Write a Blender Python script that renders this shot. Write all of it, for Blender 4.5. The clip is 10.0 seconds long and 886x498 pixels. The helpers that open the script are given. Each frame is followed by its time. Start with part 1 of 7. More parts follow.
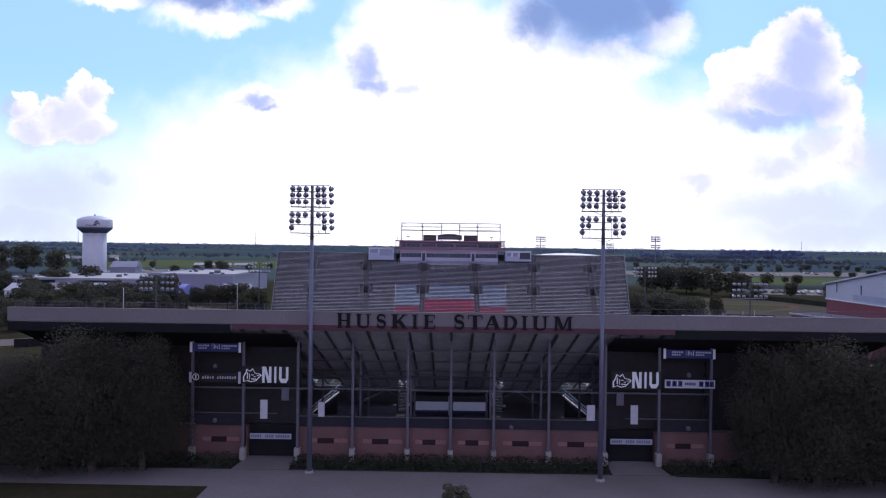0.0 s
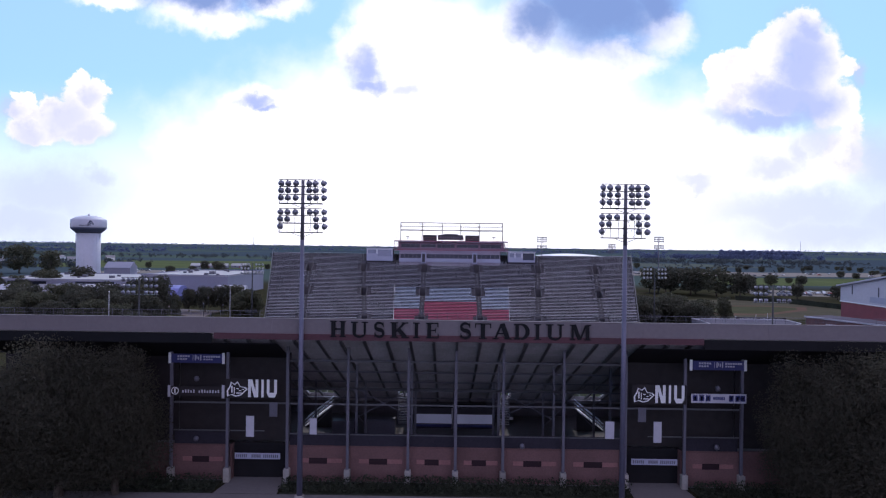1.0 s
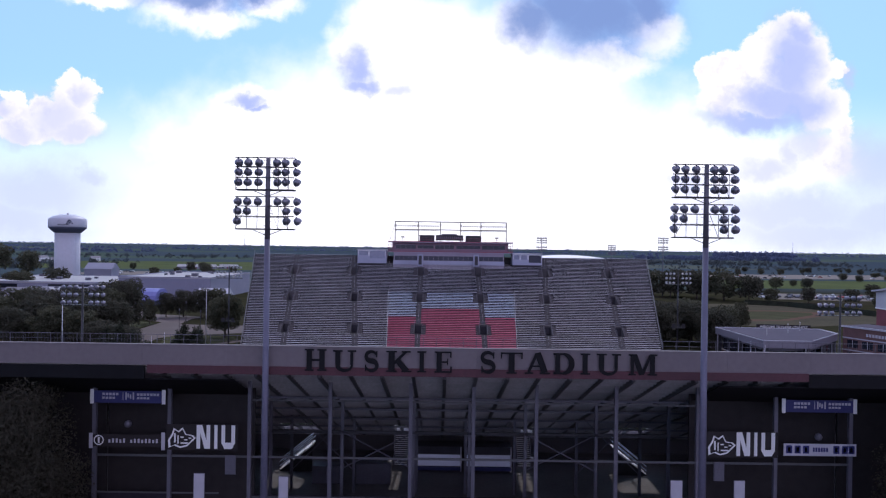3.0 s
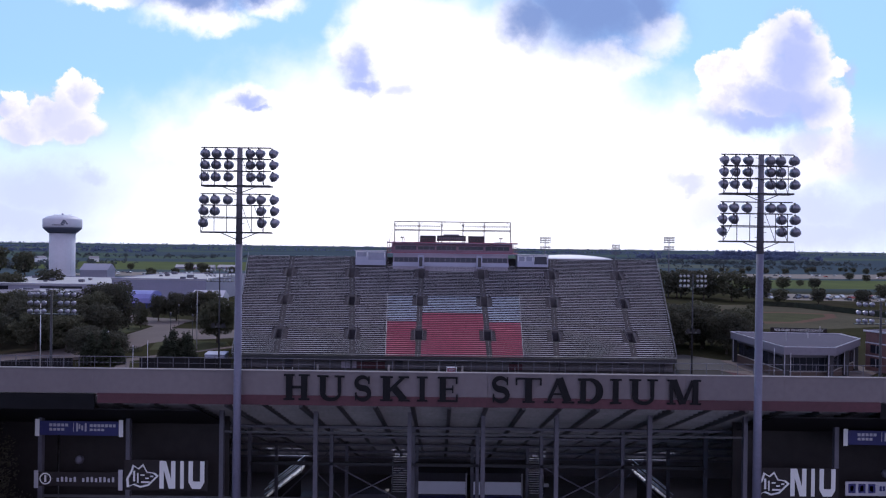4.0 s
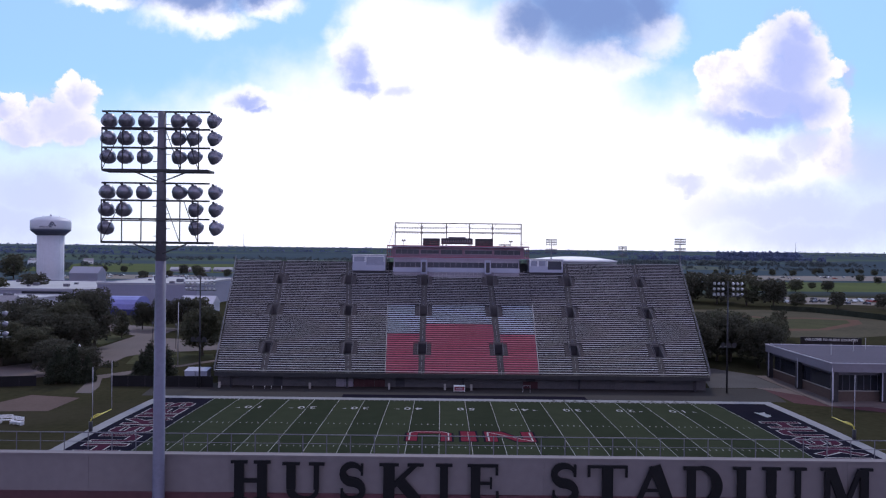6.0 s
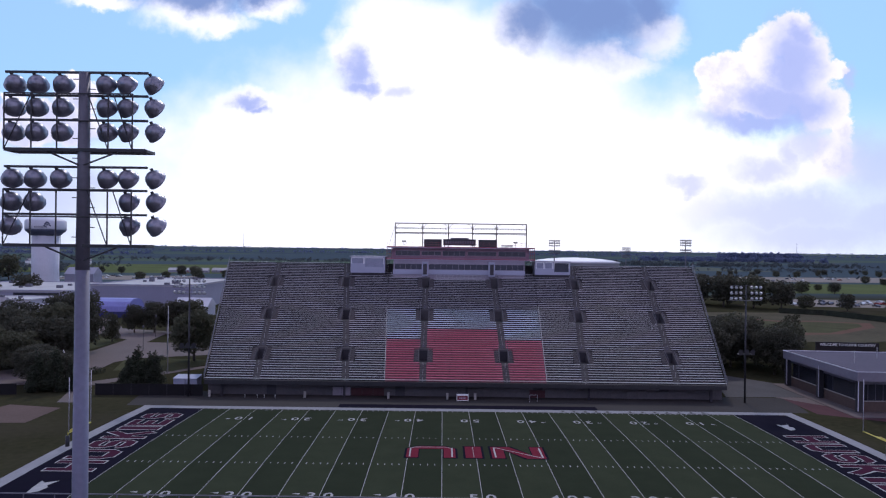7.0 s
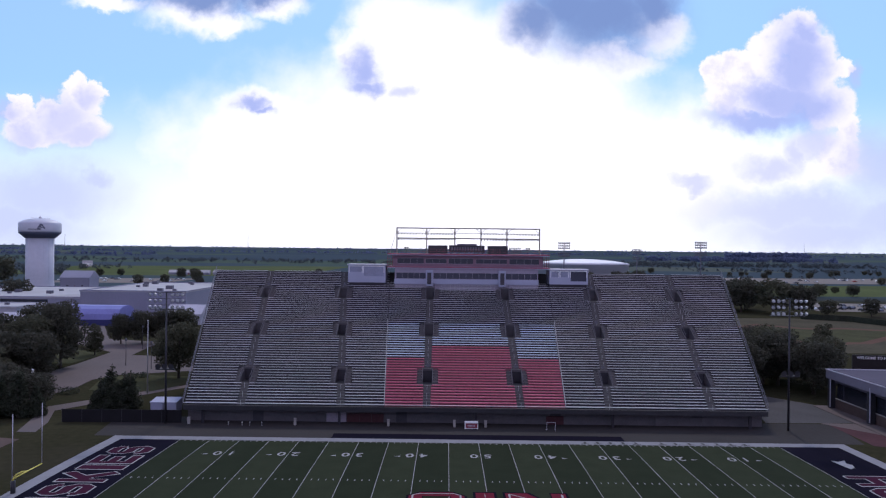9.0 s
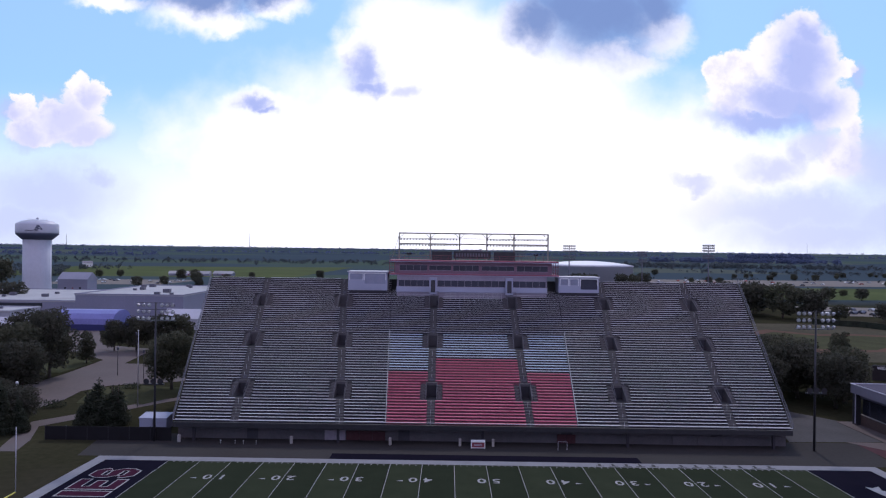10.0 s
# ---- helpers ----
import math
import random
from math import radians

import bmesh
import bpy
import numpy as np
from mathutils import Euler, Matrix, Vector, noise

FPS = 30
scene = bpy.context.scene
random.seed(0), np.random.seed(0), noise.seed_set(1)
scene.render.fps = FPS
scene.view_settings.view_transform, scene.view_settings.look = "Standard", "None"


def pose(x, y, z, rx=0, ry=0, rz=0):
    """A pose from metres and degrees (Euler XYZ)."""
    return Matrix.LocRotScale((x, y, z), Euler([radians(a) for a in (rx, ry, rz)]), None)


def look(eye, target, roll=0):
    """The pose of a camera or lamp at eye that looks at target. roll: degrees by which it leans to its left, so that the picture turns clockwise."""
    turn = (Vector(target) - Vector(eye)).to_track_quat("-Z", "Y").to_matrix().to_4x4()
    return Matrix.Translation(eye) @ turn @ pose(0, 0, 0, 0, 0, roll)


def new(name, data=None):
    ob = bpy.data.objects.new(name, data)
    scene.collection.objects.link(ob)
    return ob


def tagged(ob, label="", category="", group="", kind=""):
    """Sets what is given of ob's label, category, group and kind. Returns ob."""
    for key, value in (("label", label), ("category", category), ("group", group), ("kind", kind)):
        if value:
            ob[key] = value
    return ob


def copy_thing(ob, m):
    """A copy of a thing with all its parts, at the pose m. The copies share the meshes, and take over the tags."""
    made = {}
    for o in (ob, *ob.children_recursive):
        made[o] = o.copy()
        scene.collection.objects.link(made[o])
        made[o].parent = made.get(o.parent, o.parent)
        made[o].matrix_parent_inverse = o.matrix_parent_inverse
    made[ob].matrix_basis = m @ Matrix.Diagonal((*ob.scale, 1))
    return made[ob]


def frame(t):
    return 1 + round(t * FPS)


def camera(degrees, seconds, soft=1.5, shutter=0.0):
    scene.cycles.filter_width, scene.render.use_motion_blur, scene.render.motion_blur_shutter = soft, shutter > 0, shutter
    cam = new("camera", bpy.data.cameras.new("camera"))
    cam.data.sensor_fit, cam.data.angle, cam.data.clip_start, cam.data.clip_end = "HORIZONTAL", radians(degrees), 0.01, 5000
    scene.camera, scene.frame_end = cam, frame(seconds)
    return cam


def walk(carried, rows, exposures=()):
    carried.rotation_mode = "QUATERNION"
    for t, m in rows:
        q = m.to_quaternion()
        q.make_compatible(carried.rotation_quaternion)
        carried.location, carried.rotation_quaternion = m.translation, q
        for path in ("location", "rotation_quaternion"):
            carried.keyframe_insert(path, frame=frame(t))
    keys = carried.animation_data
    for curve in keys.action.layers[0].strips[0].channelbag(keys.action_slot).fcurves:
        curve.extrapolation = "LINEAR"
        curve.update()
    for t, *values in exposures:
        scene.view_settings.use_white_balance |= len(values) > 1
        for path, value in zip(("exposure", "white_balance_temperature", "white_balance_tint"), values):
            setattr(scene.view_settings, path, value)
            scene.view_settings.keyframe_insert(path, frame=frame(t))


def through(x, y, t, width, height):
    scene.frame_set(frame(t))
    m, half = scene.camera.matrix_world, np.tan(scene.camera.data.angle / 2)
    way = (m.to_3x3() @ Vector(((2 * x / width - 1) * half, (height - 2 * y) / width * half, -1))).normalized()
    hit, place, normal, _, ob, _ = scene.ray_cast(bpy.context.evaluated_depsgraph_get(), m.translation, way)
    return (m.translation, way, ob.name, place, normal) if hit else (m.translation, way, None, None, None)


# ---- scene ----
cam = camera(66.0, 10.0, soft=1.2)
PATH = [
    (0, (-0.186, -125.413, 26.843), (-0.21, -123.413, 26.834), 0.7),
    (0.5, (-0.537, -121.807, 26.743), (-0.56, -119.807, 26.736), 0.7),
    (1, (-0.879, -117.946, 26.872), (-0.899, -115.946, 26.864), 0.7),
    (1.5, (-1.493, -113.542, 26.783), (-1.512, -111.542, 26.777), 0.8),
    (2, (-2.116, -108.845, 26.867), (-2.134, -106.845, 26.862), 0.8),
    (2.5, (-2.582, -104.15, 26.911), (-2.599, -102.15, 26.906), 0.8),
    (2.7, (-2.68, -102.262, 26.925), (-2.677, -100.263, 26.92), 0.8),
    (3.8, (-2.96, -93.16, 27.0), (-2.961, -91.16, 26.994), 0.8),
    (4, (-3.0, -91.502, 27.373), (-3.0, -89.502, 27.366), 0.7),
    (4.5, (-3.833, -87.261, 28.039), (-3.829, -85.261, 28.034), 0.8),
    (5, (-4.247, -83.284, 28.059), (-4.243, -81.284, 28.056), 0.8),
    (5.5, (-4.251, -79.541, 28.016), (-4.248, -77.541, 28.011), 0.6),
    (6.8, (-4.79, -70.52, 28.15), (-4.79, -68.52, 28.148), 0.7),
    (7, (-4.811, -69.094, 28.177), (-4.81, -67.094, 28.175), 0.7),
    (7.5, (-4.815, -65.88, 28.224), (-4.815, -63.88, 28.223), 0.7),
    (8, (-4.809, -62.346, 28.765), (-4.814, -60.346, 28.757), 0.6),
    (8.5, (-4.987, -58.586, 29.262), (-4.995, -56.586, 29.254), 0.6),
    (9, (-5.064, -55.528, 29.822), (-5.077, -53.528, 29.819), 0.6),
    (9.5, (-5.132, -52.286, 30.428), (-5.15, -50.287, 30.425), 0.6),
    (10, (-5.679, -49.174, 31.142), (-5.697, -47.175, 31.139), 0.7),
]
walk(cam, [(t, look(eye, target, roll)) for t, eye, target, roll in PATH],
     exposures=[(0, 0.12, 6080, 19), (2.6, 0.09, 6080, 19), (5.5, 0.0, 6080, 19), (10, -0.07, 6080, 19)])

# ---- world: late afternoon sky, sun behind broken cloud ahead ----
SUN_EL, SUN_AZ = 46.0, 6.0      # degrees; azimuth to the right of +y
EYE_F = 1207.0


def build_world():
    world = bpy.data.worlds.new("world")
    scene.world = world
    world.use_nodes = True
    nt = world.node_tree
    nt.nodes.clear()
    N, L = nt.nodes.new, nt.links.new

    def val(op, a, b=None, c=None, clamp=False):
        n = N("ShaderNodeMath")
        n.operation, n.use_clamp = op, clamp
        for i, v in enumerate((a, b, c)):
            if v is None:
                continue
            if isinstance(v, (int, float)):
                n.inputs[i].default_value = v
            else:
                L(v, n.inputs[i])
        return n.outputs[0]

    def step(v, lo, hi):
        n = N("ShaderNodeMapRange")
        n.interpolation_type = "SMOOTHSTEP"
        L(v, n.inputs[0])
        n.inputs[1].default_value, n.inputs[2].default_value = lo, hi
        return n.outputs[0]

    def mix(f, a, b):
        n = N("ShaderNodeMix")
        n.data_type = "RGBA"
        for s, v in ((0, f), (6, a), (7, b)):
            if isinstance(v, tuple):
                n.inputs[s].default_value = (*v, 1)
            elif isinstance(v, (int, float)):
                n.inputs[s].default_value = v
            else:
                L(v, n.inputs[s])
        return n.outputs[2]

    co = N("ShaderNodeTexCoord").outputs["Generated"]
    sep = N("ShaderNodeSeparateXYZ")
    L(co, sep.inputs[0])
    x, y, z = sep.outputs
    ahead = val("MAXIMUM", y, 0.08)
    u, v = val("DIVIDE", x, ahead), val("DIVIDE", z, ahead)
    front = step(y, 0.1, 0.35)

    def vec(op, a, b, c=None):
        n = N("ShaderNodeVectorMath")
        n.operation = op
        for k, w in enumerate((a, b, c)):
            if w is None:
                continue
            if isinstance(w, tuple):
                n.inputs[k].default_value = w
            else:
                L(w, n.inputs[k])
        return n.outputs["Value"] if op == "LENGTH" else n.outputs["Vector"]

    plane = N("ShaderNodeCombineXYZ")
    L(u, plane.inputs[0])
    L(v, plane.inputs[1])
    plane = plane.outputs[0]

    def fbm(scale, detail, rough, shift):
        n = N("ShaderNodeTexNoise")
        n.inputs["Scale"].default_value, n.inputs["Detail"].default_value, n.inputs["Roughness"].default_value = scale, detail, rough
        L(vec("ADD", plane, (0.0, 0.0, shift)), n.inputs["Vector"])
        return n.outputs["Fac"], n.outputs["Color"]

    (big, big_c), (wob, wob_c), (fine, fine_c) = fbm(5.0, 3, 0.5, 0.3), fbm(11.0, 4, 0.6, 7.7), fbm(38.0, 5, 0.62, 3.1)
    # billowing edges: the sky plane is pushed about by noise at three scales
    half = (-0.5, -0.5, -0.5)

    def billow(a, b, c):
        p = vec("MULTIPLY_ADD", vec("ADD", wob_c, half), (b, b, 0.0), plane)
        p = vec("MULTIPLY_ADD", vec("ADD", fine_c, half), (c, c, 0.0), p)
        return vec("MULTIPLY_ADD", vec("ADD", big_c, half), (a, a, 0.0), p)

    crisp, loose = billow(0.0, 0.035, 0.036), billow(0.02, 0.06, 0.030)

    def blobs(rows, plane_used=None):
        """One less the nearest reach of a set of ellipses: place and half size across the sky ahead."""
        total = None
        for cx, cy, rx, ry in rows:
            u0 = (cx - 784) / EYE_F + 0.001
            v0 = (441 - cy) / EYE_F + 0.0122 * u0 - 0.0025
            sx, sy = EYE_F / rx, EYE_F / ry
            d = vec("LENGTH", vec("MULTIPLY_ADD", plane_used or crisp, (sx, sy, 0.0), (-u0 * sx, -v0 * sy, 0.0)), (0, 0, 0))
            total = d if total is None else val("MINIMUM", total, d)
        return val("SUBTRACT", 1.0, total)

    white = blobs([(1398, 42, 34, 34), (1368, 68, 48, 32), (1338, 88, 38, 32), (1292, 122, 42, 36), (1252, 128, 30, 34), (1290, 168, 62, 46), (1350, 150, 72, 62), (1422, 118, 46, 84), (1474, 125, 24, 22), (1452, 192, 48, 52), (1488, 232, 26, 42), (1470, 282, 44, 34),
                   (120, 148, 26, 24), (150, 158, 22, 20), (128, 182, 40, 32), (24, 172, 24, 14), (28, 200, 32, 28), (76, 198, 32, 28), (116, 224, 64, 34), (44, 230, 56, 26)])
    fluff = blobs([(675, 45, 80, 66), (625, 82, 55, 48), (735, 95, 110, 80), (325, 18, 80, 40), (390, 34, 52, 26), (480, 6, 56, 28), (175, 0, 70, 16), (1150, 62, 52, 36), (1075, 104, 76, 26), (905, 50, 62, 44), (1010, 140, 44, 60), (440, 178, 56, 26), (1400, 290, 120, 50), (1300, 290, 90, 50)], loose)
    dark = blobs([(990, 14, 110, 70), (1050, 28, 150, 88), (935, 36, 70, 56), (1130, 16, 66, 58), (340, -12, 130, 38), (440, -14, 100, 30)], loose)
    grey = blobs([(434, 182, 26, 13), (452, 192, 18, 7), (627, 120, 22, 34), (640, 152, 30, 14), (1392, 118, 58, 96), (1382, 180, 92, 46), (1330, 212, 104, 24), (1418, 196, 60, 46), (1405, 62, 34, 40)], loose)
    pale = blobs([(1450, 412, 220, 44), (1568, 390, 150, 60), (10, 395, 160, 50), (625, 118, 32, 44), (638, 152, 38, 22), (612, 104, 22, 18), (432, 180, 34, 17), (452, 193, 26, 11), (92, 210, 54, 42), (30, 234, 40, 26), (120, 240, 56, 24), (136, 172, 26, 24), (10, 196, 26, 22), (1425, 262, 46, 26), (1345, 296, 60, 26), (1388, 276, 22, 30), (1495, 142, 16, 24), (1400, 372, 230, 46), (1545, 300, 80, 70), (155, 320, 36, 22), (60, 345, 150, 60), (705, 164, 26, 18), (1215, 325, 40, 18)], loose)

    sky = N("ShaderNodeTexSky")
    sky.sky_type, sky.sun_disc = "NISHITA", False
    sky.sun_elevation, sky.sun_rotation = radians(SUN_EL), radians(SUN_AZ)
    sky.air_density, sky.dust_density, sky.ozone_density = 1.0, 0.6, 2.0
    base = N("ShaderNodeVectorMath")
    base.operation = "MULTIPLY"
    L(sky.outputs[0], base.inputs[0])
    base.inputs[1].default_value = (0.048, 0.084, 0.118)
    blue = base.outputs[0]
    # sunlit broken cloud over the unseen rest of the sky, added as violet fill
    bn = N("ShaderNodeTexNoise")
    bn.inputs["Scale"].default_value, bn.inputs["Detail"].default_value = 3.0, 6
    L(co, bn.inputs["Vector"])
    back = val("MULTIPLY", step(bn.outputs["Fac"], 0.40, 0.58), val("SUBTRACT", 1.0, front))
    blue = mix(val("MULTIPLY", front, 0.5), blue, (0.63, 0.95, 1.18))
    c = mix(val("MULTIPLY", back, 0.9), blue, (1.14, 1.05, 1.30))
    # bright veil of thin cloud round the hidden sun
    a = val("DIVIDE", val("SUBTRACT", u, 0.05), 0.45)
    b = val("DIVIDE", val("SUBTRACT", v, 0.10), 0.165)
    r = val("SQRT", val("ADD", val("MULTIPLY", a, a), val("MULTIPLY", b, b)))
    glow = val("SUBTRACT", 1.0, r)
    a2 = val("DIVIDE", val("SUBTRACT", u, 0.03), 0.20)
    b2 = val("DIVIDE", val("SUBTRACT", v, 0.14), 0.19)
    r2 = val("SQRT", val("ADD", val("MULTIPLY", a2, a2), val("MULTIPLY", b2, b2)))
    glow = val("MAXIMUM", glow, val("SUBTRACT", 1.0, r2))
    ragged = val("ADD", val("MULTIPLY", val("SUBTRACT", big, 0.5), 1.0), val("MULTIPLY", val("SUBTRACT", wob, 0.5), 0.5))
    veil = step(val("ADD", glow, ragged), -0.42, 0.28)
    low = step(v, 0.25, 0.06)
    side = step(val("ABSOLUTE", val("SUBTRACT", u, 0.02)), 0.28, 0.66)
    veil = val("MULTIPLY", val("MAXIMUM", veil, val("MULTIPLY", low, val("SUBTRACT", 0.93, val("MULTIPLY", side, 0.38)))), front)
    c = mix(veil, c, (1.22, 1.22, 1.26))
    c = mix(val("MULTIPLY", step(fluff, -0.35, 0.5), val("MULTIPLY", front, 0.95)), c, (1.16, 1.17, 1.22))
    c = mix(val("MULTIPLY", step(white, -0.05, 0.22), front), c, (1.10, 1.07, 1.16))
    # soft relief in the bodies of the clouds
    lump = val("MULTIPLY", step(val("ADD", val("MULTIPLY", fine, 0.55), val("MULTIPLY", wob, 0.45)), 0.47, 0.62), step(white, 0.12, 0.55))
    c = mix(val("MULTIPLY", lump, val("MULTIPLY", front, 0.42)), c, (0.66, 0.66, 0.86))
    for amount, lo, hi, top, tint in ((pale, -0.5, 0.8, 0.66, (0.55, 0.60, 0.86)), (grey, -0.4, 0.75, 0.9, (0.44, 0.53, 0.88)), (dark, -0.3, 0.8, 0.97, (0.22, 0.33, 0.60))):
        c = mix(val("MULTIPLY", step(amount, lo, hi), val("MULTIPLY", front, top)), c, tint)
    bg, out = N("ShaderNodeBackground"), N("ShaderNodeOutputWorld")
    L(c, bg.inputs[0])
    bg.inputs[1].default_value = 1.0
    L(bg.outputs[0], out.inputs[0])


build_world()
lamp = bpy.data.lights.new("sun", "SUN")
lamp.energy, lamp.angle, lamp.color = 1.45, radians(3.0), (1.0, 0.93, 0.82)
sun = new("sun", lamp)
sa, se = radians(SUN_AZ), radians(SUN_EL)
sun.matrix_world = look((0, 0, 200), (-math.sin(sa) * math.cos(se) * 100, -math.cos(sa) * math.cos(se) * 100, 200 - math.sin(se) * 100))


# ---- materials ----
def material(name, color, rough=0.7, metal=0.0, vary=0.18, scale=1.2, fine=18.0, bump=0.0, spread=0.0, stain=None, island=False):
    """A worn surface: colour broken up at two scales, with stains, relief and a change from object to object."""
    m = bpy.data.materials.new(name)
    m.use_nodes = True
    nt = m.node_tree
    bs = nt.nodes["Principled BSDF"]
    bs.inputs["Roughness"].default_value, bs.inputs["Metallic"].default_value = rough, metal
    N, L = nt.nodes.new, nt.links.new
    geo = N("ShaderNodeNewGeometry")
    facs = []
    for s, d in ((scale, 3), (fine, 5)):
        n = N("ShaderNodeTexNoise")
        n.inputs["Scale"].default_value, n.inputs["Detail"].default_value = s, d
        L(geo.outputs["Position"], n.inputs["Vector"])
        facs.append(n.outputs["Fac"])
    add = N("ShaderNodeMath")
    add.operation = "ADD"
    L(facs[0], add.inputs[0])
    L(facs[1], add.inputs[1])
    last = add.outputs[0]
    if spread:
        if island:
            rnd = geo.outputs["Random Per Island"]
        else:
            rnd = N("ShaderNodeObjectInfo").outputs["Random"]
        mul = N("ShaderNodeMath")
        mul.operation = "MULTIPLY_ADD"
        L(rnd, mul.inputs[0])
        mul.inputs[1].default_value = spread
        L(last, mul.inputs[2])
        sub = N("ShaderNodeMath")
        sub.operation = "SUBTRACT"
        L(mul.outputs[0], sub.inputs[0])
        sub.inputs[1].default_value = spread / 2
        last = sub.outputs[0]
    mr = N("ShaderNodeMapRange")
    L(last, mr.inputs[0])
    mr.inputs[1].default_value, mr.inputs[2].default_value = 0.6, 1.4
    mix = N("ShaderNodeMix")
    mix.data_type = "RGBA"
    L(mr.outputs[0], mix.inputs[0])
    mix.inputs[6].default_value = (*[c * (1 - vary) for c in color], 1)
    mix.inputs[7].default_value = (*[min(1, c * (1 + vary)) for c in color], 1)
    col = mix.outputs[2]
    if stain:
        n = N("ShaderNodeTexNoise")
        n.inputs["Scale"].default_value, n.inputs["Detail"].default_value = scale * 0.35, 6
        L(geo.outputs["Position"], n.inputs["Vector"])
        st = N("ShaderNodeMapRange")
        L(n.outputs["Fac"], st.inputs[0])
        st.inputs[1].default_value, st.inputs[2].default_value = 0.52, 0.68
        m2 = N("ShaderNodeMix")
        m2.data_type = "RGBA"
        L(st.outputs[0], m2.inputs[0])
        L(col, m2.inputs[6])
        m2.inputs[7].default_value = (*stain, 1)
        col = m2.outputs[2]
    L(col, bs.inputs["Base Color"])
    if bump:
        b = N("ShaderNodeBump")
        b.inputs["Strength"].default_value, b.inputs["Distance"].default_value = 0.5, bump
        L(facs[1], b.inputs["Height"])
        L(b.outputs[0], bs.inputs["Normal"])
    return m


def foliage(name, color, vary=0.45, spread=0.7, through=0.35):
    """Leaves that let some of the light through."""
    m = material(name, color, 0.8, vary=vary, scale=0.35, fine=3.0, spread=spread, island=True)
    nt = m.node_tree
    bs = nt.nodes["Principled BSDF"]
    bs.inputs["Specular IOR Level"].default_value = 0.2
    tr, mx = nt.nodes.new("ShaderNodeBsdfTranslucent"), nt.nodes.new("ShaderNodeMixShader")
    nt.links.new(bs.inputs["Base Color"].links[0].from_socket, tr.inputs[0])
    mx.inputs[0].default_value = through
    nt.links.new(bs.outputs[0], mx.inputs[1])
    nt.links.new(tr.outputs[0], mx.inputs[2])
    nt.links.new(mx.outputs[0], nt.nodes["Material Output"].inputs[0])
    return m


def ground_material():
    """Mown grass near by, then a patchwork of crop land to the horizon."""
    m = material("meadow", (0.035, 0.034, 0.020), 0.95, vary=0.3, scale=0.06, fine=0.9, bump=0.0, stain=(0.043, 0.038, 0.029))
    nt = m.node_tree
    bs = nt.nodes["Principled BSDF"]
    bs.inputs["Specular IOR Level"].default_value = 0.0
    N, L = nt.nodes.new, nt.links.new
    near = bs.inputs["Base Color"].links[0].from_socket
    geo = N("ShaderNodeNewGeometry")
    mp = N("ShaderNodeMapping")
    mp.inputs["Scale"].default_value = (0.0019, 0.0042, 0.0)
    mp.inputs["Location"].default_value = (0.31, 0.12, 0)
    L(geo.outputs["Position"], mp.inputs[0])
    vo = N("ShaderNodeTexVoronoi")
    vo.distance = "CHEBYCHEV"
    vo.inputs["Scale"].default_value, vo.inputs["Randomness"].default_value = 1.0, 0.75
    L(mp.outputs[0], vo.inputs["Vector"])
    sp = N("ShaderNodeSeparateColor")
    L(vo.outputs["Color"], sp.inputs[0])
    # crop tones shifted towards pale blue, haze put into the colour
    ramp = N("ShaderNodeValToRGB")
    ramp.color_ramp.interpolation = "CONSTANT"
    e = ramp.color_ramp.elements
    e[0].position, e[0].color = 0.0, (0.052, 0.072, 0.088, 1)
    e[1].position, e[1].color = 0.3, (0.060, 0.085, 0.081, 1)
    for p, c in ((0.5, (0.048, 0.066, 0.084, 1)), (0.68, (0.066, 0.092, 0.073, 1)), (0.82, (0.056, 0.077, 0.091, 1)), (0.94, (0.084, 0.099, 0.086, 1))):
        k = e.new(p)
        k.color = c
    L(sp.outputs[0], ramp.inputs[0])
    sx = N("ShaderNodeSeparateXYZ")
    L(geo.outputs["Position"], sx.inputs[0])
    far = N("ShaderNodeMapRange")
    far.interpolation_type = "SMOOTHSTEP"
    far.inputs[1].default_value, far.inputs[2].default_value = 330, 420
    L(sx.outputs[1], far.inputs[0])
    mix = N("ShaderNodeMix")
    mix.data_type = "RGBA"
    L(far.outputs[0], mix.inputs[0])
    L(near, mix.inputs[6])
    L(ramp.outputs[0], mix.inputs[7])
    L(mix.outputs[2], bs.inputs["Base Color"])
    return m


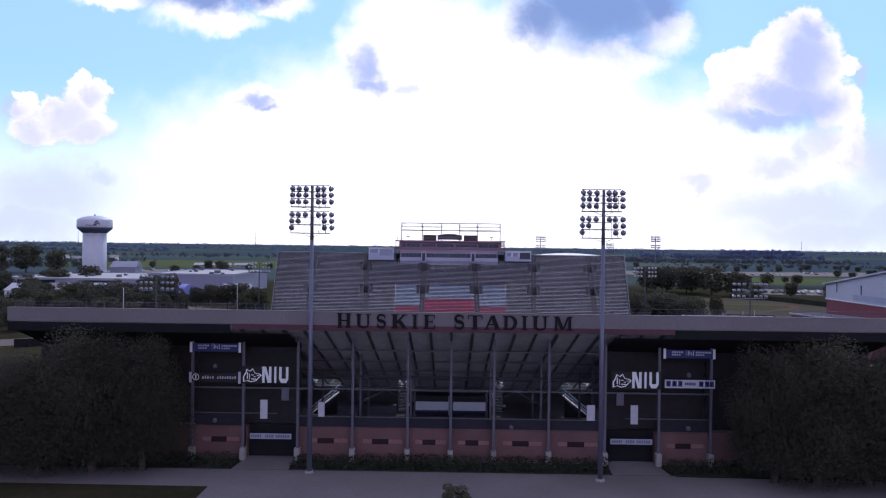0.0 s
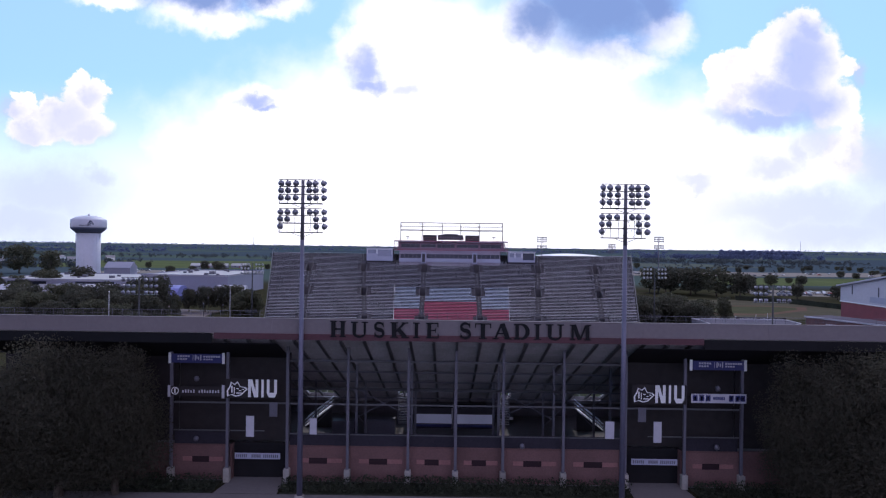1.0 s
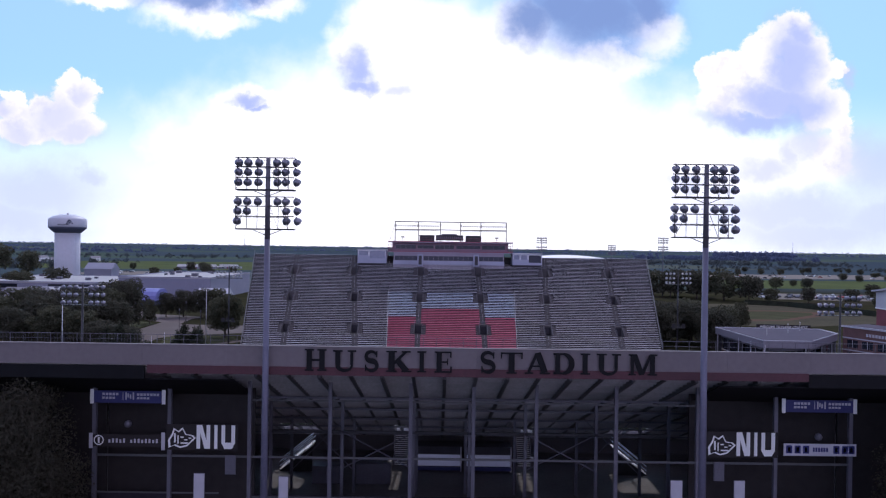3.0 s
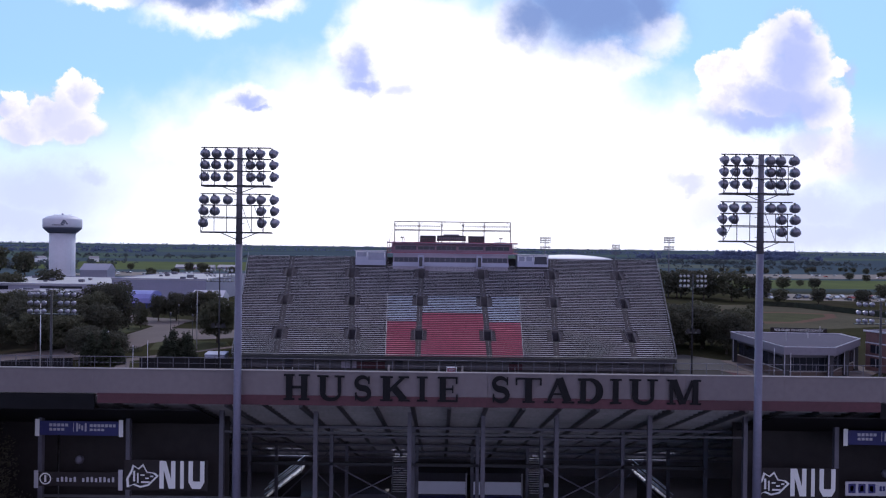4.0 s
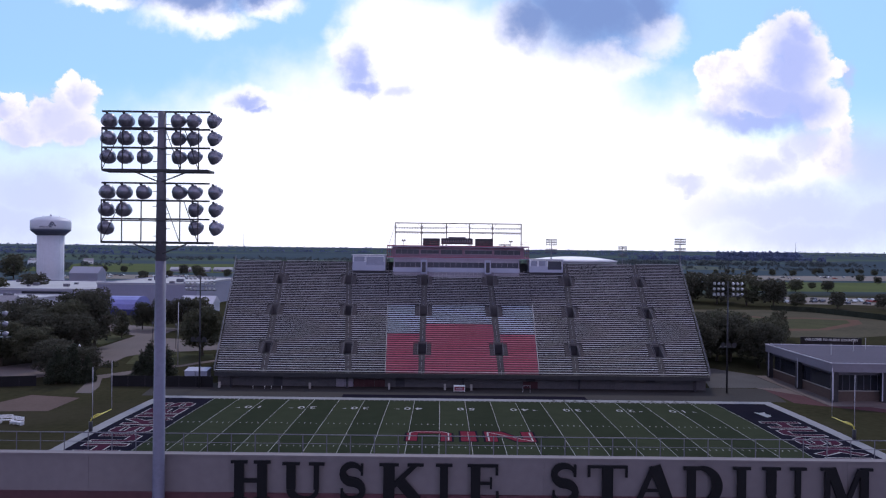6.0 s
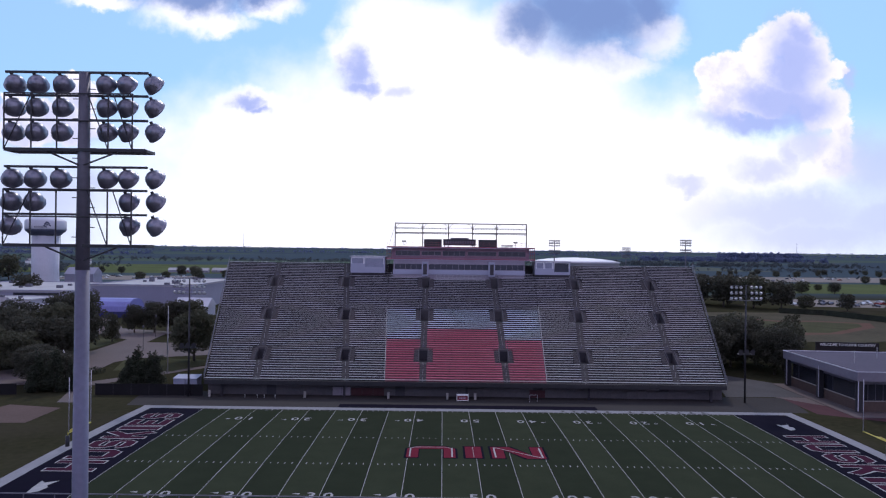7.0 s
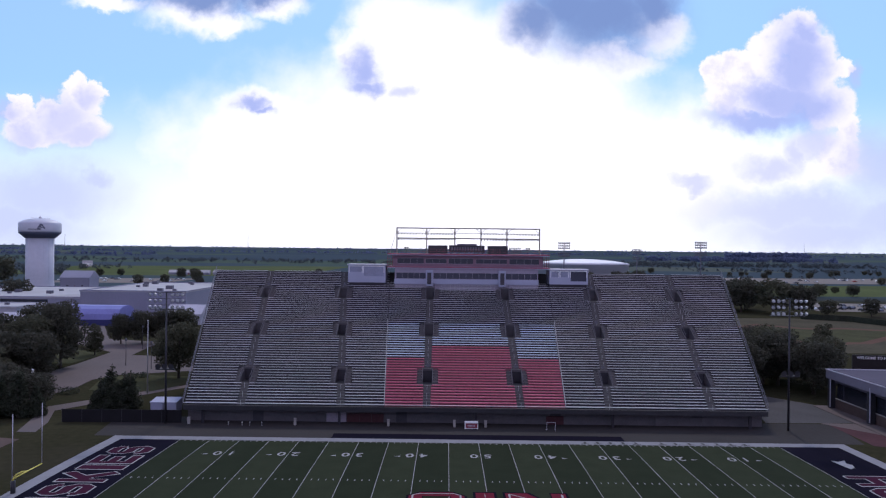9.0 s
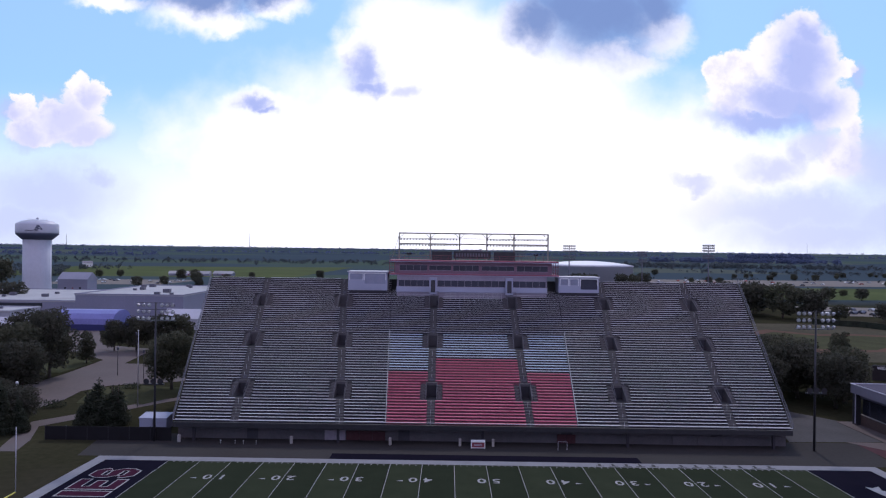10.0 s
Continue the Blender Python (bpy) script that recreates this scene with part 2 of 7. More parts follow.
M = {
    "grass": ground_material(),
    "turf_a": material("turf light", (0.029, 0.036, 0.021), 0.9, vary=0.16, scale=0.35, fine=6.0),
    "turf_b": material("turf dark", (0.021, 0.027, 0.016), 0.9, vary=0.16, scale=0.35, fine=6.0),
    "line": material("white line paint", (0.33, 0.33, 0.34), 0.8, vary=0.12, scale=0.8, fine=9.0),
    "border": material("worn white border", (0.215, 0.215, 0.235), 0.85, vary=0.15, scale=0.5, fine=7.0),
    "navy": material("dark end zone turf", (0.006, 0.005, 0.013), 0.85, vary=0.2, scale=0.5),
    "red_turf": material("red turf paint", (0.13, 0.016, 0.030), 0.85, vary=0.18, scale=0.7),
    "maroon_turf": material("maroon turf paint", (0.044, 0.011, 0.026), 0.85, vary=0.18, scale=0.7),
    "concrete": material("old concrete", (0.30, 0.28, 0.27), 0.85, vary=0.2, scale=0.25, fine=3.5, bump=0.01, stain=(0.20, 0.185, 0.18)),
    "panel": material("precast panel", (0.162, 0.141, 0.156), 0.8, vary=0.12, scale=0.18, fine=2.5, spread=0.06, stain=(0.145, 0.125, 0.137)),
    "paving": material("plaza paving", (0.175, 0.162, 0.166), 0.85, vary=0.15, scale=0.15, fine=2.5, stain=(0.14, 0.129, 0.132)),
    "road": material("pale worn road", (0.130, 0.106, 0.104), 0.9, vary=0.12, scale=0.1, fine=1.5, stain=(0.118, 0.103, 0.104)),
    "asphalt": material("asphalt", (0.075, 0.072, 0.075), 0.9, vary=0.2, scale=0.15, fine=2.0),
    "apron": material("dark rubber apron", (0.037, 0.034, 0.034), 0.9, vary=0.2, scale=0.12, fine=2.0, stain=(0.043, 0.040, 0.040)),
    "dirt": material("infield dirt", (0.105, 0.062, 0.048), 0.95, vary=0.15, scale=0.15, fine=2.0),
    "sand": material("pale dirt", (0.105, 0.078, 0.071), 0.95, vary=0.15, scale=0.15, fine=2.0),
    "lot": material("pale gravel lot", (0.19, 0.17, 0.155), 0.95, vary=0.12, scale=0.03, fine=0.5),
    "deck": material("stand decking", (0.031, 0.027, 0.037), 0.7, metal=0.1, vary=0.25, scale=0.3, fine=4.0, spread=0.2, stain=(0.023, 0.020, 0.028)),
    "deck_red": material("red decking", (0.18, 0.058, 0.085), 0.7, vary=0.2, scale=0.3, fine=4.0),
    "bench": material("aluminium bench", (0.61, 0.60, 0.67), 0.5, metal=0.1, vary=0.22, scale=0.16, fine=2.0, spread=0.3, stain=(0.50, 0.49, 0.55)),
    "bench_red": material("red bench", (0.52, 0.10, 0.185), 0.5, vary=0.15, scale=0.4, fine=5.0, spread=0.35),
    "bench_white": material("white bench", (0.68, 0.78, 1.0), 0.45, vary=0.12, scale=0.4, fine=5.0, spread=0.3),
    "aisle": material("aisle steps", (0.085, 0.080, 0.088), 0.8, vary=0.2, scale=0.5, fine=5.0),
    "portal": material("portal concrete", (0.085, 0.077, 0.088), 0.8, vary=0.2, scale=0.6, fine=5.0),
    "landing": material("portal landing in shade tone", (0.05, 0.048, 0.055), 0.85, vary=0.2, scale=0.6),
    # tone that stands for the shade inside doorways, passages and booths
    "dark": material("interior shade tone", (0.062, 0.058, 0.070), 0.8, vary=0.2, scale=0.6),
    "rail": material("galvanised rail", (0.46, 0.46, 0.49), 0.45, metal=0.6, vary=0.15, scale=1.0),
    "steel": material("grey painted steel", (0.110, 0.106, 0.138), 0.55, metal=0.2, vary=0.2, scale=0.7, fine=8.0),
    "pole": material("galvanised pole", (0.125, 0.125, 0.185), 0.55, metal=0.3, vary=0.18, scale=0.6, fine=7.0),
    "black_steel": material("dark steel", (0.034, 0.033, 0.040), 0.5, metal=0.3, vary=0.25, scale=0.8, fine=8.0),
    "lamp_shell": material("lamp shell", (0.21, 0.21, 0.26), 0.36, metal=0.75, vary=0.2, scale=2.0, spread=0.5),
    "lamp_glass": material("lamp glass", (0.78, 0.80, 0.84), 0.15, metal=0.3, vary=0.1),
    "red_steel": material("red fascia", (0.19, 0.035, 0.055), 0.6, vary=0.18, scale=0.5, fine=5.0),
    "brick": material("red brown brick", (0.128, 0.068, 0.068), 0.9, vary=0.25, scale=0.5, fine=6.0, spread=0.25, bump=0.008),
    "brick_pale": material("pale red block", (0.235, 0.112, 0.112), 0.9, vary=0.2, scale=0.6, fine=6.0, spread=0.3),
    "letter": material("black letter and shade strip", (0.012, 0.012, 0.015), 0.45, vary=0.2),
    "white": material("white paint", (0.74, 0.74, 0.76), 0.6, vary=0.08, scale=0.5),
    "white_roof": material("white roof membrane", (0.38, 0.375, 0.39), 0.75, vary=0.12, scale=0.06, fine=0.8, stain=(0.29, 0.28, 0.285)),
    "wall_pale": material("pale metal wall", (0.44, 0.43, 0.50), 0.6, vary=0.1, scale=0.1, fine=1.5),
    "wall_lav": material("lavender grey metal wall", (0.235, 0.23, 0.31), 0.6, vary=0.1, scale=0.1, fine=1.5),
    "field_green": material("bright grass", (0.068, 0.086, 0.032), 0.95, vary=0.25, scale=0.02, fine=0.3),
    "blue_wall": material("blue metal roof", (0.17, 0.17, 0.42), 0.5, vary=0.15, scale=0.2, fine=1.5),
    "tank": material("water tank paint", (0.48, 0.485, 0.56), 0.5, vary=0.08, scale=0.06, fine=0.6),
    "tank_band": material("dark tank band", (0.07, 0.08, 0.13), 0.5, vary=0.15),
    "banner_blue": material("blue banner", (0.026, 0.028, 0.13), 0.6, vary=0.12),
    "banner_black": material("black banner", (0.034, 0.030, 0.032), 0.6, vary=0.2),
    "suite": material("pale blue suite cladding", (0.32, 0.33, 0.44), 0.55, vary=0.1, scale=0.3),
    "press_up": material("dusky red cladding", (0.22, 0.125, 0.18), 0.6, vary=0.15, scale=0.3, fine=3.0),
    "press": material("press box cladding", (0.27, 0.235, 0.30), 0.6, vary=0.15, scale=0.3, fine=3.0),
    # pale lavender colour stands for the sky mirrored in the suite windows
    "suite_glass": material("window glass toned for sky reflection", (0.26, 0.27, 0.36), 0.15, vary=0.25, scale=0.4),
    "glass": material("dark window glass", (0.02, 0.022, 0.032), 0.12, vary=0.3, scale=0.4),
    "roof_purple": material("grey standing seam roof", (0.082, 0.074, 0.105), 0.9, metal=0.0, vary=0.12, scale=0.1, fine=1.2),
    "fascia_grey": material("dull lavender fascia", (0.185, 0.172, 0.215), 0.6, vary=0.12, scale=0.15, fine=1.5),
    "press_glass": material("press box glass", (0.05, 0.05, 0.075), 0.15, vary=0.35, scale=0.25),
    "slab_under": material("grimy seating deck", (0.245, 0.236, 0.252), 0.85, vary=0.22, scale=0.4, fine=4.0, stain=(0.155, 0.150, 0.162)),
    "girt": material("dull steel girt", (0.08, 0.08, 0.09), 0.6, metal=0.2, vary=0.2, scale=0.7),
    "fascia_red": material("faded red fascia", (0.078, 0.026, 0.038), 0.7, vary=0.25, scale=0.3, fine=4.0, stain=(0.062, 0.025, 0.034)),
    "lawn": material("lit lawn", (0.054, 0.055, 0.029), 0.95, vary=0.3, scale=0.12, fine=1.2),
    "floor": material("concourse concrete", (0.12, 0.113, 0.12), 0.85, vary=0.2, scale=0.3, fine=3.0),
    "press_red": material("dusky red trim", (0.25, 0.05, 0.085), 0.65, vary=0.2, scale=0.4, fine=4.0),
    # black of the mesh fences, also the shade tone at gate and wings
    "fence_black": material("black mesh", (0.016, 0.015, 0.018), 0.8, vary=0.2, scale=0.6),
    "number": material("worn number paint", (0.30, 0.30, 0.31), 0.85, vary=0.2, scale=0.8, fine=9.0),
    "bark": material("bark", (0.07, 0.055, 0.045), 0.95, vary=0.3, scale=2.0, fine=14.0, bump=0.02),
    "leaf": foliage("broad leaf", (0.084, 0.084, 0.058), 0.28, 0.35),
    "leaf_dark": foliage("dark leaf", (0.072, 0.071, 0.055), 0.28, 0.35),
    "needle": foliage("needle", (0.045, 0.052, 0.036)),
    # blue in the two distant leaf colours stands for haze over the plain
    "leaf_far": foliage("haze blue leaf", (0.105, 0.128, 0.225)),
    "leaf_mid": foliage("haze tinted belt leaf", (0.082, 0.096, 0.105), 0.3, 0.4),
    "leaf_near": foliage("plaza tree leaf", (0.080, 0.075, 0.058), 0.12, 0.06, 0.5),
    "glow_board": material("pale board with added glow", (0.60, 0.62, 0.72), 0.5, vary=0.1, scale=0.6),
    "yellow": material("yellow paint", (0.62, 0.55, 0.10), 0.5, vary=0.1),
    "red_track": material("red track surface", (0.070, 0.032, 0.038), 0.9, vary=0.2, scale=0.2, fine=2.0),
    "car_a": material("silver car paint", (0.5, 0.5, 0.53), 0.3, metal=0.4, vary=0.1, spread=0.9),
    "car_b": material("dark car paint", (0.06, 0.06, 0.09), 0.3, metal=0.3, vary=0.2, spread=0.9),
    "car_c": material("red car paint", (0.3, 0.04, 0.04), 0.3, metal=0.2, vary=0.2, spread=0.5),
    "dry_lawn": material("dry brownish lawn", (0.068, 0.061, 0.042), 0.95, vary=0.3, scale=0.05, fine=0.7, stain=(0.058, 0.062, 0.036)),
    "frame_tan": material("weathered tan steel", (0.20, 0.185, 0.165), 0.6, metal=0.2, vary=0.2, scale=0.7, fine=8.0),
    "vent_dark": material("dark maroon vent", (0.030, 0.018, 0.022), 0.8, vary=0.2, scale=0.6),
    "spandrel": material("dark navy spandrel panel", (0.032, 0.029, 0.040), 0.7, vary=0.2, scale=0.3, fine=4.0),
    "tyre": material("tyre rubber", (0.02, 0.02, 0.02), 0.9),
    "shingle": material("grey roof shingle", (0.20, 0.19, 0.22), 0.85, vary=0.2, scale=0.5, fine=4.0),
    "siding": material("pale house siding", (0.30, 0.28, 0.29), 0.7, vary=0.12, scale=0.4),
}

for k in ("banner_black", "dark", "letter", "navy", "turf_a", "turf_b", "apron", "road", "paving", "asphalt", "red_turf", "maroon_turf", "red_track", "leaf_near", "roof_purple", "white_roof", "line", "number", "border", "field_green", "lot", "lawn", "dry_lawn", "dirt", "sand", "leaf_far", "leaf_mid", "leaf", "leaf_dark", "fence_black", "spandrel", "vent_dark"):
    M[k].node_tree.nodes["Principled BSDF"].inputs["Specular IOR Level"].default_value = 0.02 if "turf" in k or k in ("navy", "field_green", "lot", "lawn", "dry_lawn", "dirt", "sand") else 0.1

# weak glow added to brighten the booth panels; they are no lamps
lit = M["glow_board"].node_tree.nodes["Principled BSDF"]
lit.inputs["Emission Color"].default_value, lit.inputs["Emission Strength"].default_value = (0.50, 0.52, 0.78, 1), 0.06


# ---- mesh helpers ----
def box(bm, x0, x1, y0, y1, z0, z1):
    v = [bm.verts.new((x, y, z)) for z in (z0, z1) for y in (y0, y1) for x in (x0, x1)]
    for f in ((0, 2, 3, 1), (4, 5, 7, 6), (0, 1, 5, 4), (2, 6, 7, 3), (0, 4, 6, 2), (1, 3, 7, 5)):
        bm.faces.new([v[i] for i in f])


def tube(bm, a, b, r0, r1=None, seg=8, caps=True):
    r1 = r0 if r1 is None else r1
    a, b = Vector(a), Vector(b)
    q = (b - a).to_track_quat("Z", "Y")
    rings = []
    for p, r in ((a, r0), (b, r1)):
        rings.append([bm.verts.new(p + q @ Vector((r * math.cos(2 * math.pi * k / seg), r * math.sin(2 * math.pi * k / seg), 0))) for k in range(seg)])
    for k in range(seg):
        f = bm.faces.new((rings[0][k], rings[0][(k + 1) % seg], rings[1][(k + 1) % seg], rings[1][k]))
        f.smooth = seg > 6
    if caps:
        bm.faces.new(rings[0][::-1])
        bm.faces.new(rings[1])


def lathe(bm, profile, seg=24, at=(0, 0, 0), axis=None):
    """Turns (radius, height) pairs about z, or about the given axis."""
    q = Vector(axis).to_track_quat("Z", "Y") if axis else None
    rings = []
    for r, h in profile:
        ring = []
        for k in range(seg):
            p = Vector((r * math.cos(2 * math.pi * k / seg), r * math.sin(2 * math.pi * k / seg), h))
            ring.append(bm.verts.new(Vector(at) + (q @ p if q else p)))
        rings.append(ring)
    for a, b in zip(rings, rings[1:]):
        for k in range(seg):
            f = bm.faces.new((a[k], a[(k + 1) % seg], b[(k + 1) % seg], b[k]))
            f.smooth = True
    bm.faces.new(rings[0][::-1])
    bm.faces.new(rings[-1])


def prism(bm, pts, z0, z1):
    """Upright prism over a plan polygon, counterclockwise."""
    lo, hi = [bm.verts.new((x, y, z0)) for x, y in pts], [bm.verts.new((x, y, z1)) for x, y in pts]
    n = len(pts)
    bm.faces.new(lo[::-1])
    bm.faces.new(hi)
    for k in range(n):
        bm.faces.new((lo[k], lo[(k + 1) % n], hi[(k + 1) % n], hi[k]))


def sheet(bm, pts, z):
    bm.faces.new([bm.verts.new((x, y, z)) for x, y in pts])


def mesh_of(name, bm, mat):
    bmesh.ops.recalc_face_normals(bm, faces=bm.faces)
    me = bpy.data.meshes.new(name)
    bm.to_mesh(me)
    bm.free()
    me.materials.append(M[mat])
    return me


def part(name, bm, mat, parent=None, label=""):
    """Links a bmesh, or a mesh made before, as one mesh object under a thing or a part."""
    me = bm if isinstance(bm, bpy.types.Mesh) else mesh_of(name, bm, mat)
    ob = new(name, me)
    ob.parent = parent
    return tagged(ob, label)


def thing(name, at, label, category, group="", kind="", turn=0):
    ob = new(name)
    ob.empty_display_size = 0.5
    ob.matrix_world = pose(*at, 0, 0, turn)
    return tagged(ob, label, category, group, kind)


def flat(name, pts, z, mat, label, category, kind="structure", thick=0.0):
    bm = bmesh.new()
    if thick:
        prism(bm, pts, z - thick, z)
    else:
        sheet(bm, pts, z)
    return tagged(part(name, bm, mat), label, category, "", kind)


def bm_box(*a):
    bm = bmesh.new()
    box(bm, *a)
    return bm


def bm_tube(*a, **k):
    bm = bmesh.new()
    tube(bm, *a, **k)
    return bm


# ---- letters ----
def ribbon(pts, widths):
    """Quads along a line, of changing width."""
    out = []
    n = len(pts)
    if isinstance(widths, (int, float)):
        widths = [widths] * n
    sides = []
    for k in range(n):
        a, b = Vector(pts[max(0, k - 1)]), Vector(pts[min(n - 1, k + 1)])
        d = (b - a).normalized()
        nrm = Vector((-d.y, d.x))
        p = Vector(pts[k])
        sides.append((p + nrm * widths[k] / 2, p - nrm * widths[k] / 2))
    for a, b in zip(sides, sides[1:]):
        out.append([tuple(a[0]), tuple(a[1]), tuple(b[1]), tuple(b[0])])
    return out


def rect(x0, y0, x1, y1):
    return [(x0, y0), (x1, y0), (x1, y1), (x0, y1)]


def arc(cx, cy, rx, ry, a0, a1, n=10):
    return [(cx + rx * math.cos(radians(a0 + (a1 - a0) * k / n)), cy + ry * math.sin(radians(a0 + (a1 - a0) * k / n))) for k in range(n + 1)]


def serif_glyph(ch):
    """A Roman capital with thick and thin strokes, in a box one wide and one high."""
    s = 0.075

    def stem(x, w, over=0.09):
        return [rect(x, s, x + w, 1 - s), rect(x - over, 0, x + w + over, s), rect(x - over, 1 - s, x + w + over, 1)]
    if ch == "H":
        return stem(0.09, 0.24) + stem(0.67, 0.24) + [rect(0.33, 0.45, 0.67, 0.55)]
    if ch == "I":
        return stem(0.26, 0.48, 0.26)
    if ch == "U":
        bowl = arc(0.5, 0.3, 0.32, 0.26, 180, 360, 12)
        return [rect(0.08, 0.3, 0.30, 1 - s), rect(-0.02, 1 - s, 0.4, 1), rect(0.74, 0.3, 0.87, 1 - s), rect(0.62, 1 - s, 1.0, 1)] + \
            ribbon([(p[0] + 0.0, p[1]) for p in bowl], [0.20 - 0.11 * k / 12 for k in range(13)])
    if ch == "S":
        p = arc(0.5, 0.73, 0.34, 0.22, 20, 265, 12) + arc(0.5, 0.28, 0.36, 0.23, 85, -160, 12)
        w = [0.10 + 0.15 * math.sin(math.pi * min(1, max(0, k / 25))) ** 1.2 for k in range(26)]
        return ribbon(p, w) + [rect(0.80, 0.68, 0.88, 0.98), rect(0.10, 0.02, 0.18, 0.33)]
    if ch == "K":
        return stem(0.09, 0.25) + ribbon([(0.30, 0.40), (0.78, 0.95)], 0.12) + ribbon([(0.44, 0.56), (0.82, 0.05)], 0.25) + \
            [rect(0.62, 1 - s, 0.98, 1), rect(0.62, 0, 1.02, s)]
    if ch == "E":
        return stem(0.1, 0.28, 0.09)[:1] + [rect(0.0, 0, 0.92, s), rect(0.0, 1 - s, 0.9, 1), rect(0.34, 0.47, 0.70, 0.54), rect(0.66, 0.36, 0.72, 0.66),
                                            rect(0.84, s, 0.92, 0.30), rect(0.82, 0.72, 0.90, 1 - s)]
    if ch == "T":
        return [rect(0.37, s, 0.63, 0.93), rect(0.27, 0, 0.73, s), rect(0.02, 0.93, 0.98, 1), rect(0.02, 0.70, 0.08, 0.93), rect(0.92, 0.70, 0.98, 0.93)]
    if ch == "A":
        return ribbon([(0.14, s), (0.47, 0.98)], 0.115) + ribbon([(0.50, 1.0), (0.80, s)], 0.26) + [rect(0.28, 0.33, 0.62, 0.40), rect(-0.02, 0, 0.32, s), rect(0.60, 0, 1.02, s)]
    if ch == "D":
        return stem(0.1, 0.22)[:1] + [rect(0, 0, 0.42, s + 0.02), rect(0, 1 - s - 0.02, 0.42, 1)] + \
            ribbon(arc(0.42, 0.5, 0.46, 0.465, 90, -90, 16), [0.09 + 0.18 * math.sin(math.pi * k / 16) for k in range(17)])
    if ch == "M":
        return [rect(0.08, s, 0.18, 1 - s), rect(0.0, 0, 0.25, s), rect(0.0, 1 - s, 0.25, 1), rect(0.76, s, 0.92, 1 - s), rect(0.68, 0, 1.0, s), rect(0.76, 1 - s, 1.0, 1)] + \
            ribbon([(0.19, 0.99), (0.46, 0.03)], 0.19) + ribbon([(0.49, 0.03), (0.76, 0.96)], 0.09)
    return []


def block_glyph(ch, w):
    """A plain heavy capital of stroke w in a box one wide and one high."""
    h = w / 2
    c = 0.12
    if ch == "N":
        return ribbon([(h, 0), (h, 1)], w) + ribbon([(1 - h, 0), (1 - h, 1)], w) + [[(w * 0.4, 1), (w * 1.5, 1), (1 - w * 0.4, 0), (1 - w * 1.5, 0)]]
    if ch == "I":
        return [rect(0.5 - w * 0.7, 0, 0.5 + w * 0.7, 1)]
    if ch == "U":
        return ribbon([(h, 1), (h, c + h), (h + c, h), (1 - h - c, h), (1 - h, c + h), (1 - h, 1)], w)
    if ch == "H":
        return [rect(0, 0, w, 1), rect(1 - w, 0, 1, 1), rect(w, 0.5 - h, 1 - w, 0.5 + h)]
    if ch == "S":
        return ribbon([(1 - h, 0.70), (1 - h, 1 - h - c), (1 - h - c, 1 - h), (h + c, 1 - h), (h, 1 - h - c), (h, 0.62), (h + c, 0.5), (1 - h - c, 0.5),
                       (1 - h, 0.38), (1 - h, h + c), (1 - h - c, h), (h + c, h), (h, h + c), (h, 0.30)], w * 0.92)
    if ch == "K":
        return [rect(0, 0, w, 1)] + ribbon([(w * 0.9, 0.42), (1 - h, 1)], w) + ribbon([(w * 1.4, 0.58), (1 - h, 0)], w)
    if ch == "E":
        return [rect(0, 0, w, 1), rect(w, 0, 1, w * 0.85), rect(w, 1 - w * 0.85, 1, 1), rect(w, 0.5 - h * 0.8, 0.85, 0.5 + h * 0.8)]
    return []


def glyph_mesh(name, polys, sx, sy, depth, mat):
    """Extrudes letter strokes: x to the right, y up, the front towards +z."""
    bm = bmesh.new()
    for k, poly in enumerate(polys):
        d = depth + 0.0015 * k
        lo = [bm.verts.new((x * sx, y * sy, 0)) for x, y in poly]
        hi = [bm.verts.new((x * sx, y * sy, d)) for x, y in poly]
        n = len(poly)
        bm.faces.new(lo)
        bm.faces.new(hi)
        for i in range(n):
            bm.faces.new((lo[i], lo[(i + 1) % n], hi[(i + 1) % n], hi[i]))
    return mesh_of(name, bm, mat)


def text_mesh(body, size, mat, bold=0.0, extrude=0.0):
    cu = bpy.data.curves.new("text", "FONT")
    cu.body, cu.size, cu.offset, cu.extrude, cu.resolution_u = body, size, bold, extrude, 3
    cu.align_x = "CENTER"
    ob = bpy.data.objects.new("text", cu)
    me = bpy.data.meshes.new_from_object(ob)
    bpy.data.objects.remove(ob)
    me.materials.clear()
    me.materials.append(M[mat])
    return me


# ---- ground ----
def ground_height(x, y):
    def sm(a, b, t):
        t = min(1, max(0, (t - a) / (b - a)))
        return t * t * (3 - 2 * t)
    far = math.hypot(x, y)
    return -0.03 + 0.75 * sm(-36, -41, y) + 20 * sm(1200, 4900, far)


def build_ground():
    def axis(near, far, step):
        a = list(np.arange(-near, near + 0.1, step))
        s, v = step, near
        while v < far:
            s *= 1.25
            v = min(far, v + s)
            a.append(v)
            a.insert(0, -v)
        return a
    xs, ys = axis(80, 4800, 8.0), axis(80, 4900, 4.0)
    verts = [(x, y, ground_height(x, y)) for y in ys for x in xs]
    n = len(xs)
    faces = [(j * n + i, j * n + i + 1, (j + 1) * n + i + 1, (j + 1) * n + i) for j in range(len(ys) - 1) for i in range(n - 1)]
    me = bpy.data.meshes.new("ground")
    me.from_pydata(verts, [], faces)
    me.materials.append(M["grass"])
    for p in me.polygons:
        p.use_smooth = True
    tagged(new("ground", me), "dry mown grass giving way to flat green crop land", "ground", "", "structure")


build_ground()

# ---- football field: 120 by 53 1/3 yards, near side line at y = 0 ----
YD = 0.9144
WID = 48.77


def crown(y):
    """Height of the crowned turf above its far side line."""
    return 0.42 * max(0.0, 1 - ((y - 22.0) / 26.8) ** 2)


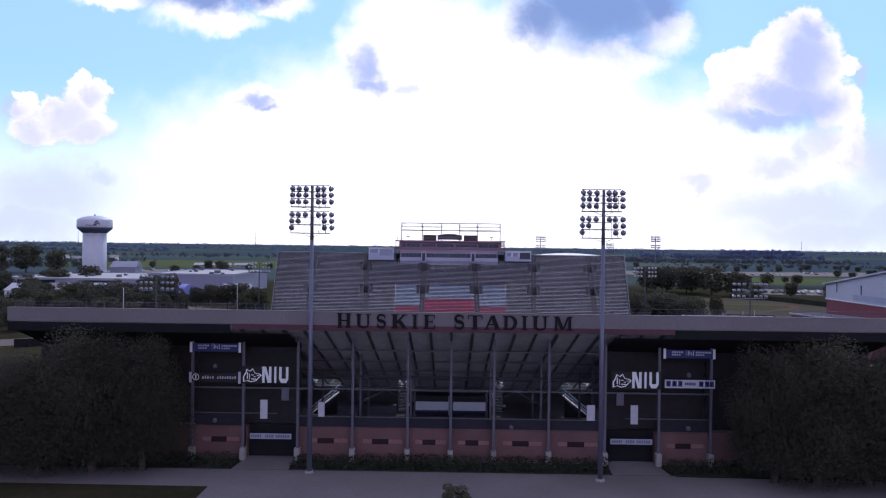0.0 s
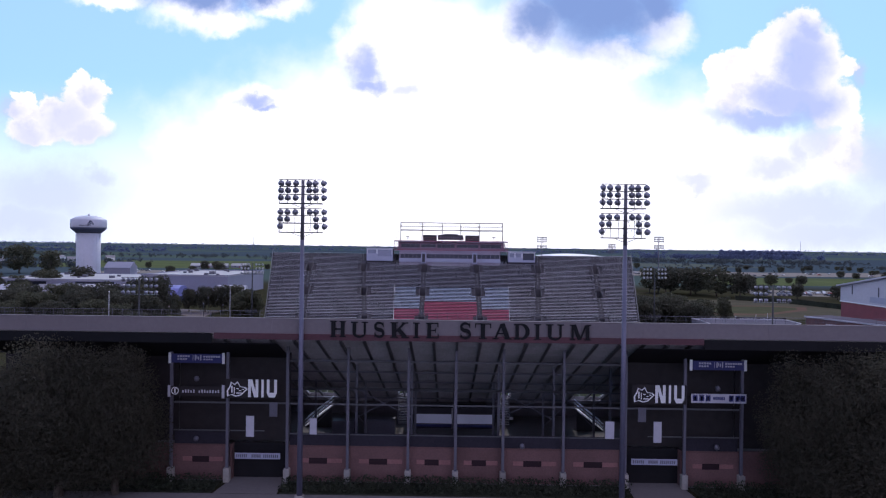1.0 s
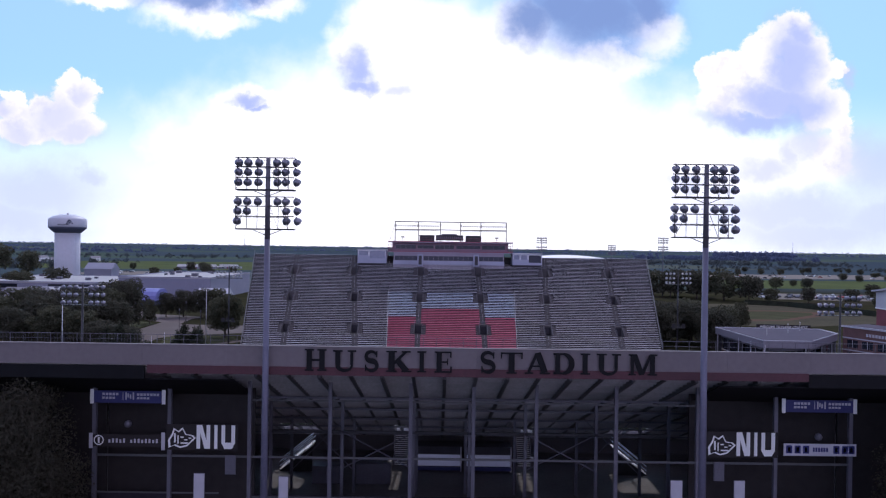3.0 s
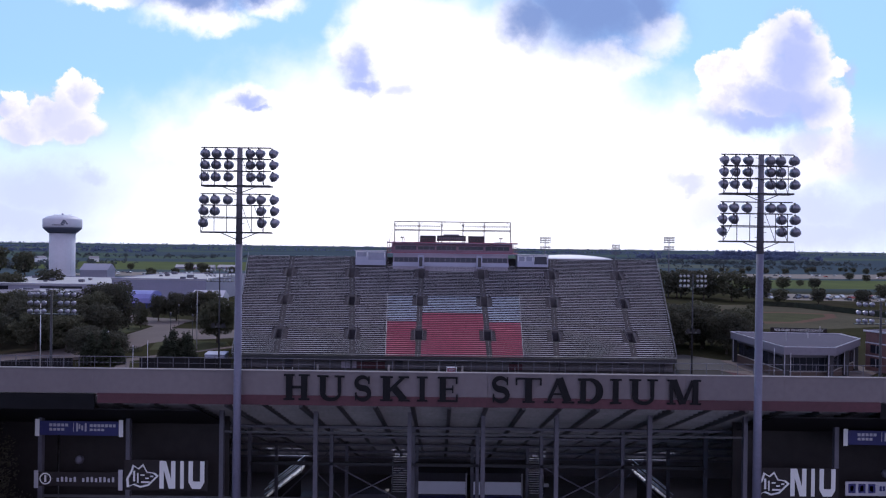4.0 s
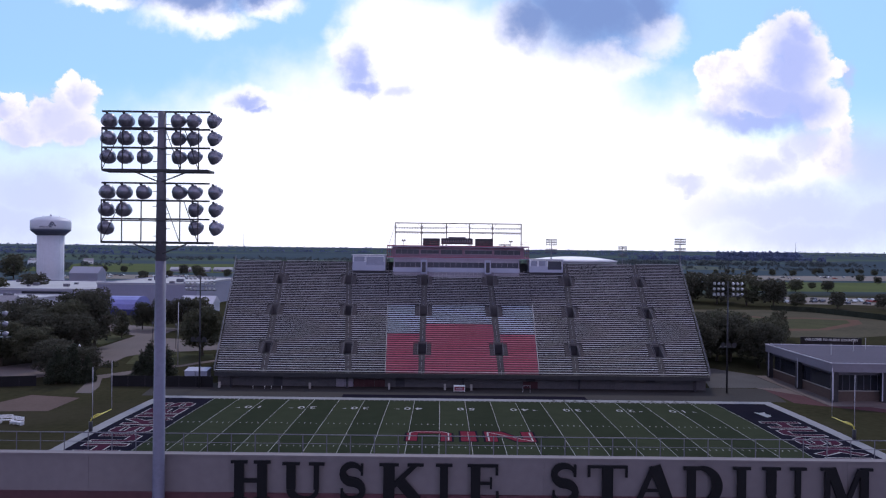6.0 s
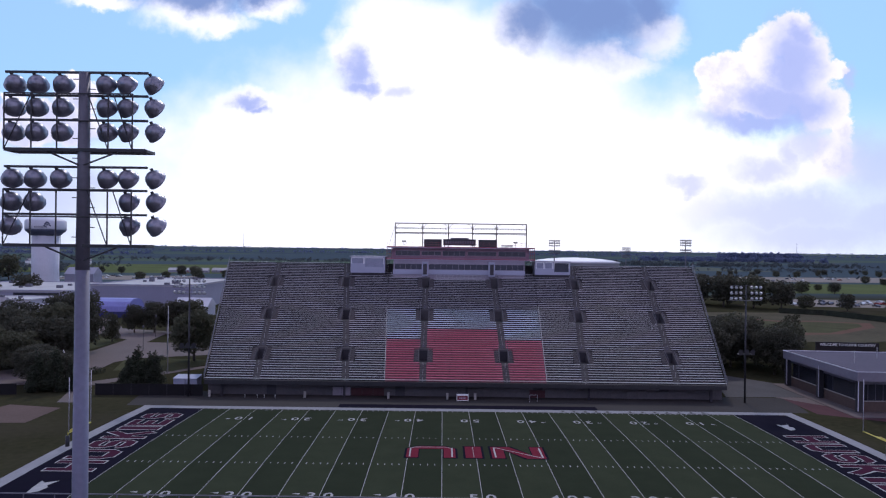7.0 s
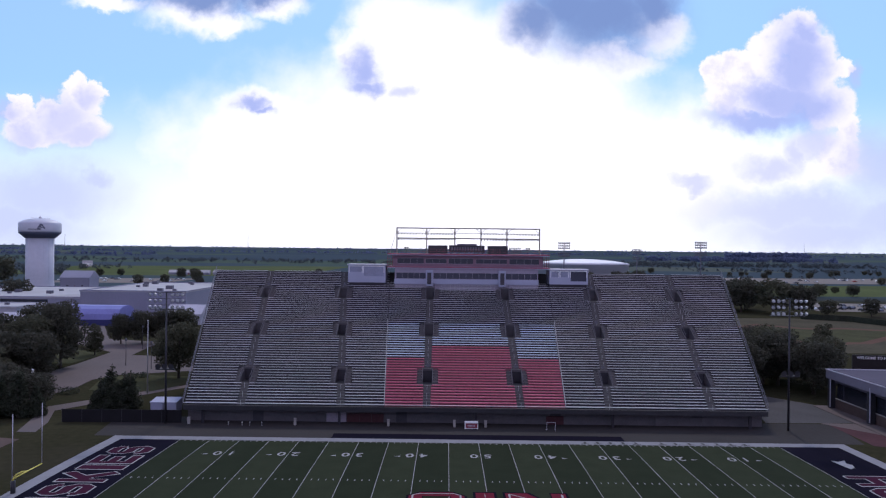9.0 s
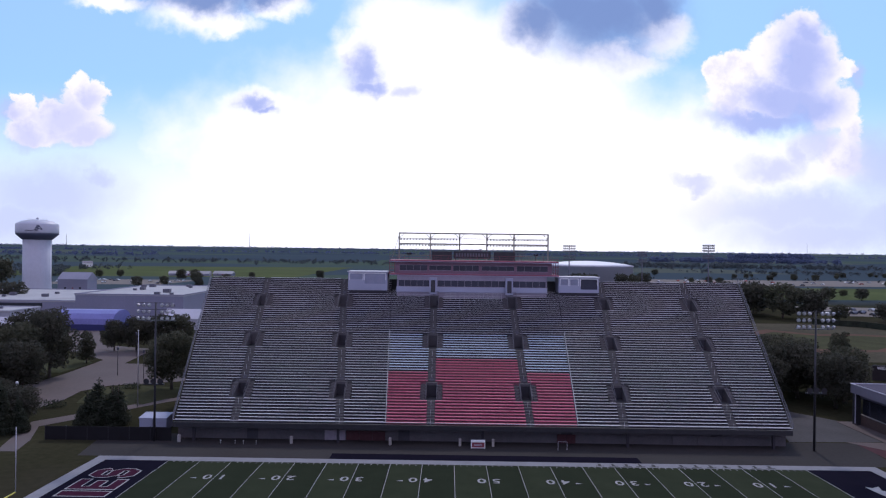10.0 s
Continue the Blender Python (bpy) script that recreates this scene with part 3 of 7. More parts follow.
def strip(bm, x0, x1, y0, y1, z, n=14):
    """A thin strip of turf or paint, cut across so that it can follow the crown."""
    for k in range(n):
        box(bm, x0, x1, y0 + (y1 - y0) * k / n, y0 + (y1 - y0) * (k + 1) / n, z - 0.012, z)


def bm_strip(*a):
    bm = bmesh.new()
    strip(bm, *a)
    return bm


def drape(field):
    for ob in field.children:
        ob.data = ob.data.copy()
        m = ob.matrix_basis
        inv = m.inverted()
        for v in ob.data.vertices:
            p = m @ v.co
            p.z += crown(p.y)
            v.co = inv @ p


def build_field():
    field = thing("football_field", (0, 0, 0), "striped green artificial turf football field with white lines", "field", kind="structure")
    for k in range(20):
        x0 = (-50 + 5 * k) * YD
        part("turf_band", bm_strip(x0, x0 + 5 * YD, 0, WID, 0.02), "turf_a" if k % 2 else "turf_b", field)
    for s in (-1, 1):
        a, b = sorted((s * 50 * YD, s * 60 * YD))
        part("end_zone", bm_strip(a, b, 0, WID, 0.02), "navy", field, "dark navy end zone turf")
    bm = bmesh.new()
    w, b = 1.83, 60 * YD
    for x0, x1, y0, y1 in ((-b - w, b + w, -w, 0), (-b - w, b + w, WID, WID + w), (-b - w, -b, 0, WID), (b, b + w, 0, WID)):
        strip(bm, x0, x1, y0, y1, 0.024, 14 if y1 - y0 > 9 else 2)
    part("border", bm, "border", field, "broad white painted border")
    for k in range(21):
        x = (-50 + 5 * k) * YD
        part("yard_line", bm_strip(x - 0.034, x + 0.034, 0.1, WID - 0.1, 0.032), "line", field)
    bm = bmesh.new()
    for k in range(101):
        if k % 5 == 0:
            continue
        x = (-50 + k) * YD
        for y0, y1 in ((18.0, 18.6), (30.2, 30.8), (0.1, 0.7), (WID - 0.7, WID - 0.1)):
            box(bm, x - 0.05, x + 0.05, y0 + 0.05, y1 - 0.05, 0.021, 0.032)
    tagged(part("hash_marks", bm, "line", field), kind="stuff")
    for k in range(1, 10):
        n = 10 * min(k, 10 - k)
        x = (-50 + 10 * k) * YD
        me = text_mesh("%d %d" % (n // 10, 0), 2.5, "number", 0.03)
        for y, turn in ((6.4, 0), (WID - 6.4, 180)):
            ob = part("yard_number", me, "number", field)
            ob.matrix_basis = pose(x, y, 0.04, 0, 0, turn)
            if n < 50:
                side = -1 if k < 5 else 1
                bm = bmesh.new()
                sheet(bm, [(0, -0.23), (0.9 * side, 0), (0, 0.23)] if side > 0 else [(0, 0.23), (0.9 * side, 0), (0, -0.23)], 0)
                ar = part("arrow", bm, "number", field)
                ar.matrix_basis = pose(x + side * 2.3, y + (1.3 if turn == 0 else -1.3), 0.04)

    def word(text, x, y, turn, widths, height, gap, stroke, rim):
        """Block letters laid on the turf: outline, fill and, with a dark rim, a thin white inner line."""
        off = 0.0
        for ch, wide in zip(text, widths):
            for mat, lift, grow, st in ((rim, 0.036, 0.2 if rim == "line" else 0.3, stroke), ("maroon_turf" if rim == "line" else "red_turf", 0.042, 0.0, stroke), ("line", 0.048, -0.35, 0.035)):
                if mat == "line" and lift > 0.045 and rim == "line":
                    continue
                st = st + 0.9 * max(0, grow) / max(wide, 2.5)
                if ch == "I":
                    st = 0.5 / 0.7 if lift < 0.045 else 0.03
                me = glyph_mesh("letter", block_glyph(ch, st), wide + grow * 2, height + grow * 2, 0.002, mat)
                ob = part("letter" if lift == 0.042 else "letter_outline", me, mat, field)
                ob.matrix_basis = pose(x, y, lift, 0, 0, turn) @ pose(off - grow, -grow, 0)
            off += wide + gap
    word("NIU", 9.35, 26.4, 180, (7.2, 2.2, 6.6), 5.2, 1.35, 0.24, "navy")
    wl = (3.9, 3.9, 3.9, 4.1, 1.7, 3.7, 3.9)
    word("HUSKIES", -47.4, 14.3, 90, wl, 6.0, 0.85, 0.25, "line")
    word("HUSKIES", 47.4, WID - 14.3, -90, wl, 6.0, 0.85, 0.25, "line")
    for x, y in ((-50.5, 9.0), (50.5, WID - 9.0)):
        bm = bmesh.new()
        s = 1 if x > 0 else -1
        sheet(bm, [(x - 0.4, y - 2.2), (x + 0.6, y - 1.5), (x + 1.0, y - 0.2), (x + 0.5, y + 0.3), (x + 1.1, y + 1.9), (x - 0.2, y + 1.2), (x - 0.9, y + 1.8), (x - 0.7, y - 0.6)], 0.045)
        part("emblem", bm, "number", field, "pale plain emblem patch")
    # unreadable dark lettering on the far border
    bm = bmesh.new()
    for first, pitch, count in ((15.8, 1.95, 5), (27.6, 2.12, 7)):
        for k in range(count):
            box(bm, first + k * pitch, first + k * pitch + 1.25, WID + 0.3, WID + 0.52, 0.02, 0.036)
            box(bm, first + k * pitch + 0.45, first + k * pitch + 0.85, WID + 0.52, WID + 1.45, 0.02, 0.036)
    part("border_lettering", bm, "letter", field, "dark lettering too worn to read")
    part("team_area", bm_box(-22.9, 22.9, WID + 1.85, WID + 4.6, -0.02, 0.022), "navy", field, "dark team area beside the border")
    drape(field)


build_field()
flat("pavement", [(-60, WID + 1.9), (60, WID + 1.9), (62, 63), (-62, 63)], -0.012, "apron", "dark worn apron between field and stand", "pavement")


def team_bench(x, y, turn, w):
    t = thing("team_bench", (x, y, 0), "white slatted bench on the grass beside the field", "bench", "field side benches", turn=turn)
    for yy in (-0.3, -0.1, 0.1):
        part("seat_slat", bm_box(-w, w, yy, yy + 0.16, 0.44, 0.48), "white", t)
    for z in (0.65, 0.85, 1.05):
        part("back_slat", bm_box(-w, w, 0.28, 0.32, z, z + 0.14), "white", t)
    for sx in (-w + 0.1, -w / 3, w / 3, w - 0.1):
        part("leg", bm_box(sx - 0.05, sx + 0.05, -0.28, 0.36, 0.0, 0.44), "white", t)
        part("back_post", bm_box(sx - 0.05, sx + 0.05, 0.32, 0.38, 0.44, 1.2), "white", t)


team_bench(-73.6, 30.0, 12, 2.4)
team_bench(-69.9, 29.4, -20, 1.2)


def goal_post(x, turn):
    g = thing("goal_post", (x, WID / 2, 0), "yellow and white football goal post on a padded base", "goal post", "goal posts", turn=turn)
    part("base_pad", bm_tube((0, 0, -0.05), (0, 0, 1.9), 0.28, 0.26, 10), "black_steel", g, "black padding")
    bm = bmesh.new()
    pts = [Vector((0, 0, 1.9))] + [Vector((1.7 * (1 - math.cos(a)), 0, 1.9 + 1.15 * math.sin(a))) for a in (0.4, 0.8, 1.2, 1.57)]
    for a, b in zip(pts, pts[1:]):
        tube(bm, a, b, 0.09, seg=8)
    part("gooseneck", bm, "yellow", g)
    part("crossbar", bm_tube((1.7, -2.82, 3.05), (1.7, 2.82, 3.05), 0.08), "yellow", g)
    for s in (-1, 1):
        part("upright", bm_tube((1.7, s * 2.82, 3.05), (1.7, s * 2.82, 10.4), 0.045), "wall_pale", g)


goal_post(-55.9, 0)
goal_post(56.6, 180)

# ---- west stand ----
ROWS_N, Y0, Z0, RUN, RISE = 60, 58.7, 3.03, 0.646, 0.3553
AISLES = [(-39.6, -44.6), (-22.8, -28.2), (-8.3, -8.75), (7.6, 7.15), (22.4, 26.8), (39.65, 44.3)]
EDGE_L, EDGE_R = (-49.1, -56.7), (48.7, 56.0)
SPLIT_L, SPLIT_R = (-15.4, -17.9), (15.0, 17.3)
PORTAL_ROWS = (8, 27, 45)


def lerp(p, i):
    return p[0] + (p[1] - p[0]) * i / ROWS_N


def near_portal(i):
    return any(p <= i < p + 6 for p in PORTAL_ROWS)


def bench_mesh(mat, deep, thick):
    bm = bmesh.new()
    box(bm, 0, 1, 0.56 - deep, 0.56, 0.37 - thick, 0.37)
    for k in range(5):
        box(bm, 0.1 + 0.2 * k, 0.106 + 0.2 * k, 0.40, 0.50, -0.02, 0.33)
    me = mesh_of("bench", bm, mat)
    me.materials.append(M["deck"])
    for p in me.polygons[6:]:
        p.material_index = 1
    return me


BENCH = {"bench": bench_mesh("bench", 0.21, 0.055), "bench_red": bench_mesh("bench_red", 0.36, 0.13), "bench_white": bench_mesh("bench_white", 0.29, 0.08)}


def build_west_stand():
    bounds = [(EDGE_L, "edge"), (AISLES[0], "aisle"), (AISLES[1], "aisle"), (SPLIT_L, "split"), (AISLES[2], "aisle"), (AISLES[3], "aisle"),
              (SPLIT_R, "split"), (AISLES[4], "aisle"), (AISLES[5], "aisle"), (EDGE_R, "edge")]
    for s in range(9):
        (pa, ka), (pb, kb) = bounds[s], bounds[s + 1]
        centre = s in (3, 4, 5)
        label = "bank of red and white bench rows on a steel stand" if centre else "bank of weathered aluminium bench rows on a steel stand"
        sec = thing("seating_section", (0, Y0, 0), label, "seating section", "seating sections of the far stand")
        bm, rb = bmesh.new(), bmesh.new()
        for i in range(ROWS_N):
            half = 1.85 if near_portal(i) else 0.62
            xa = lerp(pa, i) + (half if ka == "aisle" else 0.0)
            xb = lerp(pb, i) - (half if kb == "aisle" else 0.0)
            y, z = RUN * i, Z0 + RISE * i
            if 54 <= i and s in (3, 4, 5):
                continue
            if 51 <= i and s == 4:
                continue
            red = centre and i < (23 if s == 4 else 18)
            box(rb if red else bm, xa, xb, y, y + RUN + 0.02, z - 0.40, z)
            kind = "bench"
            if centre:
                kind = "bench_red" if red else ("bench_white" if i < 33 else "bench")
            ob = part("bench", BENCH[kind], kind, sec)
            ob.matrix_basis = Matrix.LocRotScale((xa + 0.08, y, z), None, (xb - xa - 0.16, 1, 1))
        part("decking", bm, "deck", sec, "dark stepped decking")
        if centre:
            part("red_decking", rb, "deck_red", sec, "red painted decking")
        else:
            rb.free()
    for p in AISLES:
        a = thing("stair_aisle", (0, Y0, 0), "narrow grey stair aisle between bench sections", "stairs", "stair aisles of the far stand", "structure")
        bm, rl = bmesh.new(), bmesh.new()
        for i in range(ROWS_N):
            if near_portal(i) or (i >= 51 and abs(p[0]) < 10):
                continue
            x, y, z = lerp(p, i), RUN * i, Z0 + RISE * i
            box(bm, x - 0.6, x + 0.6, y, y + RUN + 0.02, z - 0.4, z + 0.004)
            box(bm, x - 0.6, x + 0.6, y + 0.42, y + RUN + 0.02, z + 0.004, z + 0.21)
            if i % 3 == 0:
                tube(rl, (x, y + 0.3, z), (x, y + 0.3, z + 0.9), 0.03, seg=5)
        part("steps", bm, "aisle", a)
        part("hand_posts", rl, "rail", a)
        for i in PORTAL_ROWS:
            x, y, z = lerp(p, i + 3), Y0 + RUN * i, Z0 + RISE * i
            v = thing("stand_portal", (x, y, z), "dark concrete entry portal let into the seating", "portal", "entry portals of the far stand", "structure")
            lift = 6 * RISE
            lit = i == 45 or (i == 27 and round(p[0]) not in (-23, 40))
            # landing and dark backs carry the shade of the recess in their colour
            part("landing", bm_box(-0.86, 0.86, 0.0, 3.9, -0.5, -0.16), "landing", v)
            for sx in (-1, 1):
                bm = bmesh.new()
                xa, xb = sorted((sx * 0.86, sx * 0.98))
                vs = []
                for xx in (xa, xb):
                    vs.append([bm.verts.new((xx, yy, zz)) for yy, zz in ((0, -0.5), (3.88, -0.5), (3.88, lift + 0.12), (0, 0.2))])
                bm.faces.new(vs[0])
                bm.faces.new(vs[1][::-1])
                for k in range(4):
                    bm.faces.new((vs[0][k], vs[0][(k + 1) % 4], vs[1][(k + 1) % 4], vs[1][k]))
                part("side_wall", bm, "portal", v)
                xa, xb = sorted((sx * 0.98, sx * 1.84))
                bm = bmesh.new()
                for k in range(6):
                    box(bm, xa, xb, RUN * k, RUN * k + RUN + 0.01, RISE * k - 0.4, RISE * k + 0.02)
                    box(bm, xa + 0.2, xb - 0.2, RUN * k + 0.36, RUN * k + RUN + 0.01, RISE * k + 0.02, RISE * k + 0.20)
                part("side_steps", bm, "portal", v)
                bm = bmesh.new()
                xx = sx * 0.92
                tube(bm, (xx, 0.05, 0.95), (xx, 3.8, lift + 0.95), 0.03, seg=5)
                for k in range(4):
                    f = k / 3
                    tube(bm, (xx, 0.05 + 3.75 * f, 0.1 + lift * f), (xx, 0.05 + 3.75 * f, 0.95 + lift * f), 0.025, seg=5)
                part("hand_rail", bm, "steel", v)
            bm = bmesh.new()
            box(bm, -0.86, 0.86, 3.3, 3.86, lift - 0.32, lift + 0.12)
            part("lintel", bm, "portal", v)
            part("tunnel_back", bm_box(-0.86, 0.86, 3.64, 3.86, -0.16, lift - 0.32), "portal" if lit else "dark", v, "flat panel standing in for the unlit passage")
            bm = bmesh.new()
            for zz in (0.55, 1.0):
                tube(bm, (-0.92, 3.84, lift + zz), (0.92, 3.84, lift + zz), 0.03, seg=5)
            box(bm, -0.3, 0.3, 3.86, 3.9, lift + 0.3, lift + 0.85)
            part("head_rail", bm, "steel", v)
    st = thing("stand_frame", (0, 0, 0), "steel and concrete frame of the tall far stand", "stand", kind="structure")
    top_y, top_z = Y0 + RUN * ROWS_N, Z0 + RISE * ROWS_N
    for e, sgn in ((EDGE_L, -1), (EDGE_R, 1)):
        rl = bmesh.new()
        a, b = Vector((e[0] + sgn * 0.12, Y0 - 0.1, Z0 + 0.2)), Vector((e[1] + sgn * 0.12, top_y, top_z + 0.2))
        for up, r in ((0.0, 0.06), (0.55, 0.025), (0.95, 0.035)):
            tube(rl, a + Vector((0, 0, up)), b + Vector((0, 0, up)), r, seg=6)
        for k in range(21):
            q = a.lerp(b, k / 20)
            tube(rl, q, q + Vector((0, 0, 0.95)), 0.035, seg=5)
        part("edge_rail", rl, "steel", st, "pale steel rail along the stand's edge")
        bm = bmesh.new()
        vs = [[bm.verts.new((e[0] + (e[1] - e[0]) * f + d, y, z)) for f, y, z in ((0, Y0 + 2.4, -0.05), (1, top_y, -0.05), (1, top_y, top_z - 0.45), (0, Y0 + 2.4, Z0 + 0.7))] for d in (-0.15, 0.15)]
        bm.faces.new(vs[0])
        bm.faces.new(vs[1][::-1])
        for k in range(4):
            bm.faces.new((vs[0][k], vs[0][(k + 1) % 4], vs[1][(k + 1) % 4], vs[1][k]))
        part("side_screen", bm, "black_steel", st)
    for e in (SPLIT_L, SPLIT_R):
        rl = bmesh.new()
        b = Vector((lerp(e, 33), Y0 + RUN * 33, Z0 + RISE * 33 + 0.5))
        a = Vector((e[0], Y0, Z0 + 0.5))
        tube(rl, a, b, 0.05, seg=5)
        tube(rl, a + Vector((0, 0, 0.4)), b + Vector((0, 0, 0.4)), 0.05, seg=5)
        part("divider_rail", rl, "rail", st)
    part("front_beam", bm_box(EDGE_L[0], EDGE_R[0], Y0 - 0.25, Y0 - 0.02, Z0 - 0.75, Z0 + 0.05), "black_steel", st)
    rl = bmesh.new()
    tube(rl, (EDGE_L[0], Y0 - 0.2, Z0 + 0.42), (EDGE_R[0], Y0 - 0.2, Z0 + 0.42), 0.06, seg=6)
    part("front_rail", rl, "rail", st)
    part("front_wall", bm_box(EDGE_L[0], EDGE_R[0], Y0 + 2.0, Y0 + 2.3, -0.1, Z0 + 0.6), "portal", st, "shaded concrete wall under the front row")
    part("back_wall", bm_box(EDGE_L[1], EDGE_R[1], top_y, top_y + 0.3, -0.1, top_z - 0.1), "black_steel", st)
    for k in range(5):
        x = -46 + 23 * k
        part("front_column", bm_box(x - 0.2, x + 0.2, Y0 + 0.3, Y0 + 0.7, -0.1, Z0 - 0.4), "deck", st)
    rnd = random.Random(4)
    for k in range(4):
        x = -36 + 25 * k + rnd.uniform(-2, 2)
        part("doorway", bm_box(x - 0.9, x + 0.9, Y0 + 1.97, Y0 + 2.0, 0, 2.2), "dark", st)


build_west_stand()


def front_panel(x0, x1, z0, z1, mat, label):
    p = thing("padding_panel", ((x0 + x1) / 2, Y0 + 1.9, z0), label, "panel", "padded panels under the stand")
    w = (x1 - x0) / 2
    n = max(1, round((x1 - x0) / 2.0))
    for k in range(n):
        bm = bm_box(-w + 2 * w * k / n + 0.02, -w + 2 * w * (k + 1) / n - 0.02, -0.12, 0.0, 0.0, z1 - z0)
        bmesh.ops.bevel(bm, geom=bm.edges[:], offset=0.03, segments=1, affect="EDGES")
        part("pad", bm, mat, p)


front_panel(-25.4, -22.0, 0.0, 1.6, "press", "pale mauve padded panel under the stand")
front_panel(-21.9, -15.6, 0.0, 1.5, "red_track", "dull red padded panel under the stand")
front_panel(30.5, 40.5, 0.0, 1.5, "portal", "grey padded panel under the stand")
front_panel(12.0, 15.0, 0.0, 1.4, "red_track", "dark red padded panel under the stand")


def kicking_net(x, y):
    t = thing("kicking_net", (x, y, 0.0), "small pale tube frame net at the field edge", "net")
    for a, b in (((-0.7, 0, 0), (-0.7, 0, 1.3)), ((0.7, 0, 0), (0.7, 0, 1.3)), ((-0.7, 0, 1.3), (0.7, 0, 1.3)), ((-0.7, 0, 0.02), (-0.7, 0.7, 0.02)), ((0.7, 0, 0.02), (0.7, 0.7, 0.02))):
        part("tube", bm_tube(a, b, 0.03, seg=6), "wall_pale", t)


kicking_net(12.3, 56.8)
for x in (-41.2, -38.9, -37.6, -35.6):
    b = thing("marker_post", (x, 57.6, 0.0), "low pale marker post beside the apron", "post", "marker posts")
    part("stem", bm_tube((0, 0, 0), (0, 0, 0.45), 0.05, seg=6), "rail", b)
    part("cap", bm_tube((0, 0, 0.45), (0, 0, 0.6), 0.09, 0.07, seg=8), "white", b)


def side_box(at, w, h, d, mat, name, label, cat):
    x, y, z = at
    bm = bm_box(-w / 2, w / 2, -d / 2, d / 2, 0, h)
    bmesh.ops.bevel(bm, geom=bm.edges[:], offset=0.03, segments=1, affect="EDGES")
    ob = part(name, bm, mat)
    ob.matrix_world = pose(x, y, z)
    return tagged(ob, label, cat)


def hydration_cart(x, y):
    c = thing("field_cart", (x, y, 0), "red field cart with a white framed front", "cart")
    part("body", bm_box(-0.98, 0.98, -0.4, 0.4, 0.12, 0.95), "red_steel", c)
    for a in (-1.1, 0.98):
        part("side_frame", bm_box(a, a + 0.12, -0.46, 0.45, 0.0, 0.95), "white", c)
    part("top_frame", bm_box(-1.1, 1.1, -0.46, 0.45, 0.95, 1.12), "white", c)
    part("bottom_frame", bm_box(-0.98, 0.98, -0.46, -0.4, 0.05, 0.16), "white", c)
    bm = bmesh.new()
    for k in range(6):
        box(bm, -0.6 + 0.2 * k, -0.47 + 0.2 * k, -0.412, -0.4, 0.42, 0.66)
    part("lettering", bm, "wall_pale", c)


hydration_cart(-0.8, 57.4)
for x in (-48.0, -30.2, -3.6, 1.6, -14.6):
    side_box((x, 58.2, 0), 0.42, 1.15, 0.4, "concrete", "pillar_box", "pale concrete service post under the stand", "post")


